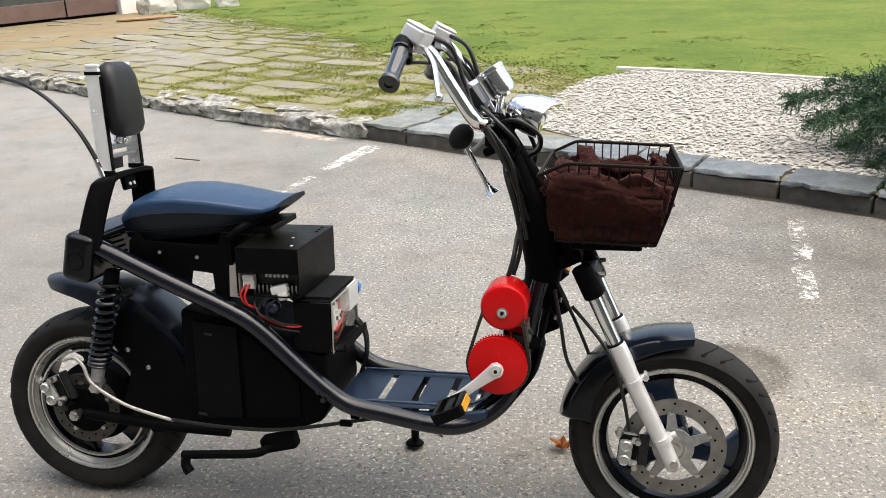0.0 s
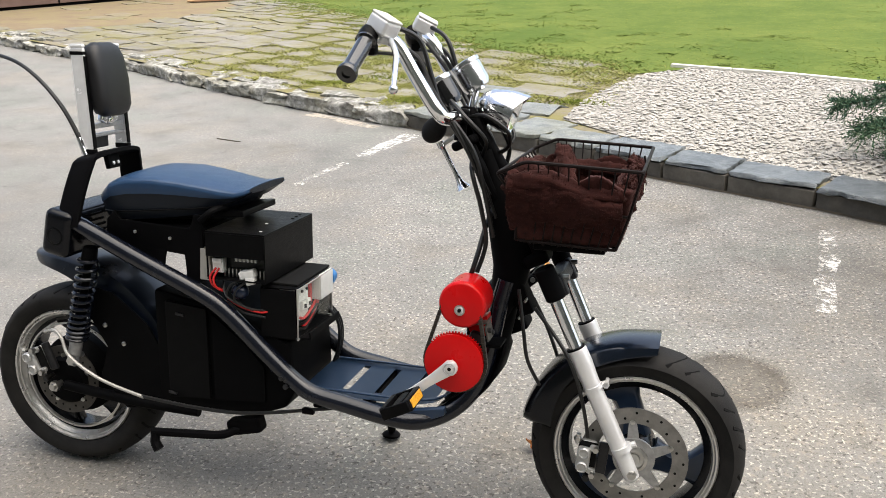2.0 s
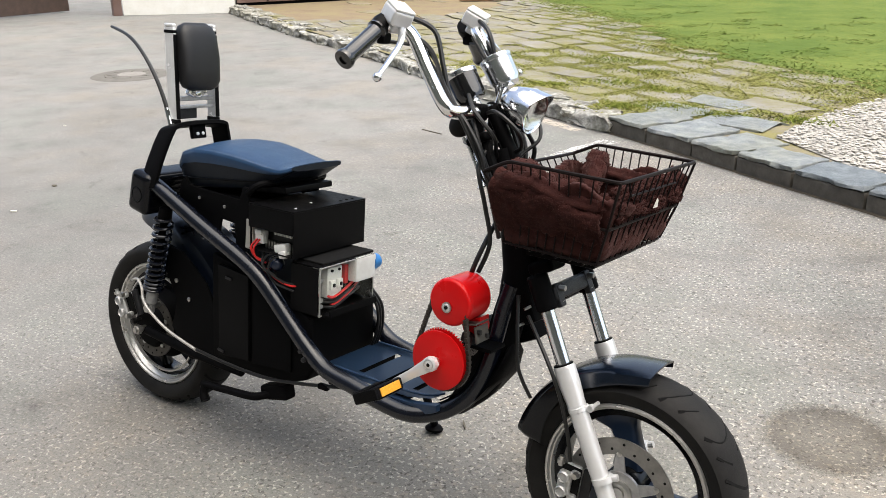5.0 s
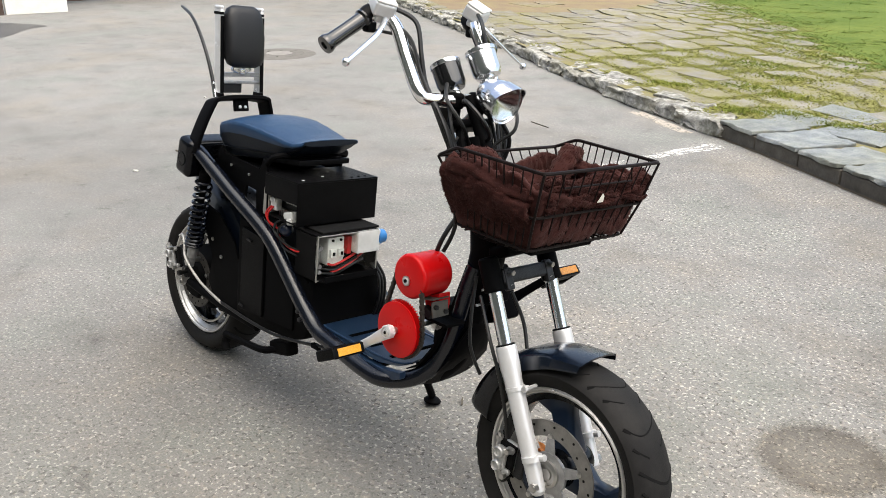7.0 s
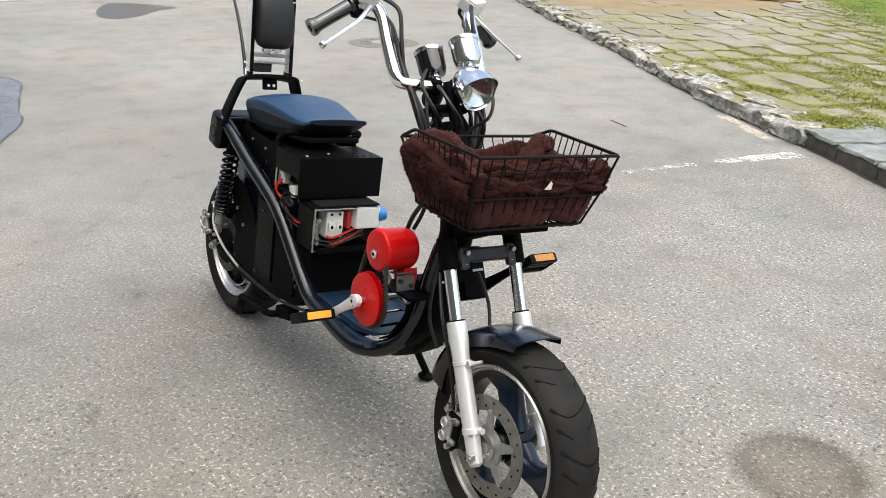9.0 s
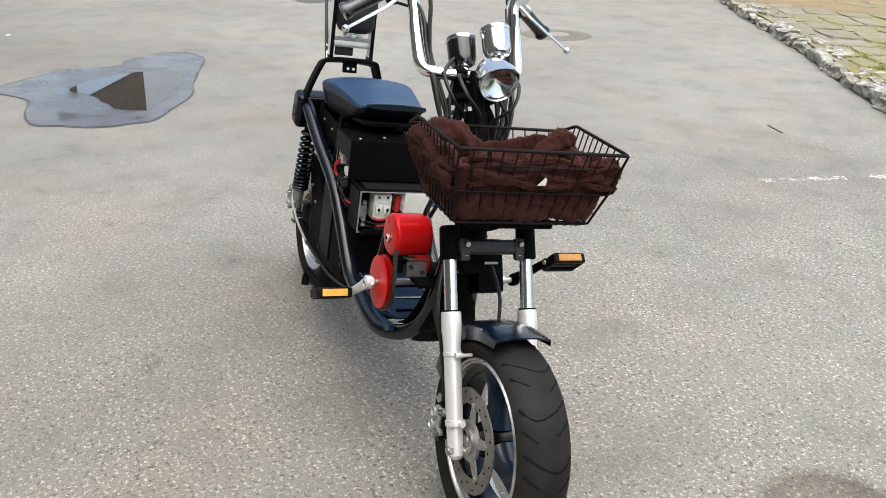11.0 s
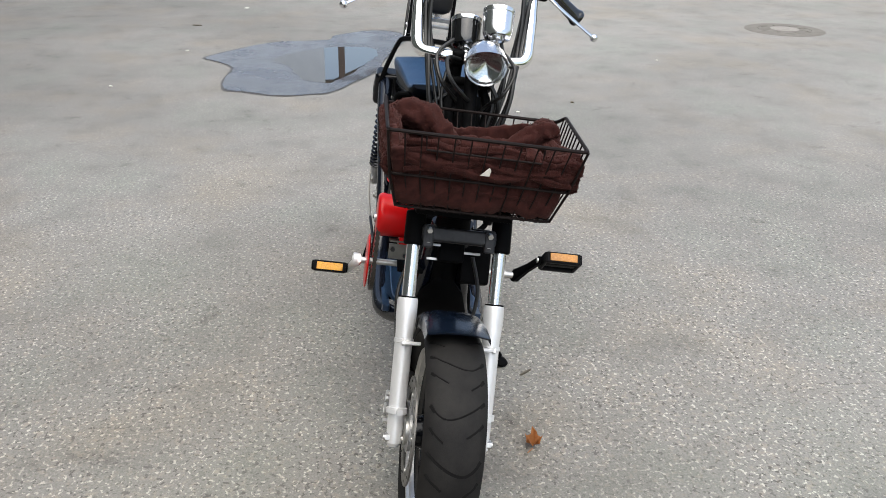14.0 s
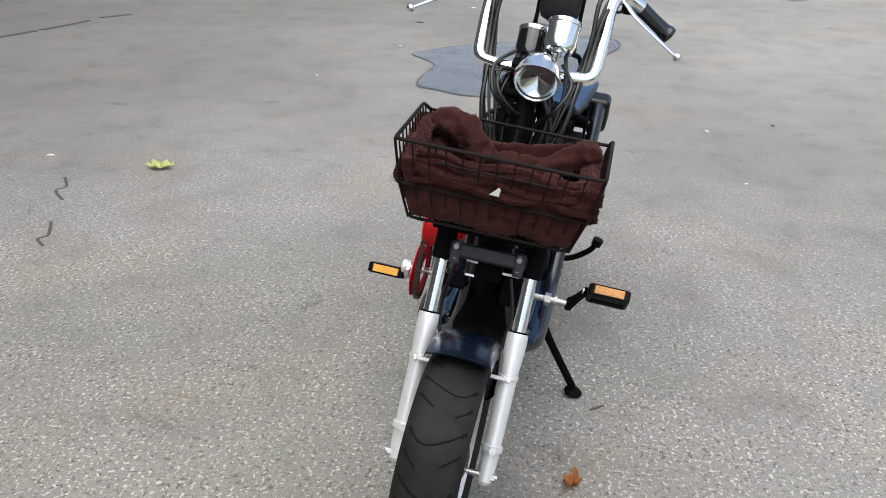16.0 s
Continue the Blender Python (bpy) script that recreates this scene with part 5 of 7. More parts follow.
# front fender: a channel over the tyre
def fender(name, c, r, a0, a1, half, drop, material, label, steps=26, flare=0.0, taper=0.0, skirt=0.0, tip=0.0):
    bm = B()
    rings = []
    c = Vector(c)
    for k in range(steps + 1):
        f = k / steps
        a = radians(a0 + (a1 - a0) * f)
        e = min(f, 1 - f)
        w = half * (0.55 + 0.45 * min(1, (e if taper or (f < 0.5 and not 120 < a0 < 130) else 1) / 0.10) ** 0.5)
        rr = r + flare * max(0, f - 0.78) ** 1.4
        row = []
        late = taper * max(0, (f - 0.55) / 0.45)
        full, drop_here = w * (1 - 0.45 * late), drop * (1 - 0.62 * late) + skirt * (1 - f) ** 1.3 - tip * max(0, (f - 0.35) / 0.65) ** 1.2
        for s_, q in [(-1.0, -drop_here), (-0.96, -drop_here * 0.4), (-0.80, -0.006), (-0.45, -0.001), (0, 0), (0.45, -0.001), (0.80, -0.006), (0.96, -drop_here * 0.4), (1.0, -drop_here)]:
            row.append(c + Vector(((rr + q) * math.cos(a), s_ * full, (rr + q) * math.sin(a))))
        inner = [p - (p - c - Vector((0, (p - c).y, 0))).normalized() * 0.004 for p in row][::-1]
        rings.append([bm.verts.new(p) for p in row + inner])
    ring_faces(bm, rings, caps=False)
    for r_ in (rings[0], rings[-1]):
        n_ = len(r_)
        for k in range(n_ // 2 - 1):
            bm.faces.new((r_[k], r_[k + 1], r_[n_ - 2 - k], r_[n_ - 1 - k]))
    return part(name, bm, material, scooter, label, angle=50)


# one mudguard in two colours: navy where it mirrors sky, black where reflections are dark
fender("front_fender", FW, 0.262, 127, 82, 0.067, 0.038, NAVY, "glossy navy black front mudguard, sky reflection in its blue", flare=0.035, tip=0.018)
fender("fender_rear_section", FW, 0.2625, 170, 126, 0.069, 0.039, BLACK, "rear half of the front mudguard, its dark reflection painted as black", skirt=0.034)
fender("rear_fender", RW, 0.332, 8, 108, 0.088, 0.075, TAILPAINT, "glossy navy black rear mudguard", flare=0.10, taper=1.0)
bm = B()
plate(bm, [(0.07, 0.52), (0.18, 0.50), (0.27, 0.43), (0.33, 0.33), (0.33, 0.22), (0.20, 0.20), (0.13, 0.28), (0.16, 0.36), (0.12, 0.42)], -0.112, -0.104, 0.003)
part("fender_side", bm, SATIN, scooter)
for x, z in ((0.155, 0.415), (0.205, 0.372)):
    bm = B()
    lathe(bm, (x, -0.112, z), (0, -1, 0), [(0.006, -0.002), (0.006, 0.003), (0.003, 0.005), (0.0005, 0.005)], 12)
    part("screw", bm, STEEL, scooter)

# frame tubes on both sides
TUBE = [(0.085, 0.690), (0.137, 0.672), (0.300, 0.597), (0.440, 0.532), (0.505, 0.490), (0.590, 0.408), (0.660, 0.347), (0.715, 0.314), (0.800, 0.298), (0.900, 0.281), (0.965, 0.277), (1.020, 0.290), (1.064, 0.324), (1.094, 0.375), (1.112, 0.450), (1.128, 0.540), (1.142, 0.600)]
for sgn in (-1, 1):
    bm = B()
    pts = []
    for x, z in TUBE:
        y = 0.150 - 0.020 * min(1, max(0, (x - 0.25) / 0.35))
        if x > 0.95:
            y -= 0.102 * min(1, (x - 0.95) / 0.19)
        pts.append((x, sgn * y, z))
    tube(bm, pts, 0.0205, 18, 6)
    rail = part("frame_tube", bm, TUBE_BLACK, scooter, "bent black frame tube")
    for p in ((0.645, -0.006, 0.350), (0.655, -0.006, 0.330)):
        bm = B()
        lathe(bm, (p[0], sgn * 0.148, p[2]), (0, sgn, 0), [(0.006, -0.004), (0.006, 0.004), (0.002, 0.005)], 12)
        part("bolt", bm, DARKCAST, rail)
bm = B()
block(bm, (0.088, 0, 0.655), (0.074, 0.366, 0.114), turn(0, 12, 0), 0.018, 4)
tail = part("tail_crossbar", bm, BLACK, scooter, "rounded black rear cross member")
for sgn in (-1, 1):
    bm = B()
    lathe(bm, (0.088, sgn * 0.178, 0.650), (0, sgn, 0), [(0.022, -0.004), (0.022, 0.005), (0.018, 0.006), (0.016, 0.002), (0.001, 0.002)], 24)
    part("end_cap", bm, PLASTIC, tail)

# neck
bm = B()
rings = []
for x, z, hx, hy in ((1.028, 0.310, 0.030, 0.060), (1.085, 0.400, 0.030, 0.052), (1.118, 0.500, 0.034, 0.046), (1.142, 0.580, 0.042, 0.042), (1.150, 0.640, 0.046, 0.038), (1.138, 0.700, 0.044, 0.036), (1.118, 0.760, 0.034, 0.034), (1.098, 0.820, 0.028, 0.030), (1.075, 0.880, 0.024, 0.028)):
    rings.append([bm.verts.new((x + hx * math.cos(2 * math.pi * k / 16), hy * math.sin(2 * math.pi * k / 16), z + 0.35 * hx * math.cos(2 * math.pi * k / 16))) for k in range(16)])
ring_faces(bm, rings)
part("neck", bm, SATIN, scooter, "thick black steering neck")
bm = B()
block(bm, (1.165, 0, 0.575), (0.036, 0.060, 0.120), turn(0, -rake, 0), 0.008)
block(bm, (1.130, 0.065, 0.515), (0.060, 0.070, 0.130), turn(0, -rake, 0), 0.008)
part("neck_box", bm, SATIN, scooter)
for y, z in ((-0.030, 0.560), (-0.030, 0.520), (0.045, 0.545)):
    bm = B()
    block(bm, (1.188 - (0.56 - z) * 0.3, y, z), (0.004, 0.045, 0.006), turn(0, -rake, 0), 0.001)
    part("badge_strip", bm, STEEL, scooter)
bm = B()
rod(bm, (1.215, 0, 0.690), (1.040, 0, 0.965), 0.017, 0.015, 16)
part("steering_stem", bm, SATIN, scooter)

# swing arm, shocks, rear axle
for sgn in (-1, 1):
    bm = B()
    tube(bm, [(0.40, sgn * 0.105, 0.215), (0.22, sgn * 0.110, 0.222), (0.02, sgn * 0.108, 0.2385)], 0.013, 12, 4)
    arm = part("swing_arm", bm, SATIN, scooter)
    bm = B()
    rod(bm, (0, sgn * 0.10, 0.2385), (0, sgn * 0.137, 0.2385), 0.008, seg=12)
    rod(bm, (0, sgn * 0.118, 0.2385), (0, sgn * 0.130, 0.2385), 0.014, seg=6)
    part("axle_nut", bm, STEEL, arm)
    top, low = Vector((0.150, sgn * 0.140, 0.610)), Vector((0.078, sgn * 0.140, 0.330))
    d = (low - top).normalized()
    bm = B()
    lathe(bm, top, d, [(0.010, -0.012), (0.017, -0.008), (0.019, 0.02), (0.014, 0.03), (0.010, 0.04), (0.010, 0.15), (0.016, 0.19), (0.016, 0.235)], 20)
    shock = part("shock_absorber", bm, SATIN, scooter, "black coil spring shock absorber")
    bm = B()
    u, v, _ = frame_of(d)
    turns, pts = 12.5, []
    for k in range(int(turns * 12)):
        a = 2 * math.pi * k / 12
        f = k / (turns * 12)
        # the lower turns lie closer
        h = 0.018 + 0.215 * (1 - (1 - f) ** 1.35)
        pts.append(top + d * h + 0.0235 * (math.cos(a) * u + math.sin(a) * v))
    tube(bm, pts, 0.0046, 7, 0)
    part("coil_spring", bm, TUBE_BLACK, shock)
    bm = B()
    q = (low - top).length
    lathe(bm, top, d, [(0.009, q - 0.055), (0.016, q - 0.050), (0.016, q - 0.015), (0.010, q - 0.008)], 18)
    block(bm, low, (0.024, 0.018, 0.040), turn(0, 14, 0), 0.005)
    part("shock_foot", bm, CAST, shock)
    bm = B()
    rod(bm, low + Vector((0, -sgn * 0.03, 0)), low + Vector((0, sgn * 0.014, 0)), 0.008, seg=12)
    rod(bm, low + Vector((0, sgn * 0.010, -0.004)), low + Vector((0, sgn * 0.016, -0.004)), 0.012, seg=6)
    part("pivot_bolt", bm, STEEL, shock)

# battery body with its side panels
bm = B()
plate(bm, [(0.300, 0.525), (0.560, 0.470), (0.600, 0.430), (0.655, 0.430), (0.662, 0.300), (0.640, 0.262), (0.580, 0.238), (0.400, 0.226), (0.300, 0.236)], -0.118, 0.118, 0.010)
bat = part("battery_case", bm, SATIN, scooter, "matt black battery case")
for sgn in (-1, 1):
    bm = B()
    plate(bm, [(0.335, 0.500), (0.445, 0.490), (0.445, 0.262), (0.335, 0.255)], sgn * 0.127, sgn * 0.117, 0.003)
    part("side_panel", bm, PLASTIC, bat)
    bm = B()
    plate(bm, [(0.455, 0.480), (0.545, 0.410), (0.590, 0.360), (0.590, 0.270), (0.455, 0.260)], sgn * 0.124, sgn * 0.117, 0.003)
    part("side_panel", bm, SATIN, bat)
    for x, z in ((0.375, 0.470), (0.345, 0.268)):
        bm = B()
        block(bm, (x, sgn * 0.129, z), (0.022, 0.004, 0.006), turn(0, 8, 0), 0.001)
        part("latch", bm, DARKCAST, bat)

# seat and its bracket
bm = B()
SEAT = ((0.158, 0.733, 0.692, 0.070), (0.170, 0.758, 0.689, 0.102), (0.205, 0.785, 0.687, 0.121), (0.255, 0.799, 0.688, 0.125), (0.315, 0.801, 0.694, 0.119), (0.380, 0.795, 0.702, 0.110), (0.435, 0.787, 0.711, 0.103), (0.480, 0.780, 0.723, 0.097), (0.514, 0.777, 0.739, 0.093), (0.538, 0.778, 0.755, 0.089), (0.551, 0.779, 0.765, 0.085))
rings, COVER_ROWS = [], []
for x, zt, zb, hy in SEAT:
    hy *= 1.06
    c_ = min(0.017, 0.55 * (zt - zb))
    ze = zt - c_
    right = [(-hy, ze - 0.003), (-hy * 0.985, ze + 0.003)]
    top = [(hy * u, zt - (c_ - 0.004) * abs(u) ** 2.2) for u in (-0.90, -0.70, -0.45, -0.2, 0, 0.2, 0.45, 0.70, 0.90)]
    left = [(-y, z) for y, z in right[::-1]]
    side = [(hy * 0.975, ze - 0.25 * (ze - zb)), (hy * 0.90, ze - 0.66 * (ze - zb)), (hy * 0.80, zb)]
    low = [(hy * 0.992, ze - 0.004 - 0.14 * max(0, ze - zb - 0.012)), (hy * 0.970, ze - 0.005 - 0.30 * max(0, ze - zb - 0.014))]
    COVER_ROWS.append([(x, y * 1.014, z + 0.0004) for y, z in [(-y, z) for y, z in low[::-1]] + right[:1]] + [(x, y * 1.004, z + 0.0016) for y, z in right[1:] + top + left[:1]] + [(x, y * 1.014, z + 0.0004) for y, z in left[1:] + low])
    rings.append([bm.verts.new((x, y, z)) for y, z in right + top + left + side + [(0.3 * hy, zb - 0.002), (-0.3 * hy, zb - 0.002)] + [(-y, z) for y, z in side[::-1]]])
ring_faces(bm, rings)
bmesh.ops.subdivide_edges(bm, edges=bm.edges[:], cuts=1, smooth=0.3, use_grid_fill=True)
# body in the darker tone, its sides' shade put into the colour
seat = part("seat", bm, SHADED_VINYL, scooter, "blue-black vinyl saddle with an upturned nose", angle=50)
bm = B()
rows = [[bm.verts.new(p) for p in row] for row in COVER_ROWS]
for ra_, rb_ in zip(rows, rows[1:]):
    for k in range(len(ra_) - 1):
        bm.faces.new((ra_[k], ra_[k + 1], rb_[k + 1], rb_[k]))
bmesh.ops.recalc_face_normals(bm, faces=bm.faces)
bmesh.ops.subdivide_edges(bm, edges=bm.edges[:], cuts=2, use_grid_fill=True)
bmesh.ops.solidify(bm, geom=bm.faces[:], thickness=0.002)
# bluer skin over the top, standing in for the sky's reflection
part("top_panel", bm, SKYLIT_VINYL, seat, "saddle top of the same vinyl, sky sheen put into its blue", angle=60)
bm = B()
pts = []
for x, zt, zb, hy in SEAT:
    pts.append((x, -hy * 0.94, zb + 0.20 * (zt - zb)))
left_pts = [(x, -y, z) for x, y, z in pts]
tube(bm, pts, 0.0022, 6, 3)
tube(bm, left_pts, 0.0022, 6, 3)
part("piping", bm, PLASTIC, seat)
bm = B()
block(bm, (0.36, 0, 0.700), (0.34, 0.17, 0.016), turn(0, -5, 0), 0.004)
part("seat_pan", bm, PLASTIC, seat)
bm = B()
for k in range(7):
    block(bm, (0.135 + k * 0.004, -0.10 + 0.0, 0.690 - 0.0 - k * 0.0125), (0.05, 0.012, 0.006), turn(0, -18, 0), 0.002)
part("rear_louvre", bm, PLASTIC, scooter)
for sgn in (-1, 1):
    bm = B()
    plate(bm, [(0.195, 0.690), (0.215, 0.712), (0.228, 0.688), (0.415, 0.678), (0.425, 0.715), (0.445, 0.715), (0.448, 0.560), (0.415, 0.545), (0.400, 0.560), (0.400, 0.620), (0.345, 0.625), (0.340, 0.580), (0.300, 0.600), (0.190, 0.650)], sgn * 0.128, sgn * 0.120, 0.002)
    br = part("seat_bracket", bm, SATIN, scooter, "folded black steel seat bracket")
    for x, z in ((0.270, 0.664), (0.362, 0.655)):
        bm = B()
        lathe(bm, (x, sgn * 0.128, z), (0, sgn, 0), [(0.0042, -0.002), (0.0042, 0.003), (0.0025, 0.004), (0.0005, 0.004)], 12)
        part("screw", bm, STEEL, br)
bm = B()
block(bm, (0.32, 0, 0.648), (0.22, 0.18, 0.060), None, 0.012)
part("inner_tray", bm, SATIN, scooter)
bm = B()
tube(bm, [(0.44, -0.125, 0.700), (0.47, -0.115, 0.725), (0.485, -0.05, 0.728), (0.485, 0.05, 0.728), (0.47, 0.115, 0.725), (0.44, 0.125, 0.700)], 0.0085, 10, 5)
part("seat_hoop", bm, SATIN, scooter)

# backrest: cast hoop, chromed posts, pad
PY = -0.030
bm = B()
hoop_pts = [(0.112, PY - 0.138, 0.665), (0.122, PY - 0.117, 0.740), (0.134, PY - 0.094, 0.806), (0.140, PY - 0.076, 0.827), (0.142, PY, 0.832), (0.140, PY + 0.076, 0.827), (0.134, PY + 0.094, 0.806), (0.122, PY + 0.117, 0.740), (0.112, PY + 0.138, 0.665)]
rings = []
line_h = spline(hoop_pts, 6)
for i, p in enumerate(line_h):
    d = (line_h[min(i + 1, len(line_h) - 1)] - line_h[max(i - 1, 0)]).normalized()
    w = Vector((1, 0, 0.25)).normalized()
    t = d.cross(w).normalized()
    rings.append([bm.verts.new(p + w * a * 0.032 + t * b * 0.0068) for a, b in ((-1, -0.6), (-0.8, -1), (0.8, -1), (1, -0.6), (1, 0.6), (0.8, 1), (-0.8, 1), (-1, 0.6))])
ring_faces(bm, rings)
backrest = part("backrest", bm, SATIN, scooter, "black hoop carrying a padded backrest on chromed posts", angle=45)
bm = B()
block(bm, (0.150, PY, 0.812), (0.014, 0.046, 0.036), turn(0, -12, 0), 0.003)
part("bolt_plate", bm, SATIN, backrest)
for dy in (-0.008, 0.010):
    bm = B()
    lathe(bm, (0.158, PY + dy, 0.808), (1, 0, 0.2), [(0.0045, -0.002), (0.0045, 0.003), (0.001, 0.004)], 10)
    part("bolt", bm, ALLOY, backrest)
for sgn in (-1, 1):
    bm = B()
    block(bm, (0.131, PY + sgn * 0.066, 0.959), (0.034, 0.011, 0.246), turn(0, -2.5, 0), 0.003)
    post = part("post", bm, BRIGHT, backrest, "flat chromed backrest post")
    bm = B()
    block(bm, (0.137, PY + sgn * 0.066, 0.842), (0.037, 0.014, 0.012), None, 0.002)
    part("post_foot", bm, PLASTIC, post)
    bm = B()
    block(bm, (0.1255, PY + sgn * 0.066, 1.086), (0.035, 0.0125, 0.010), None, 0.004)
    part("post_cap", bm, BRIGHT, post)
    bm = B()
    block(bm, (0.126, PY + sgn * 0.066, 1.070), (0.0355, 0.0130, 0.008), None, 0.001)
    part("post_band", bm, PLASTIC, post)
    bm = B()
    block(bm, (0.1495, PY + sgn * 0.066, 0.956), (0.003, 0.0118, 0.215), turn(0, -2.5, 0), 0.001)
    part("edge_strip", bm, PLASTIC, post)
for z, h in ((0.900, 0.012), (0.878, 0.008)):
    bm = B()
    block(bm, (0.140, PY, z), (0.016, 0.122, h), None, 0.002)
    part("crossbar", bm, CAST, backrest)
bm = B()
block(bm, (0.132, PY - 0.02, 0.862), (0.010, 0.06, 0.032), None, 0.003)
part("cross_plate", bm, DARKCAST, backrest)
bm = B()
for a in (-0.5, 0.5):
    block(bm, (0.146, PY + a * 0.030, 0.925), (0.014, 0.026, 0.040), turn(a * 50, 0, 0), 0.005)
block(bm, (0.150, PY, 0.910), (0.012, 0.018, 0.016), None, 0.004)
part("emblem", bm, CHROME, backrest, "small chromed twin cylinder emblem")
bm = B()
rings = []
for f, hy, hx in ((0, 0.036, 0.006), (0.05, 0.053, 0.018), (0.15, 0.061, 0.025), (0.5, 0.063, 0.029), (0.80, 0.060, 0.026), (0.94, 0.050, 0.020), (1, 0.034, 0.007)):
    z = 0.922 + 0.172 * f
    x = 0.162 - 0.020 * f
    row = []
    for k in range(24):
        a = 2 * math.pi * k / 24
        row.append(bm.verts.new((x + hx * math.copysign(abs(math.cos(a)) ** 0.6, math.cos(a)), PY + hy * math.copysign(abs(math.sin(a)) ** 0.5, math.sin(a)), z)))
    rings.append(row)
ring_faces(bm, rings)
bmesh.ops.subdivide_edges(bm, edges=bm.edges[:], cuts=1, smooth=0.5, use_grid_fill=True)
part("pad", bm, PADVINYL, backrest, "black stitched vinyl pad", angle=80)

# whip cable at the tail
WHIP = [(0.132, -0.104, 0.834), (0.113, -0.104, 0.884), (0.070, -0.100, 0.950), (0.002, -0.088, 1.010), (-0.080, -0.068, 1.048), (-0.204, -0.030, 1.067)]
bm = B()
tube(bm, WHIP, (0.0058, 0.0042), 10, 6)
whip = part("whip_cable", bm, CABLE, scooter, "thick black cable sticking out behind the backrest")
bm = B()
rod(bm, WHIP[0], Vector(WHIP[0]).lerp(Vector(WHIP[1]), 0.80), 0.0066, seg=12)
part("ferrule", bm, CHROME, whip)

# controller box and breaker box
bm = B()
block(bm, (0.535, -0.010, 0.6815), (0.150, 0.264, 0.004), None, 0.001)
ctrl = part("controller_box", bm, PLASTIC, scooter, "black sheet steel controller box open at one side")
for c, size in (((0.6085, -0.010, 0.6240), (0.003, 0.264, 0.111)), ((0.5335, 0.1205, 0.6240), (0.1465, 0.003, 0.111)), ((0.5335, -0.010, 0.570), (0.1465, 0.2580, 0.003)), ((0.4585, -0.008, 0.6240), (0.003, 0.252, 0.105)), ((0.5335, -0.1405, 0.6520), (0.1465, 0.003, 0.055))):
    bm = B()
    block(bm, c, size, None, 0.001)
    part("panel", bm, PLASTIC, ctrl)
for x, y in ((0.590, 0.080), (0.592, 0.055), (0.590, 0.102), (0.560, -0.02), (0.585, -0.1)):
    bm = B()
    lathe(bm, (x, y - 0.01, 0.6835), (0, 0, 1), [(0.004, -0.001), (0.004, 0.0014), (0.0005, 0.002)], 10)
    part("screw", bm, GROOVE if y > 0 else ALLOY, ctrl)
bm = B()
block(bm, (0.540, -0.100, 0.606), (0.125, 0.004, 0.062), None, 0.001)
pcb = part("circuit_board", bm, GREEN_PCB, ctrl)
for k in range(11):
    bm = B()
    block(bm, (0.492 + 0.010 * k, -0.108, 0.580), (0.0045, 0.012, 0.022), None, 0.001)
    part("terminal", bm, STEEL, pcb)
for k in range(6):
    bm = B()
    block(bm, (0.52 + 0.010 * k, -0.106, 0.612), (0.006, 0.010, 0.008), None, 0.001)
    part("terminal", bm, WHITE, pcb)
bm = B()
block(bm, (0.482, -0.118, 0.600), (0.028, 0.020, 0.034), None, 0.003)
block(bm, (0.482, -0.124, 0.612), (0.024, 0.016, 0.012), None, 0.002)
part("plug", bm, WHITE, ctrl, "white wire plug")
bm = B()
block(bm, (0.556, -0.122, 0.584), (0.040, 0.022, 0.020), turn(0, -14, 0), 0.004)
block(bm, (0.566, -0.126, 0.570), (0.024, 0.020, 0.018), turn(0, -14, 0), 0.004)
part("plug", bm, WHITE, ctrl, "white wire plug")
bm = B()
block(bm, (0.450, -0.113, 0.600), (0.026, 0.034, 0.076), turn(0, 3, 0), 0.003)
part("relay_box", bm, PALEBOX, ctrl, "pale grey relay box")
bm = B()
bmesh.ops.create_uvsphere(bm, u_segments=20, v_segments=12, radius=0.019)
bmesh.ops.transform(bm, matrix=Matrix.Translation((0.532, -0.118, 0.540)) @ Matrix.Diagonal((1.1, 1, 1, 1)), verts=bm.verts)
part("capacitor", bm, NAVYCAP, ctrl, "shiny blue black round capacitor")
for pts, m in (([(0.478, -0.128, 0.594), (0.468, -0.140, 0.575), (0.474, -0.136, 0.552), (0.490, -0.120, 0.540)], WIRE_RED), ([(0.486, -0.128, 0.594), (0.478, -0.142, 0.572), (0.484, -0.138, 0.548), (0.500, -0.12, 0.535)], WIRE_RED), ([(0.500, -0.120, 0.520), (0.540, -0.128, 0.505), (0.585, -0.126, 0.496), (0.610, -0.118, 0.500)], WIRE_RED), ([(0.500, -0.120, 0.512), (0.545, -0.132, 0.494), (0.600, -0.128, 0.486)], CABLE), ([(0.550, -0.126, 0.575), (0.520, -0.140, 0.560), (0.510, -0.138, 0.530), (0.540, -0.128, 0.512)], CABLE), ([(0.560, -0.126, 0.570), (0.535, -0.142, 0.550), (0.530, -0.138, 0.520), (0.570, -0.128, 0.5)], CABLE), ([(0.49, -0.12, 0.56), (0.51, -0.14, 0.53), (0.56, -0.13, 0.505), (0.60, -0.12, 0.5)], CABLE)):
    bm = B()
    tube(bm, pts, 0.0025, 8, 6)
    part("wire", bm, m, ctrl)

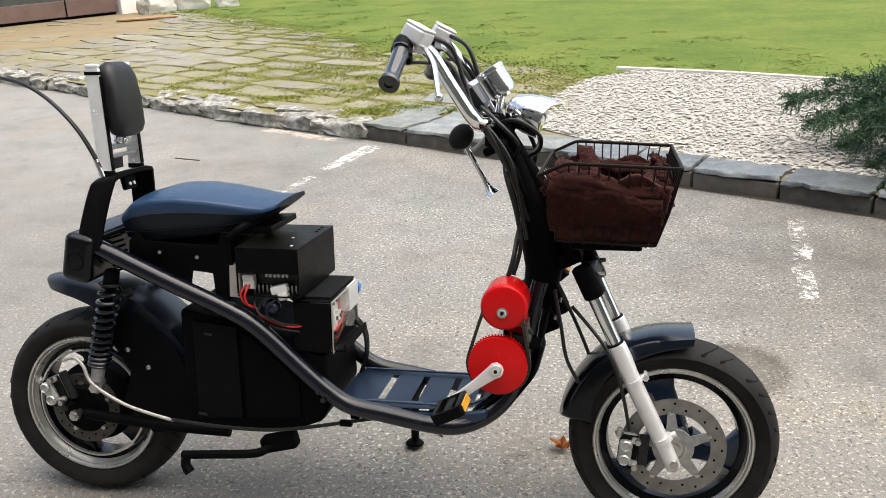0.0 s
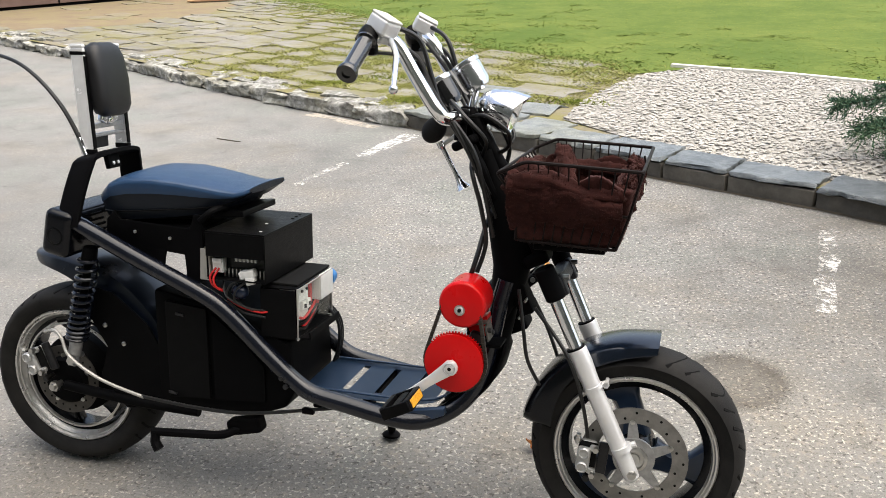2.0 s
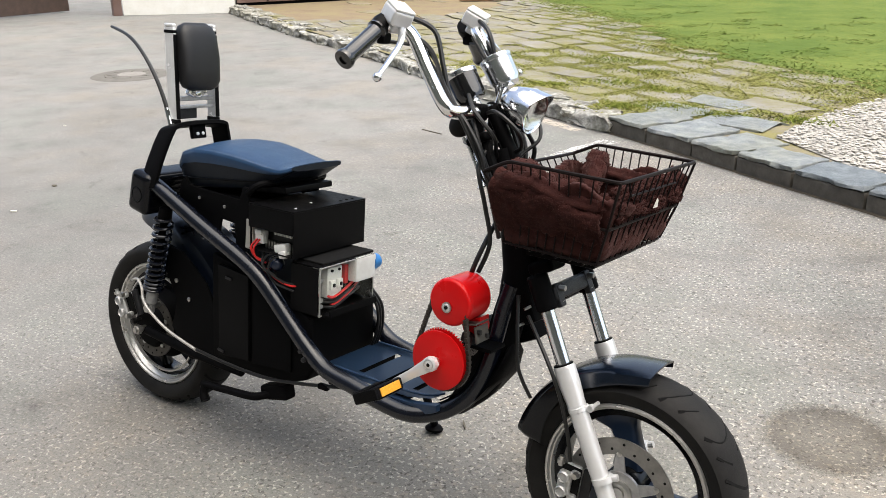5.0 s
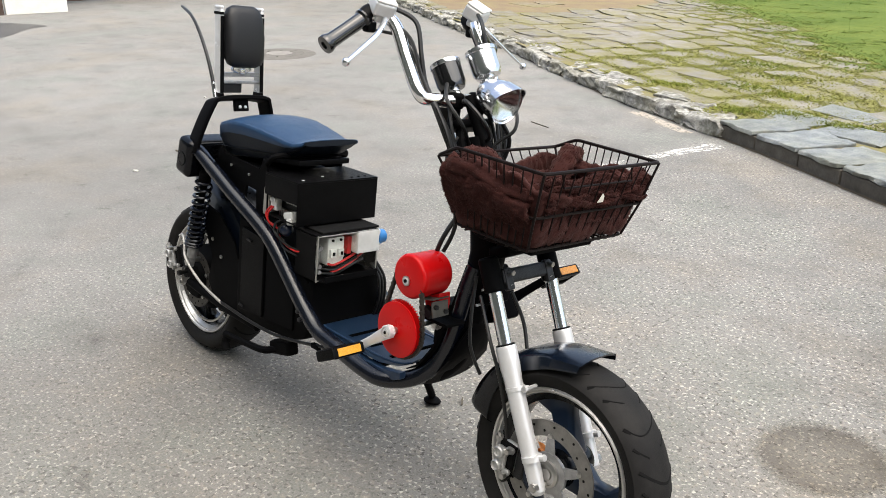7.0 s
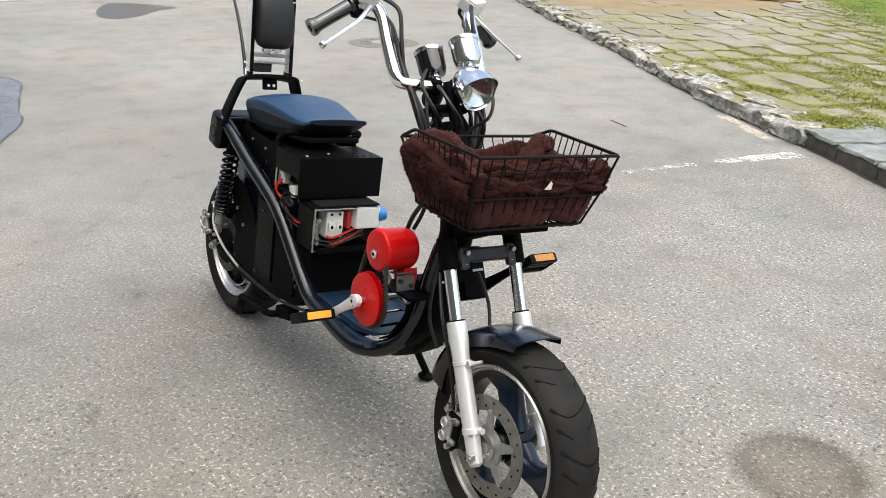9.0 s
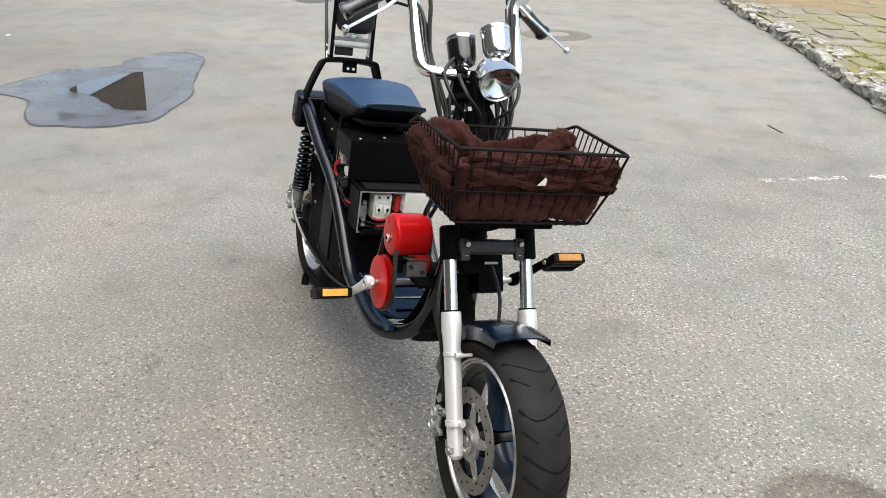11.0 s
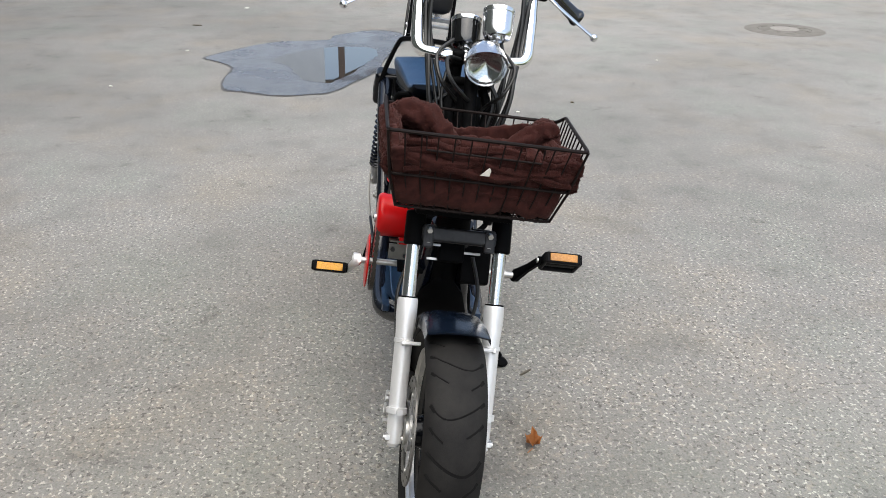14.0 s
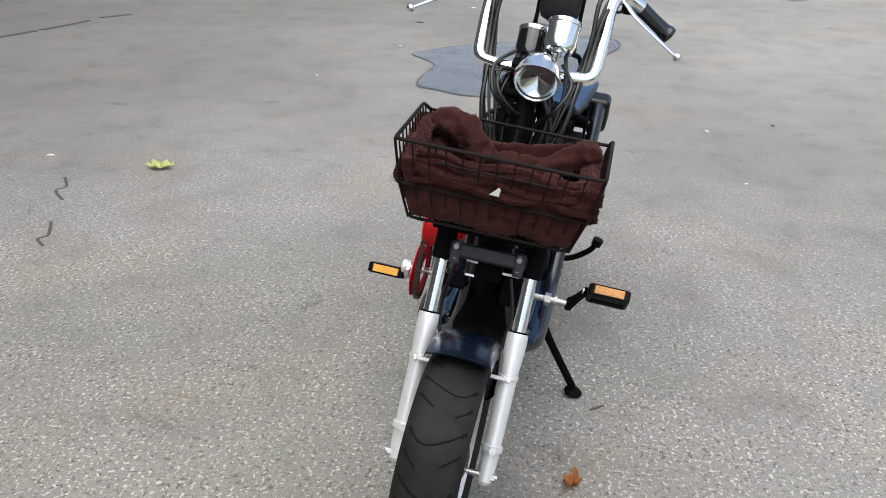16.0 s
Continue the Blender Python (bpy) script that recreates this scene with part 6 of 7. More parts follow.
# breaker box with a clear front
X0, X1, Y0, Y1, Z0, Z1 = 0.585, 0.672, -0.120, 0.082, 0.436, 0.556
bm = B()
block(bm, ((X0 + X1) / 2, (Y0 + Y1) / 2, Z1 + 0.0005), (X1 - X0, Y1 - Y0, 0.003), None, 0.001)
brk = part("breaker_box", bm, PLASTIC, scooter, "black breaker box with a clear acrylic front")
for c, size in ((((X0 + X1) / 2, (Y0 + Y1) / 2, Z0), (X1 - X0, Y1 - Y0, 0.003)), ((X0, (Y0 + Y1) / 2, (Z0 + Z1) / 2), (0.003, Y1 - Y0, Z1 - Z0 - 0.004)), (((X0 + X1) / 2, Y0 - 0.0015, (Z0 + Z1) / 2), (X1 - X0, 0.003, Z1 - Z0 - 0.004)), (((X0 + X1) / 2, Y1 + 0.0015, (Z0 + Z1) / 2), (X1 - X0, 0.003, Z1 - Z0 - 0.004))):
    bm = B()
    block(bm, c, size, None, 0.001)
    part("panel", bm, PLASTIC, brk)
bm = B()
block(bm, (X1 + 0.0015, (Y0 + Y1) / 2, (Z0 + Z1) / 2), (0.003, Y1 - Y0 + 0.004, Z1 - Z0 + 0.004), None, 0.0008)
pane = part("front_pane", bm, CLEAR, brk, "clear acrylic pane", smooth=False)
pane.visible_shadow = False
bm = B()
for y in (Y0 + 0.001, Y1 - 0.001):
    block(bm, (X1 + 0.004, y, (Z0 + Z1) / 2), (0.003, 0.004, Z1 - Z0 + 0.004), None, 0.001)
for z in (Z0 + 0.001, Z1 - 0.001):
    block(bm, (X1 + 0.004, (Y0 + Y1) / 2, z), (0.003, Y1 - Y0 - 0.002, 0.003), None, 0.001)
part("pane_edge", bm, GREYBOX, brk)
bm = B()
block(bm, (0.632, -0.045, 0.505), (0.05, 0.054, 0.076), None, 0.004)
b1 = part("circuit_breaker", bm, WHITE, brk, "white two pole circuit breaker")
for dy in (-0.013, 0.013):
    bm = B()
    block(bm, (0.659, -0.045 + dy, 0.500), (0.012, 0.018, 0.024), None, 0.002)
    part("breaker_face", bm, WHITE, b1)
    bm = B()
    block(bm, (0.666, -0.045 + dy, 0.500), (0.006, 0.006, 0.009), None, 0.001)
    part("toggle", bm, GROOVE, b1)
    bm = B()
    rod(bm, (0.655, -0.045 + dy, 0.535), (0.661, -0.045 + dy, 0.535), 0.0035, seg=12)
    part("terminal_screw", bm, GROOVE, b1)
bm = B()
block(bm, (0.648, 0.050, 0.525), (0.062, 0.078, 0.062), None, 0.005)
part("socket_body", bm, WHITE, brk, "white mains inlet housing")
bm = B()
lathe(bm, (0.660, 0.082, 0.530), (0, 1, 0), [(0.014, 0.0), (0.022, 0.002), (0.022, 0.016), (0.019, 0.018), (0.019, 0.030), (0.002, 0.032)], 24)
part("blue_plug", bm, BLUE, brk, "round blue plug")
bm = B()
block(bm, (0.640, 0.002, 0.515), (0.03, 0.014, 0.05), None, 0.003)
part("fuse_holder", bm, WIRE_RED, brk)
bm = B()
block(bm, (0.628, -0.096, 0.485), (0.03, 0.022, 0.040), None, 0.003)
for z in (0.455, 0.470, 0.520):
    rod(bm, (0.650, -0.1, z), (0.664, -0.1, z), 0.006, seg=10)
part("relay", bm, CAST, brk)
for k, (z, m) in enumerate(((0.452, CABLE), (0.462, CABLE), (0.448, CABLE), (0.474, WIRE_RED), (0.456, WIRE_RED))):
    bm = B()
    tube(bm, [(0.655, -0.100 + 0.01 * k, z), (0.660, -0.05, z - 0.006), (0.660, 0.00, z + 0.010), (0.655, 0.05, z + 0.018 + 0.004 * k)], 0.0034, 8, 5)
    part("wire", bm, m, brk)
bm = B()
block(bm, (0.626, -0.005, 0.5605), (0.085, 0.19, 0.006), None, 0.002)
part("foam_pad", bm, GROOVE, brk)
bm = B()
block(bm, (0.689, -0.024, 0.438), (0.028, 0.176, 0.005), turn(0, -6, 0), 0.001)
block(bm, (0.702, -0.024, 0.446), (0.004, 0.176, 0.016), turn(0, -6, 0), 0.001)
part("cable_tray", bm, SATIN, brk, "narrow black tray under the clear front")
for k in range(3):
    bm = B()
    tube(bm, [(0.668, 0.070 + 0.010 * k, 0.460), (0.690, 0.084 + 0.010 * k, 0.420), (0.692, 0.088 + 0.010 * k, 0.360), (0.674, 0.085 + 0.010 * k, 0.300)], 0.0040, 8, 6)
    part("power_cable", bm, CABLE, scooter)

# floorboard with slots cut through
bm = B()
FX0, FX1, FY, FZ = 0.672, 1.040, 0.116, 0.310
slots = ((0.765, 0.781), (0.845, 0.861), (0.925, 0.941), (0.995, 1.011))
xs = [FX0] + [v for s_ in slots for v in s_] + [FX1]
ys = [-FY, -0.072, 0.082, FY]
grid = {}


def fv(i, j):
    if (i, j) not in grid:
        x, y = xs[i], ys[j]
        z = FZ + 0.035 * max(0, (x - 0.97) / 0.07) ** 2
        grid[i, j] = bm.verts.new((x, y * (1 - 0.30 * max(0, (x - 0.95) / 0.09)), z))
    return grid[i, j]


for i in range(len(xs) - 1):
    for j in range(3):
        if i % 2 == 1 and j == 1:
            continue
        bm.faces.new((fv(i, j), fv(i + 1, j), fv(i + 1, j + 1), fv(i, j + 1)))
bmesh.ops.solidify(bm, geom=bm.faces[:], thickness=0.006)
floor_ob = part("floorboard", bm, DECK, scooter, "satin navy black slotted steel footboard", smooth=False)
for sgn in (-1, 1):
    bm = B()
    tube(bm, [(0.690, sgn * 0.100, FZ + 0.007), (0.95, sgn * 0.100, FZ + 0.007), (1.02, sgn * 0.078, FZ + 0.018)], 0.0030, 8, 5)
    part("raised_rib", bm, DECK, floor_ob)
    bm = B()
    plate(bm, [(0.680, 0.304), (0.96, 0.300), (1.03, 0.318), (1.03, 0.300), (0.96, 0.268), (0.90, 0.270), (0.72, 0.300)], sgn * 0.126, sgn * 0.108, 0.003)
    part("edge_flange", bm, DECK, floor_ob)
bm = B()
for x in (0.72, 0.83, 0.90):
    block(bm, (x, 0, 0.285), (0.022, 0.24, 0.022), None, 0.004)
part("cross_rail", bm, SATIN, scooter)
bm = B()
tube(bm, [(1.03, 0, 0.300), (1.085, 0, 0.360), (1.12, 0, 0.470), (1.135, 0, 0.56)], 0.032, 14, 5)
part("down_spine", bm, SATIN, scooter)
bm = B()
rings = []
for x, z, r in ((0.985, 0.268, 0.02), (1.02, 0.272, 0.045), (1.07, 0.300, 0.058), (1.115, 0.360, 0.055), (1.135, 0.420, 0.040), (1.14, 0.455, 0.018)):
    rings.append([bm.verts.new((x + 0.45 * r * math.cos(2 * math.pi * k / 14), 1.25 * r * math.sin(2 * math.pi * k / 14), z + 0.5 * r * math.cos(2 * math.pi * k / 14) - 0.0)) for k in range(14)])
ring_faces(bm, rings)
part("belly_fairing", bm, SATIN, scooter)
bm = B()
rings = []
for x, z, hy in ((1.016, 0.318, 0.098), (1.046, 0.338, 0.090), (1.078, 0.390, 0.080), (1.098, 0.452, 0.066), (1.114, 0.540, 0.052), (1.126, 0.600, 0.044)):
    rings.append([bm.verts.new((x + q + 0.010 * (1 - u * u), u * hy, z)) for q, us in ((0.0, (-1, -0.5, 0, 0.5, 1)), (0.006, (1, 0.5, 0, -0.5, -1))) for u in us])
ring_faces(bm, rings)
part("leg_shield", bm, SATIN, scooter, "black steel sheet closing the front of the frame", angle=50)

# pedal drive
CR = Vector((1.063, 0, 0.449))
bm = B()
rod(bm, CR + Vector((0, -0.205, 0)), CR + Vector((0, 0.186, 0)), 0.0078, seg=14)
rod(bm, CR + Vector((0, 0.128, 0)), CR + Vector((0, 0.142, 0)), 0.0150, seg=6)
rod(bm, CR + Vector((0, 0.150, 0)), CR + Vector((0, 0.158, 0)), 0.0130, seg=16)
rod(bm, CR + Vector((0, -0.060, 0)), CR + Vector((0, 0.060, 0)), 0.024, seg=20)
crank_axle = part("crank_axle", bm, STEEL, scooter)
bm = B()
lathe(bm, CR + Vector((0, -0.178, 0)), (0, -1, 0), [(0.060, 0.0), (0.0645, 0.002), (0.0645, 0.004), (0.058, 0.006), (0.020, 0.007), (0.012, 0.007), (0.001, 0.007)], 56)
ring = part("chain_guard", bm, RED, scooter, "round red chain guard disc")
bm = B()
lathe(bm, CR + Vector((0, -0.166, 0)), (0, 1, 0), [(0.064, -0.0015), (0.064, 0.0015), (0.03, 0.0015), (0.03, -0.0015)], 56, True)
for k in range(60):
    a = 2 * math.pi * k / 60
    o = Vector((math.cos(a), 0, math.sin(a)))
    block(bm, CR + Vector((0, -0.166, 0)) + o * 0.0652, (0.0044, 0.003, 0.0030), turn(0, -math.degrees(a), 0), 0)
part("chainring", bm, RED, ring, "toothed red chainring")
UP = Vector((1.072, 0, 0.566))
bm = B()
lathe(bm, UP + Vector((0.003, -0.170, 0.010)), (0, 1, 0), [(0.010, -0.002), (0.044, -0.002), (0.0485, 0.001), (0.0510, 0.006), (0.0510, 0.014), (0.0500, 0.016), (0.0500, 0.082), (0.045, 0.090), (0.010, 0.092)], 56)
drum = part("generator_drum", bm, RED, scooter, "shiny red cylindrical pedal generator")
bm = B()
rings = [[bm.verts.new(UP + Vector((dx, y, dz))) for y in (-0.115, -0.080)] for dx, dz in ((0.000, -0.045), (0.046, -0.026), (0.050, -0.050), (0.046, -0.072), (0.012, -0.072))]
vs = [r_[0] for r_ in rings]
ws = [r_[1] for r_ in rings]
ring_faces(bm, [vs, ws])
part("drum_bracket", bm, RED, drum)
bm = B()
lathe(bm, UP + Vector((0, -0.171, 0)), (0, -1, 0), [(0.0085, 0), (0.0085, 0.006), (0.0060, 0.007), (0.0055, 0.004), (0.001, 0.004)], 16)
part("shaft_nut", bm, ALLOY, drum)
bm = B()
lathe(bm, UP + Vector((0, -0.1755, 0)), (0, -1, 0), [(0.0036, 0), (0.0036, 0.004), (0.0005, 0.0042)], 12)
part("shaft_end", bm, GROOVE, drum)
bm = B()
lathe(bm, UP + Vector((0, -0.1745, 0)), (0, 1, 0), [(0.0115, -0.0015), (0.0115, 0.0015), (0.006, 0.0015), (0.006, -0.0015)], 24, True)
part("washer", bm, STEEL, drum)
# chain round both sprockets, link by link in one loop
bm = B()
loop = []
ra, rb = 0.0672, 0.0400
dv = UP - CR
d = dv.length
ang = math.atan2(dv.z, dv.x)
off = math.acos((ra - rb) / d)
for k in range(25):
    a = ang + off + (2 * math.pi - 2 * off) * k / 24
    loop.append(CR + Vector((ra * math.cos(a), -0.166, ra * math.sin(a))))
for k in range(13):
    a = ang - off + 2 * off * k / 12
    loop.append(UP + Vector((rb * math.cos(a), -0.166, rb * math.sin(a))))
dense = []
for a, b in zip(loop, loop[1:] + loop[:1]):
    m_ = max(1, round((b - a).length / 0.0065))
    dense += [a.lerp(b, k / m_) for k in range(m_)]
for k, (a, b) in enumerate(zip(dense, dense[1:] + dense[:1])):
    dd = b - a
    block(bm, (a + b) / 2, (dd.length * 1.1, 0.0105 if k % 2 else 0.0070, 0.0070), turn(0, -math.degrees(math.atan2(dd.z, dd.x)), 0), 0)
part("chain", bm, CHAIN, scooter, "oily brown roller chain")
bm = B()
block(bm, (1.112, -0.082, 0.470), (0.075, 0.060, 0.008), None, 0.002)
plate(bm, [(1.060, 0.500), (1.110, 0.500), (1.110, 0.400), (1.060, 0.390)], -0.060, 0.060, 0.004)
drive_br = part("drive_bracket", bm, SATIN, scooter, "black folded steel drive bracket")
# bare steel angle under the drum, its face to the front
bm = B()
block(bm, (1.123, -0.112, 0.506), (0.004, 0.050, 0.036), turn(0, -12, 0), 0.001)
block(bm, (1.106, -0.112, 0.527), (0.036, 0.050, 0.004), turn(0, -12, 0), 0.001)
part("steel_angle", bm, ANGLE_STEEL, drive_br, "bare grey steel angle")
for y, z in ((-0.128, 0.512), (-0.098, 0.498)):
    bm = B()
    rod(bm, (1.122, y, z), (1.131, y, z + 0.001), 0.0058, seg=6)
    part("bolt", bm, DARKCAST, drive_br)
bm = B()
block(bm, (1.098, -0.118, 0.492), (0.030, 0.026, 0.022), turn(0, 15, 0), 0.004)
part("motor_clamp", bm, DARKCAST, drive_br)


def crank(sgn, tip):
    tip = Vector(tip)
    a = CR + Vector((0, -0.204 if sgn < 0 else 0.186, 0))
    b = tip + Vector((0, -sgn * 0.048, 0))
    bm = B()
    rings = []
    d_ = (b - a)
    dn = Vector((d_.x, 0, d_.z)).normalized()
    n_ = Vector((-dn.z, 0, dn.x))
    for f, w, t in ((-0.10, 0.010, 0.007), (0.0, 0.016, 0.009), (0.12, 0.014, 0.008), (0.5, 0.010, 0.007), (0.9, 0.0095, 0.006), (1.0, 0.0105, 0.006), (1.07, 0.006, 0.005)):
        p = a + d_ * f
        rings.append([bm.verts.new(p + n_ * u * w + Vector((0, v * t, 0))) for u, v in ((-1, -0.6), (-0.6, -1), (0.6, -1), (1, -0.6), (1, 0.6), (0.6, 1), (-0.6, 1), (-1, 0.6))])
    ring_faces(bm, rings)
    arm = part("crank_arm", bm, ALLOY if sgn < 0 else SATIN, scooter, "aluminium crank arm" if sgn < 0 else "dark crank arm", angle=45)
    bm = B()
    lathe(bm, a, (0, sgn, 0), [(0.016, 0.0), (0.016, 0.010), (0.0125, 0.012), (0.0115, 0.009), (0.0095, 0.009), (0.0090, 0.0125), (0.004, 0.013), (0.001, 0.013)], 20)
    part("crank_bolt", bm, ALLOY, arm)
    bm = B()
    lathe(bm, a + Vector((0, sgn * 0.0105, 0)), (0, sgn, 0), [(0.0044, 0.0), (0.0044, 0.0030), (0.0005, 0.0032)], 6)
    part("bolt_recess", bm, GROOVE, arm)
    # pedal: two side rails with amber reflectors, end plates and spindle
    bm = B()
    ped = tip
    m_ = turn(0, -26 if sgn < 0 else -42, 0)
    for u in (-0.028, 0.028):
        block(bm, ped + m_.to_3x3() @ Vector((u, 0, 0)), (0.014, 0.082, 0.027), m_, 0.004)
    for v in (-0.040, 0.040):
        block(bm, ped + m_.to_3x3() @ Vector((0, v, 0)), (0.066, 0.010, 0.025), m_, 0.004)
    block(bm, ped, (0.024, 0.080, 0.020), m_, 0.006)
    pedal = part("pedal", bm, PLASTIC, scooter, "black plastic pedal with amber reflectors")
    for u in (-0.0355, 0.0355):
        bm = B()
        block(bm, ped + m_.to_3x3() @ Vector((u, 0, 0)), (0.003, 0.064, 0.018), m_, 0.001)
        part("reflector", bm, AMBER if sgn < 0 else OFF_AXIS_AMBER, pedal, "amber reflector")
    bm = B()
    rod(bm, b + Vector((0, -sgn * 0.008, 0)), ped, 0.0065, seg=12)
    rod(bm, b + Vector((0, sgn * 0.006, 0)), b + Vector((0, sgn * 0.016, 0)), 0.010, seg=8)
    part("spindle", bm, STEEL, pedal)


crank(-1, (0.976, -0.268, 0.383))
crank(1, (1.160, 0.262, 0.537))

# stands and rear pegs
bm = B()
tube(bm, [(0.815, 0.120, 0.280), (0.800, 0.160, 0.200), (0.778, 0.250, 0.060)], 0.011, 10, 4)
stand = part("kick_stand", bm, SATIN, scooter, "black side stand with a round foot")
bm = B()
foot = Vector((0.775, 0.256, 0.044))
lathe(bm, foot, Vector((0, 0.13, 0.99)), [(0.024, -0.006), (0.026, 0.000), (0.018, 0.008), (0.004, 0.012)], 18)
part("stand_foot", bm, SATIN, stand)
bm = B()
tube(bm, [(0.540, -0.090, 0.198), (0.500, -0.120, 0.184), (0.470, -0.138, 0.178), (0.380, -0.140, 0.170), (0.290, -0.142, 0.163)], 0.0105, 10, 5)
peg = part("centre_stand", bm, SATIN, scooter, "folded black centre stand")
bm = B()
tube(bm, [(0.300, -0.142, 0.164), (0.298, -0.146, 0.140), (0.310, -0.150, 0.122)], (0.011, 0.013), 10, 4)
part("stand_foot", bm, SATIN, peg)
bm = B()
block(bm, (0.525, -0.100, 0.196), (0.090, 0.040, 0.040), turn(0, -14, 0), 0.008)
part("stand_hinge", bm, SATIN, peg)
bm = B()
tube(bm, [(0.30, 0.110, 0.215), (0.30, 0.170, 0.230), (0.30, 0.222, 0.270), (0.30, 0.236, 0.300)], 0.009, 10, 5)
peg = part("side_lever", bm, SATIN, scooter)
bm = B()
lathe(bm, (0.30, 0.238, 0.300), (0.1, 0.2, 1), [(0.004, -0.012), (0.016, -0.010), (0.017, 0.012), (0.004, 0.015)], 16)
part("lever_knob", bm, PLASTIC, peg)
bm = B()
tube(bm, [(-0.010, -0.130, 0.385), (0.028, -0.142, 0.397), (0.055, -0.150, 0.380), (0.082, -0.160, 0.340), (0.165, -0.158, 0.290), (0.278, -0.150, 0.255)], 0.0042, 8, 6)
hose = part("brake_hose", bm, GREY_HOSE, scooter, "grey rear brake hose running into a black sleeve")
bm = B()
tube(bm, [(0.270, -0.150, 0.257), (0.420, -0.140, 0.242), (0.560, -0.136, 0.246), (0.764, -0.120, 0.280)], 0.0046, 8, 6)
part("hose_sleeve", bm, CABLE, hose)
bm = B()
block(bm, (0.70, -0.124, 0.266), (0.03, 0.014, 0.014), None, 0.003)
part("hose_clip", bm, SATIN, scooter)
# handlebar, controls, lamp, gauges
bm = B()
half_bar = [(0.868, 0.195, 1.104), (0.880, 0.165, 1.118), (0.902, 0.140, 1.118), (0.925, 0.130, 1.096), (0.960, 0.130, 1.040), (0.990, 0.128, 0.992), (1.006, 0.125, 0.970), (1.014, 0.115, 0.959), (1.022, 0.090, 0.956), (1.030, 0.050, 0.955)]
tube(bm, [(x, -y, z) for x, y, z in half_bar] + half_bar[::-1], 0.0148, 16, 6)
bar = part("handlebar", bm, BARCHROME, scooter, "high chromed handlebar")
for sgn in (-1, 1):
    root, tip = Vector((0.869, sgn * 0.182, 1.112)), Vector((0.865, sgn * 0.280, 1.051))
    if sgn > 0:
        root, tip = root + Vector((-0.010, -0.004, 0)), tip + Vector((-0.024, -0.012, 0))
    d = (tip - root).normalized()
    q = (tip - root).length
    bm = B()
    prof = [(0.012, -0.004), (0.021, -0.002), (0.022, 0.004), (0.0175, 0.008)]
    prof += [(0.0172, 0.014), (0.0165, q * 0.5), (0.0172, q - 0.020)]
    prof += [(0.0205, q - 0.010), (0.0215, q - 0.006), (0.0205, q), (0.009, q + 0.001), (0.008, q - 0.003), (0.001, q - 0.003)]
    lathe(bm, root, d, prof, 26)
    part("grip", bm, GLOSS, bar, "shiny black rubber grip with flared ends")
    # switch pod, silver master cylinder, lever
    pod = root - d * 0.016
    bm = B()
    lathe(bm, pod, d, [(0.012, -0.018), (0.021, -0.016), (0.023, 0.0), (0.021, 0.016), (0.012, 0.018)], 20)
    block(bm, pod + Vector((0.006, 0, -0.022)), (0.024, 0.026, 0.030), None, 0.006)
    part("switch_pod", bm, PLASTIC, bar)
    res = pod - d * 0.018 + Vector((0.026, 0, 0.012))
    m_ = turn(0, 28, 0) @ turn(0, 0, sgn * 20)
    bm = B()
    block(bm, res, (0.052, 0.050, 0.034), m_, 0.007, 3)
    block(bm, res + Vector((-0.004, 0, -0.022)), (0.030, 0.032, 0.022), m_, 0.006, 3)
    cyl = part("master_cylinder", bm, ALLOY, bar, "silver brake master cylinder")
    bm = B()
    block(bm, res + m_.to_3x3() @ Vector((0, 0, 0.019)), (0.050, 0.048, 0.006), m_, 0.003)
    part("reservoir_lid", bm, WHITE, cyl)
    lt = Vector((0.967, -0.300, 1.027)) if sgn < 0 else Vector((0.937, 0.291, 1.025))
    l0 = res + Vector((0.016, sgn * 0.004, -0.026))
    bm = B()
    tube(bm, [l0, l0.lerp(lt, 0.25) + Vector((0.010, 0, -0.006)), l0.lerp(lt, 0.6) + Vector((0.006, 0, -0.004)), lt], (0.0075, 0.0048), 10, 6, flat=0.65)
    lever = part("brake_lever", bm, CHROME, bar, "polished ball end brake lever")
    bm = B()
    bmesh.ops.create_uvsphere(bm, u_segments=16, v_segments=10, radius=0.0092)
    bmesh.ops.translate(bm, vec=lt, verts=bm.verts)
    part("lever_ball", bm, CHROME, lever)
    bm = B()
    tube(bm, [res + Vector((0.022, -sgn * 0.016, -0.002)), (0.958, sgn * 0.106, 1.115), (0.984, sgn * 0.106, 1.046), (1.004, sgn * 0.103, 0.986), (1.050, sgn * 0.098, 0.928), (1.080, sgn * 0.092, 0.876), (1.098, sgn * 0.072, 0.790), (1.112, sgn * 0.050, 0.700)], 0.0052, 8, 6)
    part("control_cable", bm, CABLE, bar)
    bm = B()
    tube(bm, [pod + Vector((0, 0, -0.03)), (0.948, sgn * 0.116, 1.075), (0.996, sgn * 0.104, 1.000), (1.036, sgn * 0.092, 0.936), (1.070, sgn * 0.078, 0.880), (1.094, sgn * 0.058, 0.810), (1.115, sgn * 0.040, 0.740)], 0.0036, 8, 6)
    part("control_cable", bm, CABLE, bar)
for sgn in (-1, 1):
    for pts, r in (([(0.900, 0.142, 1.116), (0.958, 0.120, 1.080), (0.992, 0.112, 1.010), (1.030, 0.104, 0.950), (1.072, 0.088, 0.868), (1.102, 0.05, 0.770)], 0.0048), ([(0.905, 0.120, 1.105), (0.958, 0.108, 1.046), (1.008, 0.092, 0.966), (1.050, 0.070, 0.895), (1.092, 0.050, 0.805)], 0.0042)):
        bm = B()
        tube(bm, [(x, sgn * y, z) for x, y, z in pts], r, 8, 6)
        part("control_cable", bm, CABLE, bar)
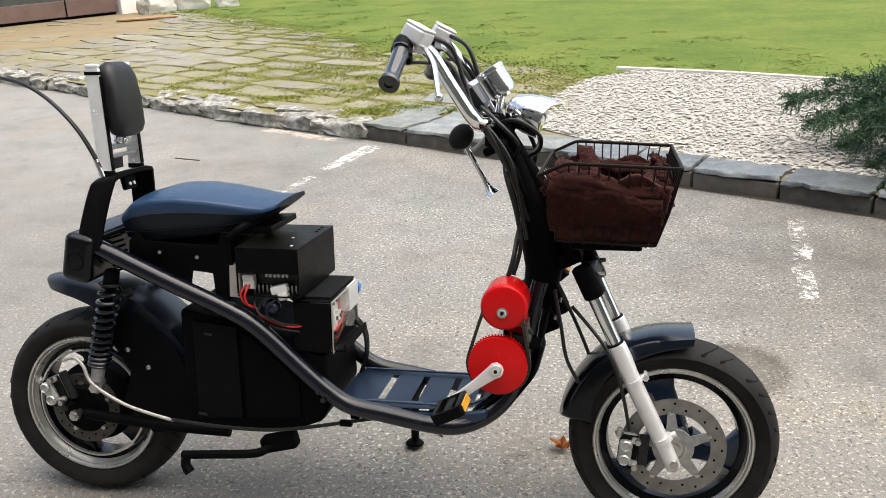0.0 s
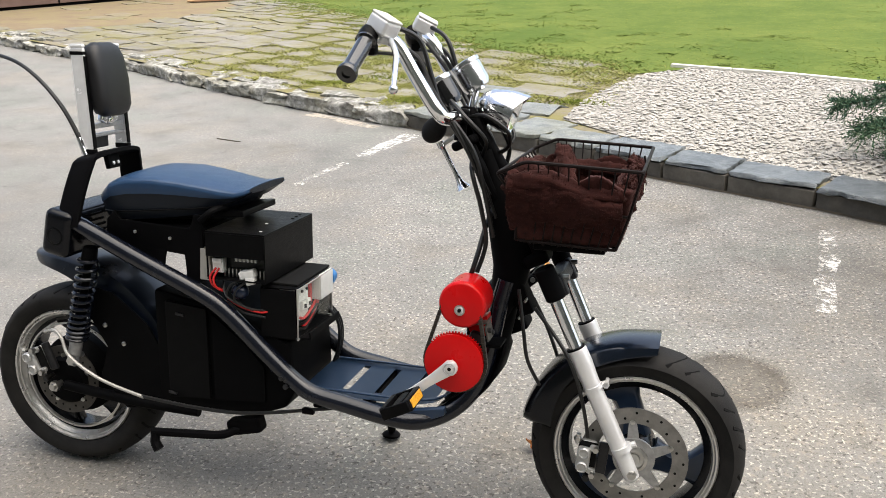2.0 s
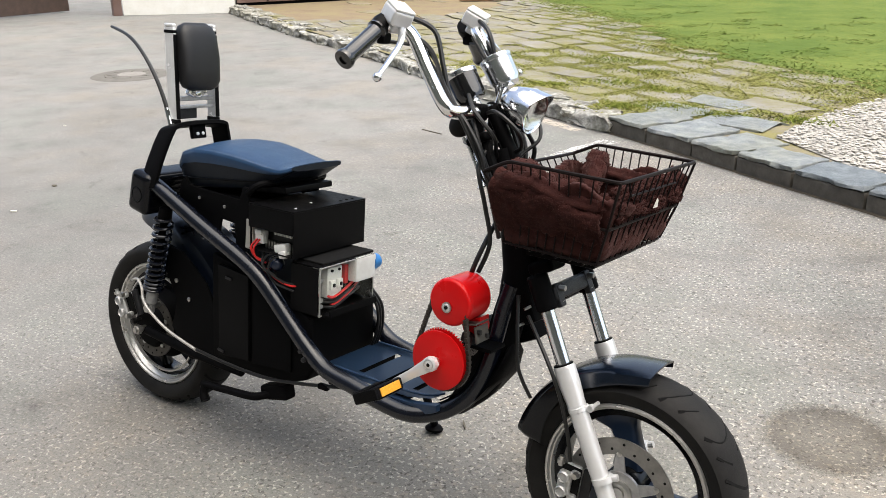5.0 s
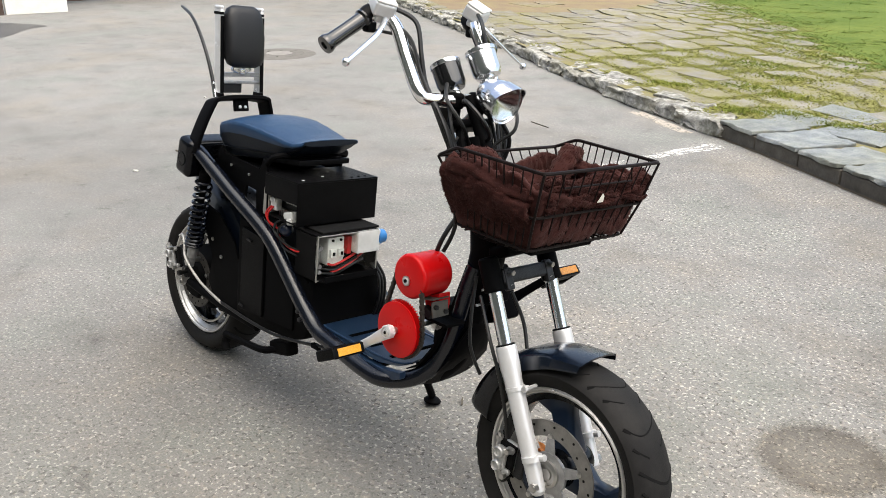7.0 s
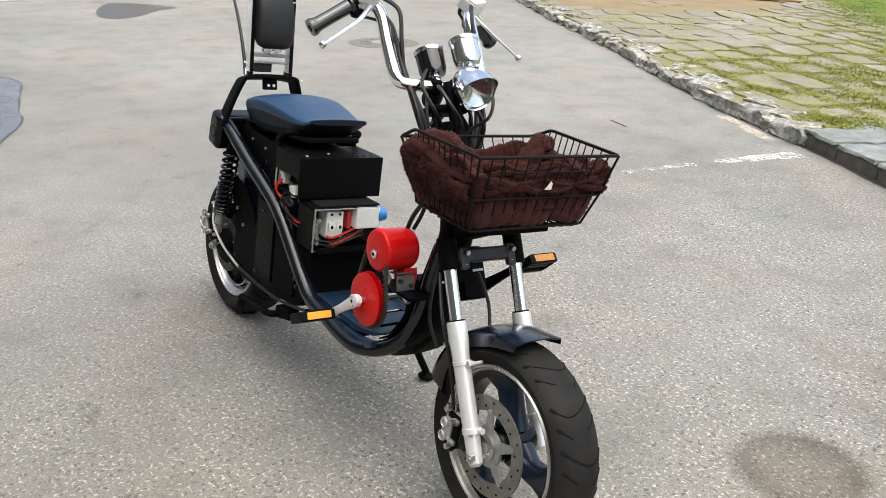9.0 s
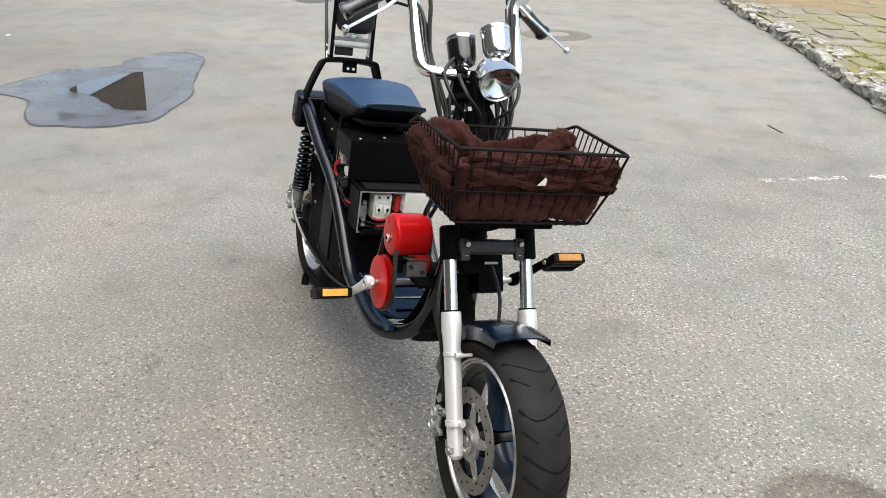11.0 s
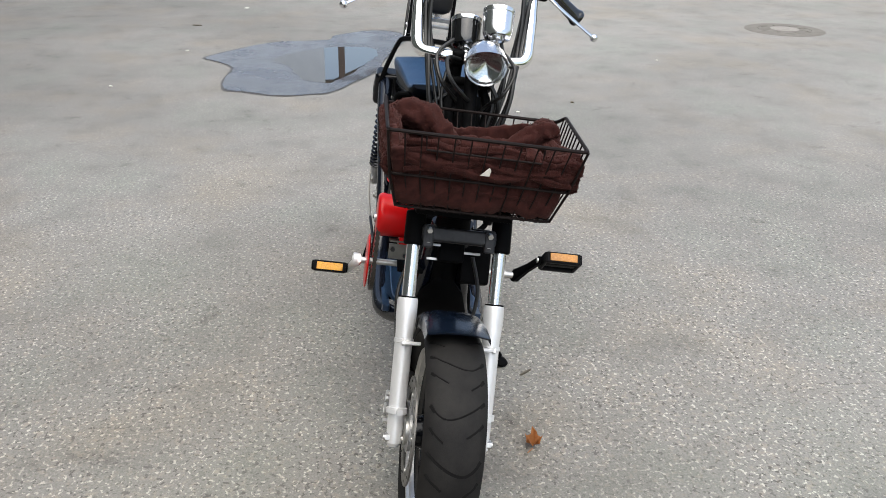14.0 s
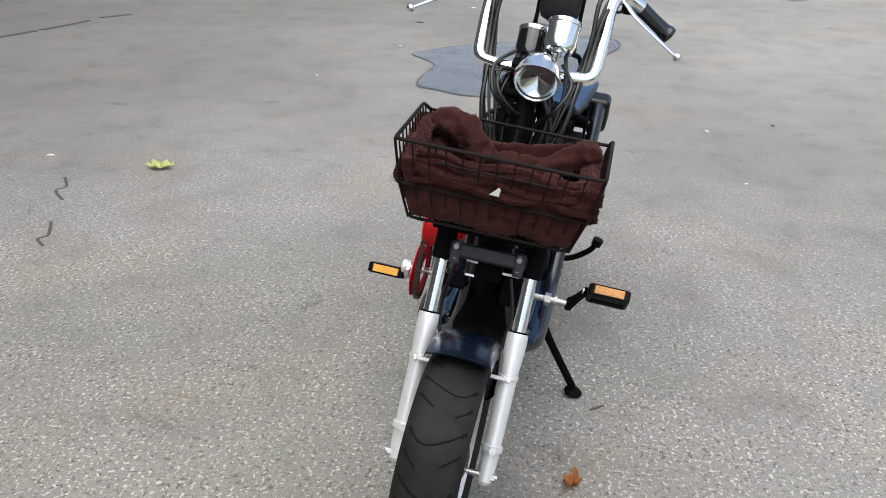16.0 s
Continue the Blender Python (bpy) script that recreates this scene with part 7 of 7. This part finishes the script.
for sgn in (-1, 1):
    bm = B()
    tube(bm, [(1.030, sgn * 0.034, 0.905), (1.030, sgn * 0.034, 0.943)], 0.014, 14, 0)
    block(bm, (1.030, sgn * 0.034, 0.955), (0.036, 0.030, 0.036), None, 0.008, 3)
    part("bar_riser", bm, SATIN, bar)
    bm = B()
    rod(bm, (1.0215, sgn * 0.094, 0.9562), (1.030, sgn * 0.052, 0.955), 0.0142, seg=18)
    part("rubber_sleeve", bm, SATIN, bar)
bm = B()
block(bm, (1.040, 0, 0.900), (0.055, 0.110, 0.020), turn(0, -rake, 0), 0.008, 3)
part("top_yoke", bm, SATIN, bar)
bm = B()
tube(bm, [(1.052, -0.03, 0.892), (1.080, -0.045, 0.85), (1.098, -0.03, 0.80), (1.125, -0.01, 0.755)], 0.012, 10, 5)
tube(bm, [(1.052, 0.03, 0.892), (1.080, 0.045, 0.85), (1.098, 0.03, 0.80), (1.125, 0.01, 0.755)], 0.012, 10, 5)
part("stem_brace", bm, SATIN, bar)

for name, c, mat, lab in (("speedometer", (0.985, -0.018, 1.005), GLOSS, "black gauge cup with a chromed rim"), ("tachometer", (1.030, 0.045, 1.040), CHROME, "chromed gauge cup")):
    ax = Vector((-0.55, 0, 0.83)).normalized()
    bm = B()
    lathe(bm, c, ax, [(0.010, -0.036), (0.029, -0.034), (0.0335, -0.022), (0.0345, 0.026), (0.031, 0.029), (0.030, 0.026), (0.001, 0.026)], 32)
    g = part(name, bm, mat, bar, lab)
    bm = B()
    lathe(bm, c, ax, [(0.0346, 0.020), (0.0360, 0.022), (0.0360, 0.030), (0.0320, 0.032), (0.0310, 0.029)], 32, True)
    part("bezel", bm, CHROME, g)
    bm = B()
    lathe(bm, c, ax, [(0.0310, 0.0265), (0.0310, 0.028), (0.001, 0.0285)], 32)
    part("dial", bm, WHITE if mat is CHROME else GROOVE, g)
    bm = B()
    tube(bm, [Vector(c) - ax * 0.028, (1.035, c[1] * 0.6, 0.950)], 0.009, 12, 0)
    rod(bm, Vector(c) - ax * 0.040, Vector(c) - ax * 0.030, 0.015, seg=12)
    part("gauge_stalk", bm, CHROME, g)

# headlamp: chromed bullet shell with a visor and lens, facing ahead
LC = Vector((1.114, 0.018, 0.968))
LX = Vector((0.95, 0.0, -0.30)).normalized()
bm = B()
lathe(bm, LC, LX, [(0.004, -0.060), (0.022, -0.054), (0.036, -0.036), (0.044, -0.008), (0.047, 0.022), (0.045, 0.026), (0.041, 0.020), (0.001, 0.0)], 40)
lamp = part("headlamp", bm, CHROME, scooter, "chromed bullet headlamp with a peaked visor")
for sgn in (-1, 1):
    for k in range(4):
        a = 0.25 - 0.30 * k
        o = Vector((0, sgn * math.cos(a), 0)) + LX.cross(Vector((0, 1, 0))) * math.sin(a)
        bm = B()
        tube(bm, [LC + LX * (-0.020 + 0.026 * f) + o * (0.0402 + 0.0045 * f) for f in (0, 0.5, 1)], 0.0016, 6, 1)
        part("vent_slot", bm, GROOVE, lamp)
bm = B()
rings = []
for k in range(15):
    a = math.pi * (0.04 + 0.92 * k / 14)
    u = Vector((0, 1, 0))
    v = LX.cross(u)
    o = u * math.cos(a) + v * math.sin(a)
    pr = 0.020 + 0.026 * math.sin(a) ** 1.4
    rings.append([bm.verts.new(LC + LX * h + o * r_) for h, r_ in ((0.005, 0.0475), (pr, 0.0490), (pr, 0.0470), (0.005, 0.0455))])
ring_faces(bm, rings)
part("visor", bm, CHROME, lamp)
bm = B()
lathe(bm, LC, LX, [(0.0435, 0.018), (0.0435, 0.022), (0.030, 0.031), (0.001, 0.034)], 36)
lens = part("lens", bm, CLEAR, lamp, "clear ribbed lamp lens")
bm = B()
lathe(bm, LC, LX, [(0.010, 0.002), (0.026, 0.006), (0.040, 0.016), (0.040, 0.014), (0.026, 0.003), (0.010, -0.001)], 32, True)
part("reflector_bowl", bm, CHROME, lamp)
bm = B()
tube(bm, [LC - LX * 0.03, (1.055, 0, 0.905)], 0.010, 12, 0)
part("lamp_bracket", bm, SATIN, lamp)

# bulb horn: rubber bulb and a small chromed trumpet
bm = B()
bmesh.ops.create_uvsphere(bm, u_segments=24, v_segments=16, radius=0.026)
bmesh.ops.transform(bm, matrix=Matrix.Translation((0.955, 0.020, 0.918)) @ turn(0, 40, 0) @ Matrix.Diagonal((1, 0.95, 1.25, 1)), verts=bm.verts)
horn = part("bulb_horn", bm, RUBBER, scooter, "black rubber bulb horn with a chromed trumpet")
bm = B()
h0, h1 = Vector((0.968, 0.020, 0.892)), Vector((1.025, 0.020, 0.790))
lathe(bm, h0, h1 - h0, [(0.009, 0.0), (0.010, 0.012), (0.0055, 0.018), (0.0050, 0.075), (0.008, 0.100), (0.016, 0.114), (0.019, 0.118), (0.014, 0.115), (0.004, 0.105)], 24)
part("trumpet", bm, CHROME, horn)
bm = B()
tube(bm, [(0.975, 0.02, 0.885), (1.000, 0.03, 0.905), (1.022, 0.04, 0.935)], 0.005, 8, 4)
part("horn_clamp", bm, ALLOY, horn)

for pts, r in (([(1.112, -0.020, 0.775), (1.094, -0.045, 0.720), (1.086, -0.082, 0.665), (1.075, -0.090, 0.625), (1.066, -0.075, 0.610)], 0.0055), ([(1.175, -0.060, 0.590), (1.192, -0.082, 0.510), (1.205, -0.088, 0.440), (1.232, -0.076, 0.380)], 0.0042), ([(1.215, -0.085, 0.560), (1.282, -0.116, 0.490), (1.316, -0.113, 0.420), (1.336, -0.102, 0.340), (1.346, -0.096, 0.280)], 0.0042), ([(1.060, -0.020, 0.890), (1.068, -0.080, 0.850), (1.090, -0.080, 0.770), (1.100, -0.066, 0.690), (1.085, -0.08, 0.625)], 0.0050), ([(1.050, -0.030, 0.955), (1.092, -0.062, 0.962), (1.138, -0.056, 0.930), (1.132, -0.020, 0.892), (1.092, 0.004, 0.872)], 0.0045), ([(1.010, -0.045, 0.990), (1.052, -0.082, 0.960), (1.094, -0.070, 0.912), (1.080, -0.030, 0.870), (1.090, 0.0, 0.830)], 0.0045), ([(1.050, 0.060, 0.985), (1.096, 0.088, 0.955), (1.128, 0.066, 0.905), (1.100, 0.030, 0.860), (1.108, 0.01, 0.80)], 0.0042), ([(1.105, 0.030, 0.930), (1.120, 0.060, 0.880), (1.110, 0.055, 0.820), (1.120, 0.02, 0.76)], 0.0050), ([(1.060, 0.02, 0.96), (1.075, 0.05, 0.90), (1.095, 0.05, 0.84), (1.105, 0.03, 0.78)], 0.0045), ([(1.020, 0.06, 1.000), (1.055, 0.075, 0.930), (1.085, 0.065, 0.850), (1.110, 0.04, 0.77)], 0.0045), ([(1.000, -0.03, 0.975), (1.040, -0.055, 0.920), (1.070, -0.06, 0.86), (1.1, -0.04, 0.79)], 0.0042), ([(1.19, 0.05, 0.54), (1.22, 0.07, 0.47), (1.25, 0.062, 0.40), (1.27, 0.055, 0.34)], 0.0045)):
    bm = B()
    tube(bm, pts, r, 8, 7)
    part("cable", bm, CABLE, scooter)
# ---------------------------------------------------------------- wire basket and blanket
TOP = [(1.146, -0.187, 0.862), (1.429, -0.190, 0.880), (1.429, 0.195, 0.881), (1.150, 0.190, 0.864)]
BENDS = [(1.203, -0.192, 0.889), (1.206, 0.195, 0.890)]  # the side rails rise here before they run level
MID = [(1.188, -0.172, 0.800), (1.407, -0.176, 0.789), (1.407, 0.178, 0.789), (1.190, 0.176, 0.800)]
LOW = [(1.180, -0.150, 0.722), (1.384, -0.155, 0.716), (1.384, 0.158, 0.716), (1.182, 0.154, 0.722)]


def corner_loop(c, r=0.012):
    out = []
    n = len(c)
    for i in range(n):
        a, b, d_ = Vector(c[i - 1]), Vector(c[i]), Vector(c[(i + 1) % n])
        p, q = b + (a - b).normalized() * r, b + (d_ - b).normalized() * r
        out += [p, p.lerp(b, 0.55).lerp(q.lerp(b, 0.55), 0.25), p.lerp(b, 0.55).lerp(q.lerp(b, 0.55), 0.75), q]
    return out


bm = B()
tube(bm, corner_loop([TOP[0], BENDS[0], TOP[1], TOP[2], BENDS[1], TOP[3]]), 0.0038, 8, 0, closed=True)
basket = part("basket", bm, BASKETWIRE, scooter, "dark brown wire basket bolted before the neck")
for lp, r in ((MID, 0.0030), (LOW, 0.0032)):
    bm = B()
    tube(bm, corner_loop(lp), r, 8, 0, closed=True)
    part("hoop_wire", bm, BASKETWIRE, basket)


bm = B()
tube(bm, [(1.414, -0.115, 0.872), (1.4185, -0.112, 0.846), (1.4205, 0.112, 0.846), (1.414, 0.115, 0.872)], 0.0022, 6, 0)
part("name_rail", bm, BASKETWIRE, basket)


def wires(n, i, j):
    for k in range(1, n):
        f = k / n
        a, m_, c = (Vector(lp[i]).lerp(Vector(lp[j]), f) for lp in (TOP, MID, LOW))
        if (i, j) in ((0, 1), (2, 3)):
            bend, rear, front = (BENDS[0], TOP[0], TOP[1]) if i == 0 else (BENDS[1], TOP[3], TOP[2])
            a.x = max(a.x, m_.x)
            p, q = (rear, bend) if a.x < bend[0] else (bend, front)
            a.z = p[2] + (q[2] - p[2]) * (a.x - p[0]) / (q[0] - p[0])
        o = Vector((0, 0, -0.004))
        inner = (Vector((1.29, 0, 0.716)) - c)
        inner.z = 0
        bm = B()
        tube(bm, [a, m_, c + o, c + inner.normalized() * 0.02 + o], 0.0016, 6, 0)
        part("wire", bm, BASKETWIRE, basket)


wires(11, 0, 1)
wires(12, 1, 2)
wires(11, 2, 3)
wires(12, 3, 0)
for i in range(4):
    bm = B()
    tube(bm, [TOP[i], MID[i], LOW[i]], 0.0028, 8, 0)
    part("corner_wire", bm, BASKETWIRE, basket)
for k in range(1, 16):
    f = k / 16
    a, b = Vector(LOW[0]).lerp(Vector(LOW[3]), f), Vector(LOW[1]).lerp(Vector(LOW[2]), f)
    bm = B()
    rod(bm, a + Vector((0, 0, -0.003)), b + Vector((0, 0, -0.003)), 0.0019, seg=6)
    part("floor_wire", bm, BASKETWIRE, basket)
for k in range(1, 7):
    f = k / 7
    a, b = Vector(LOW[0]).lerp(Vector(LOW[1]), f), Vector(LOW[3]).lerp(Vector(LOW[2]), f)
    bm = B()
    rod(bm, a + Vector((0, 0, -0.006)), b + Vector((0, 0, -0.006)), 0.0019, seg=6)
    part("floor_wire", bm, BASKETWIRE, basket)
bm = B()
block(bm, (1.285, -0.01, 0.700), (0.15, 0.20, 0.014), None, 0.004)
block(bm, (1.205, 0, 0.678), (0.030, 0.060, 0.045), turn(0, -rake, 0), 0.006)
part("basket_bracket", bm, SATIN, basket)
bm = B()
plate(bm, [(-0.004, -0.008), (0.014, -0.008), (0.016, 0.004), (0.012, 0.009), (0.005, 0.001)], -0.001, 0.001, 0)
tag = part("paper_tag", bm, PALEBIT, basket, "small white paper tag on the front wires")
tag.matrix_basis = pose(1.424, 0.000, 0.818, 0, 0, 90)

# brown fleece: lines the basket, spills over its sides and bunches into folds
blanket = new("blanket")
blanket.matrix_world = scooter.matrix_world.copy()
tagged(blanket, "dark brown crumpled fleece blanket lining the wire basket", "blanket")


def fleece(name, label, surface, nu, nv, amp, seed, thick=0.010):
    """A cloth sheet over a surface given by u and v, with soft folds and a curly pile."""
    bm = B()
    rows = []
    sh = Vector((seed * 3.1, seed * 1.7, 0))
    for i in range(nu + 1):
        row = []
        for j in range(nv + 1):
            p = Vector(surface(i / nu, j / nv))
            n_ = noise.noise(p * 22 + sh) * amp + noise.noise(p * 60 + sh) * amp * 0.35
            w_ = Vector((noise.noise(p * 30 + sh + Vector((9, 0, 0))), noise.noise(p * 30 + sh + Vector((0, 9, 0))), 0)) * amp * 0.6
            row.append(bm.verts.new(p + w_ + Vector((0, 0, n_))))
        rows.append(row)
    for a, b in zip(rows, rows[1:]):
        for j in range(nv):
            bm.faces.new((a[j], a[j + 1], b[j + 1], b[j]))
    bmesh.ops.recalc_face_normals(bm, faces=bm.faces)
    bmesh.ops.solidify(bm, geom=bm.faces[:], thickness=thick)
    bm.normal_update()
    for v in bm.verts:
        c_ = v.co * 150
        v.co += v.normal * (0.0030 * noise.noise(c_ + sh) + 0.0018 * noise.noise(c_ * 2.3))
    return part(name, bm, BLANKET, blanket, label, angle=180)


def lining(u, v):
    # a tray: flat floor, then walls that follow the wires to below the rim
    s_, t_ = 2 * u - 1, 2 * v - 1
    m_ = max(abs(s_), abs(t_))
    h = max(0.0, (m_ - 0.55) / 0.45)
    k = min(1.0, m_ / 0.55) / max(m_, 1e-6)
    z = 0.735 + (0.845 + 0.012 * math.sin(7 * v + 2) + 0.010 * math.sin(11 * u) - 0.735) * h ** 1.1
    f = (z - 0.716) / 0.17
    return 1.284 + 0.010 * f + (0.092 + 0.020 * f) * s_ * k, 0.001 + (0.140 + 0.034 * f) * t_ * k, z


fleece("lining", "brown fleece pressed against the wires", lining, 70, 110, 0.007, 1, 0.014)


def roll(name, pts, r, seed):
    """A thick crumpled fold lying along a line."""
    bm = B()
    line_ = spline(pts, 14)
    rings = []
    n_ = len(line_)
    for i, p in enumerate(line_):
        d_ = (line_[min(i + 1, n_ - 1)] - line_[max(i - 1, 0)]).normalized()
        u_ = d_.cross(Vector((0, 0, 1))).normalized()
        v_ = u_.cross(d_)
        f = i / (n_ - 1)
        q = r * (0.55 + 0.45 * math.sin(math.pi * min(max(f, 0.04), 0.96)) ** 0.5)
        row = []
        for k in range(26):
            a = 2 * math.pi * k / 26
            o = u_ * math.cos(a) + v_ * math.sin(a)
            pp = p + o * q
            w_ = 1 + 0.30 * noise.noise(pp * 38 + Vector((seed, 0, 0))) + 0.16 * noise.noise(pp * 95) + 0.10 * noise.noise(pp * 220) + 0.10 * math.sin(5 * a + 9 * f + seed)
            row.append(bm.verts.new(p + o * q * w_))
        rings.append(row)
    ring_faces(bm, rings)
    return part(name, bm, BLANKET, blanket, angle=180)


roll("fold", [(1.160, -0.142, 0.826), (1.184, -0.176, 0.846), (1.240, -0.180, 0.850), (1.310, -0.172, 0.832), (1.394, -0.168, 0.826)], 0.020, 1)
roll("fold", [(1.172, -0.110, 0.797), (1.188, -0.146, 0.806), (1.250, -0.153, 0.800), (1.340, -0.152, 0.798)], 0.018, 2)
roll("fold", [(1.386, -0.182, 0.830), (1.402, -0.120, 0.822), (1.392, -0.030, 0.808), (1.396, 0.060, 0.810), (1.398, 0.172, 0.826)], 0.017, 3)
roll("fold", [(1.386, -0.170, 0.780), (1.388, -0.100, 0.776), (1.386, -0.010, 0.768), (1.388, 0.090, 0.768), (1.384, 0.165, 0.776)], 0.013, 10)
roll("fold", [(1.386, -0.160, 0.838), (1.384, -0.060, 0.824), (1.382, 0.060, 0.822), (1.378, 0.170, 0.832)], 0.018, 4)
roll("fold", [(1.396, 0.138, 0.808), (1.392, 0.174, 0.824), (1.300, 0.170, 0.828), (1.220, 0.162, 0.836)], 0.020, 5)
roll("fold", [(1.205, -0.165, 0.850), (1.200, -0.130, 0.858), (1.205, -0.080, 0.838), (1.230, -0.040, 0.800)], 0.030, 6)
roll("fold", [(1.225, 0.170, 0.852), (1.232, 0.150, 0.862), (1.240, 0.115, 0.842), (1.255, 0.065, 0.805)], 0.024, 7)
roll("fold", [(1.205, -0.050, 0.790), (1.200, 0.020, 0.796), (1.205, 0.110, 0.808)], 0.026, 8)
roll("fold", [(1.255, -0.120, 0.768), (1.300, -0.02, 0.758), (1.290, 0.100, 0.768)], 0.042, 9)
roll("fold", [(1.345, -0.130, 0.770), (1.335, -0.02, 0.762), (1.340, 0.110, 0.772)], 0.034, 11)


# cloth pressed out between the side wires, highest at the rear corner
def side_spill(u, v):
    x = 1.168 + 0.225 * u
    top_z = 0.874 - 0.046 * u - 0.006 * math.sin(9 * u)
    z = 0.748 + (top_z - 0.748) * v
    wire = 0.150 + 0.040 * (z - 0.72) / 0.17
    return x, -(wire + 0.001 + 0.004 * u + 0.020 * math.sin(math.pi * min(1, v ** 1.5)) - 0.022 * max(0, v - 0.85) / 0.15 - 0.03 * max(0, 0.12 - v)), z


fleece("side_spill", "brown fleece bulging out between the side wires", side_spill, 60, 36, 0.008, 5, 0.010)


def corner_spill(u, v):
    y = 0.196 - 0.115 * u
    z = 0.786 + (0.842 + 0.008 * math.sin(8 * u) - 0.768) * v
    wire = 1.384 + 0.045 * (z - 0.716) / 0.17
    return wire - 0.007 + 0.006 * math.sin(math.pi * min(1, v * 1.05)) - 0.03 * max(0, v - 0.85) / 0.15 - 0.03 * max(0, u - 0.8), y, z


fleece("corner_spill", "brown fleece bulging out at the front corner", corner_spill, 40, 30, 0.008, 6, 0.010)

# the hem lies in thin waves along the front wires
for k, (z, dx, r_) in enumerate(((0.836, -0.004, 0.0085), (0.822, 0.001, 0.0080), (0.808, 0.001, 0.0085), (0.849, -0.012, 0.0095))):
    roll("hem_fold", [(1.408 + dx + 0.004 * math.sin(3.1 * j + k), -0.150 + 0.049 * j, z + 0.006 * math.sin(1.9 * j + 2.3 * k)) for j in range(8)], r_, 20 + k)


# curly pile: short strands standing out of the cloth
rs = np.random.RandomState(17)
pv, pf = [], []
for ob in [o for o in blanket.children]:
    me = ob.data
    for k in rs.choice(len(me.vertices), min(len(me.vertices), 3600), replace=False):
        v = me.vertices[int(k)]
        d_ = (v.normal + Vector(rs.normal(0, 0.55, 3))).normalized() * rs.uniform(0.0018, 0.0040)
        s_ = d_.cross(Vector(rs.normal(0, 1, 3))).normalized() * 0.0011
        base = len(pv)
        pv += [tuple(v.co - s_), tuple(v.co + s_), tuple(v.co + d_)]
        pf.append((base, base + 1, base + 2))
tagged(raw("fuzz", pv, pf, BLANKET, blanket), kind="stuff")
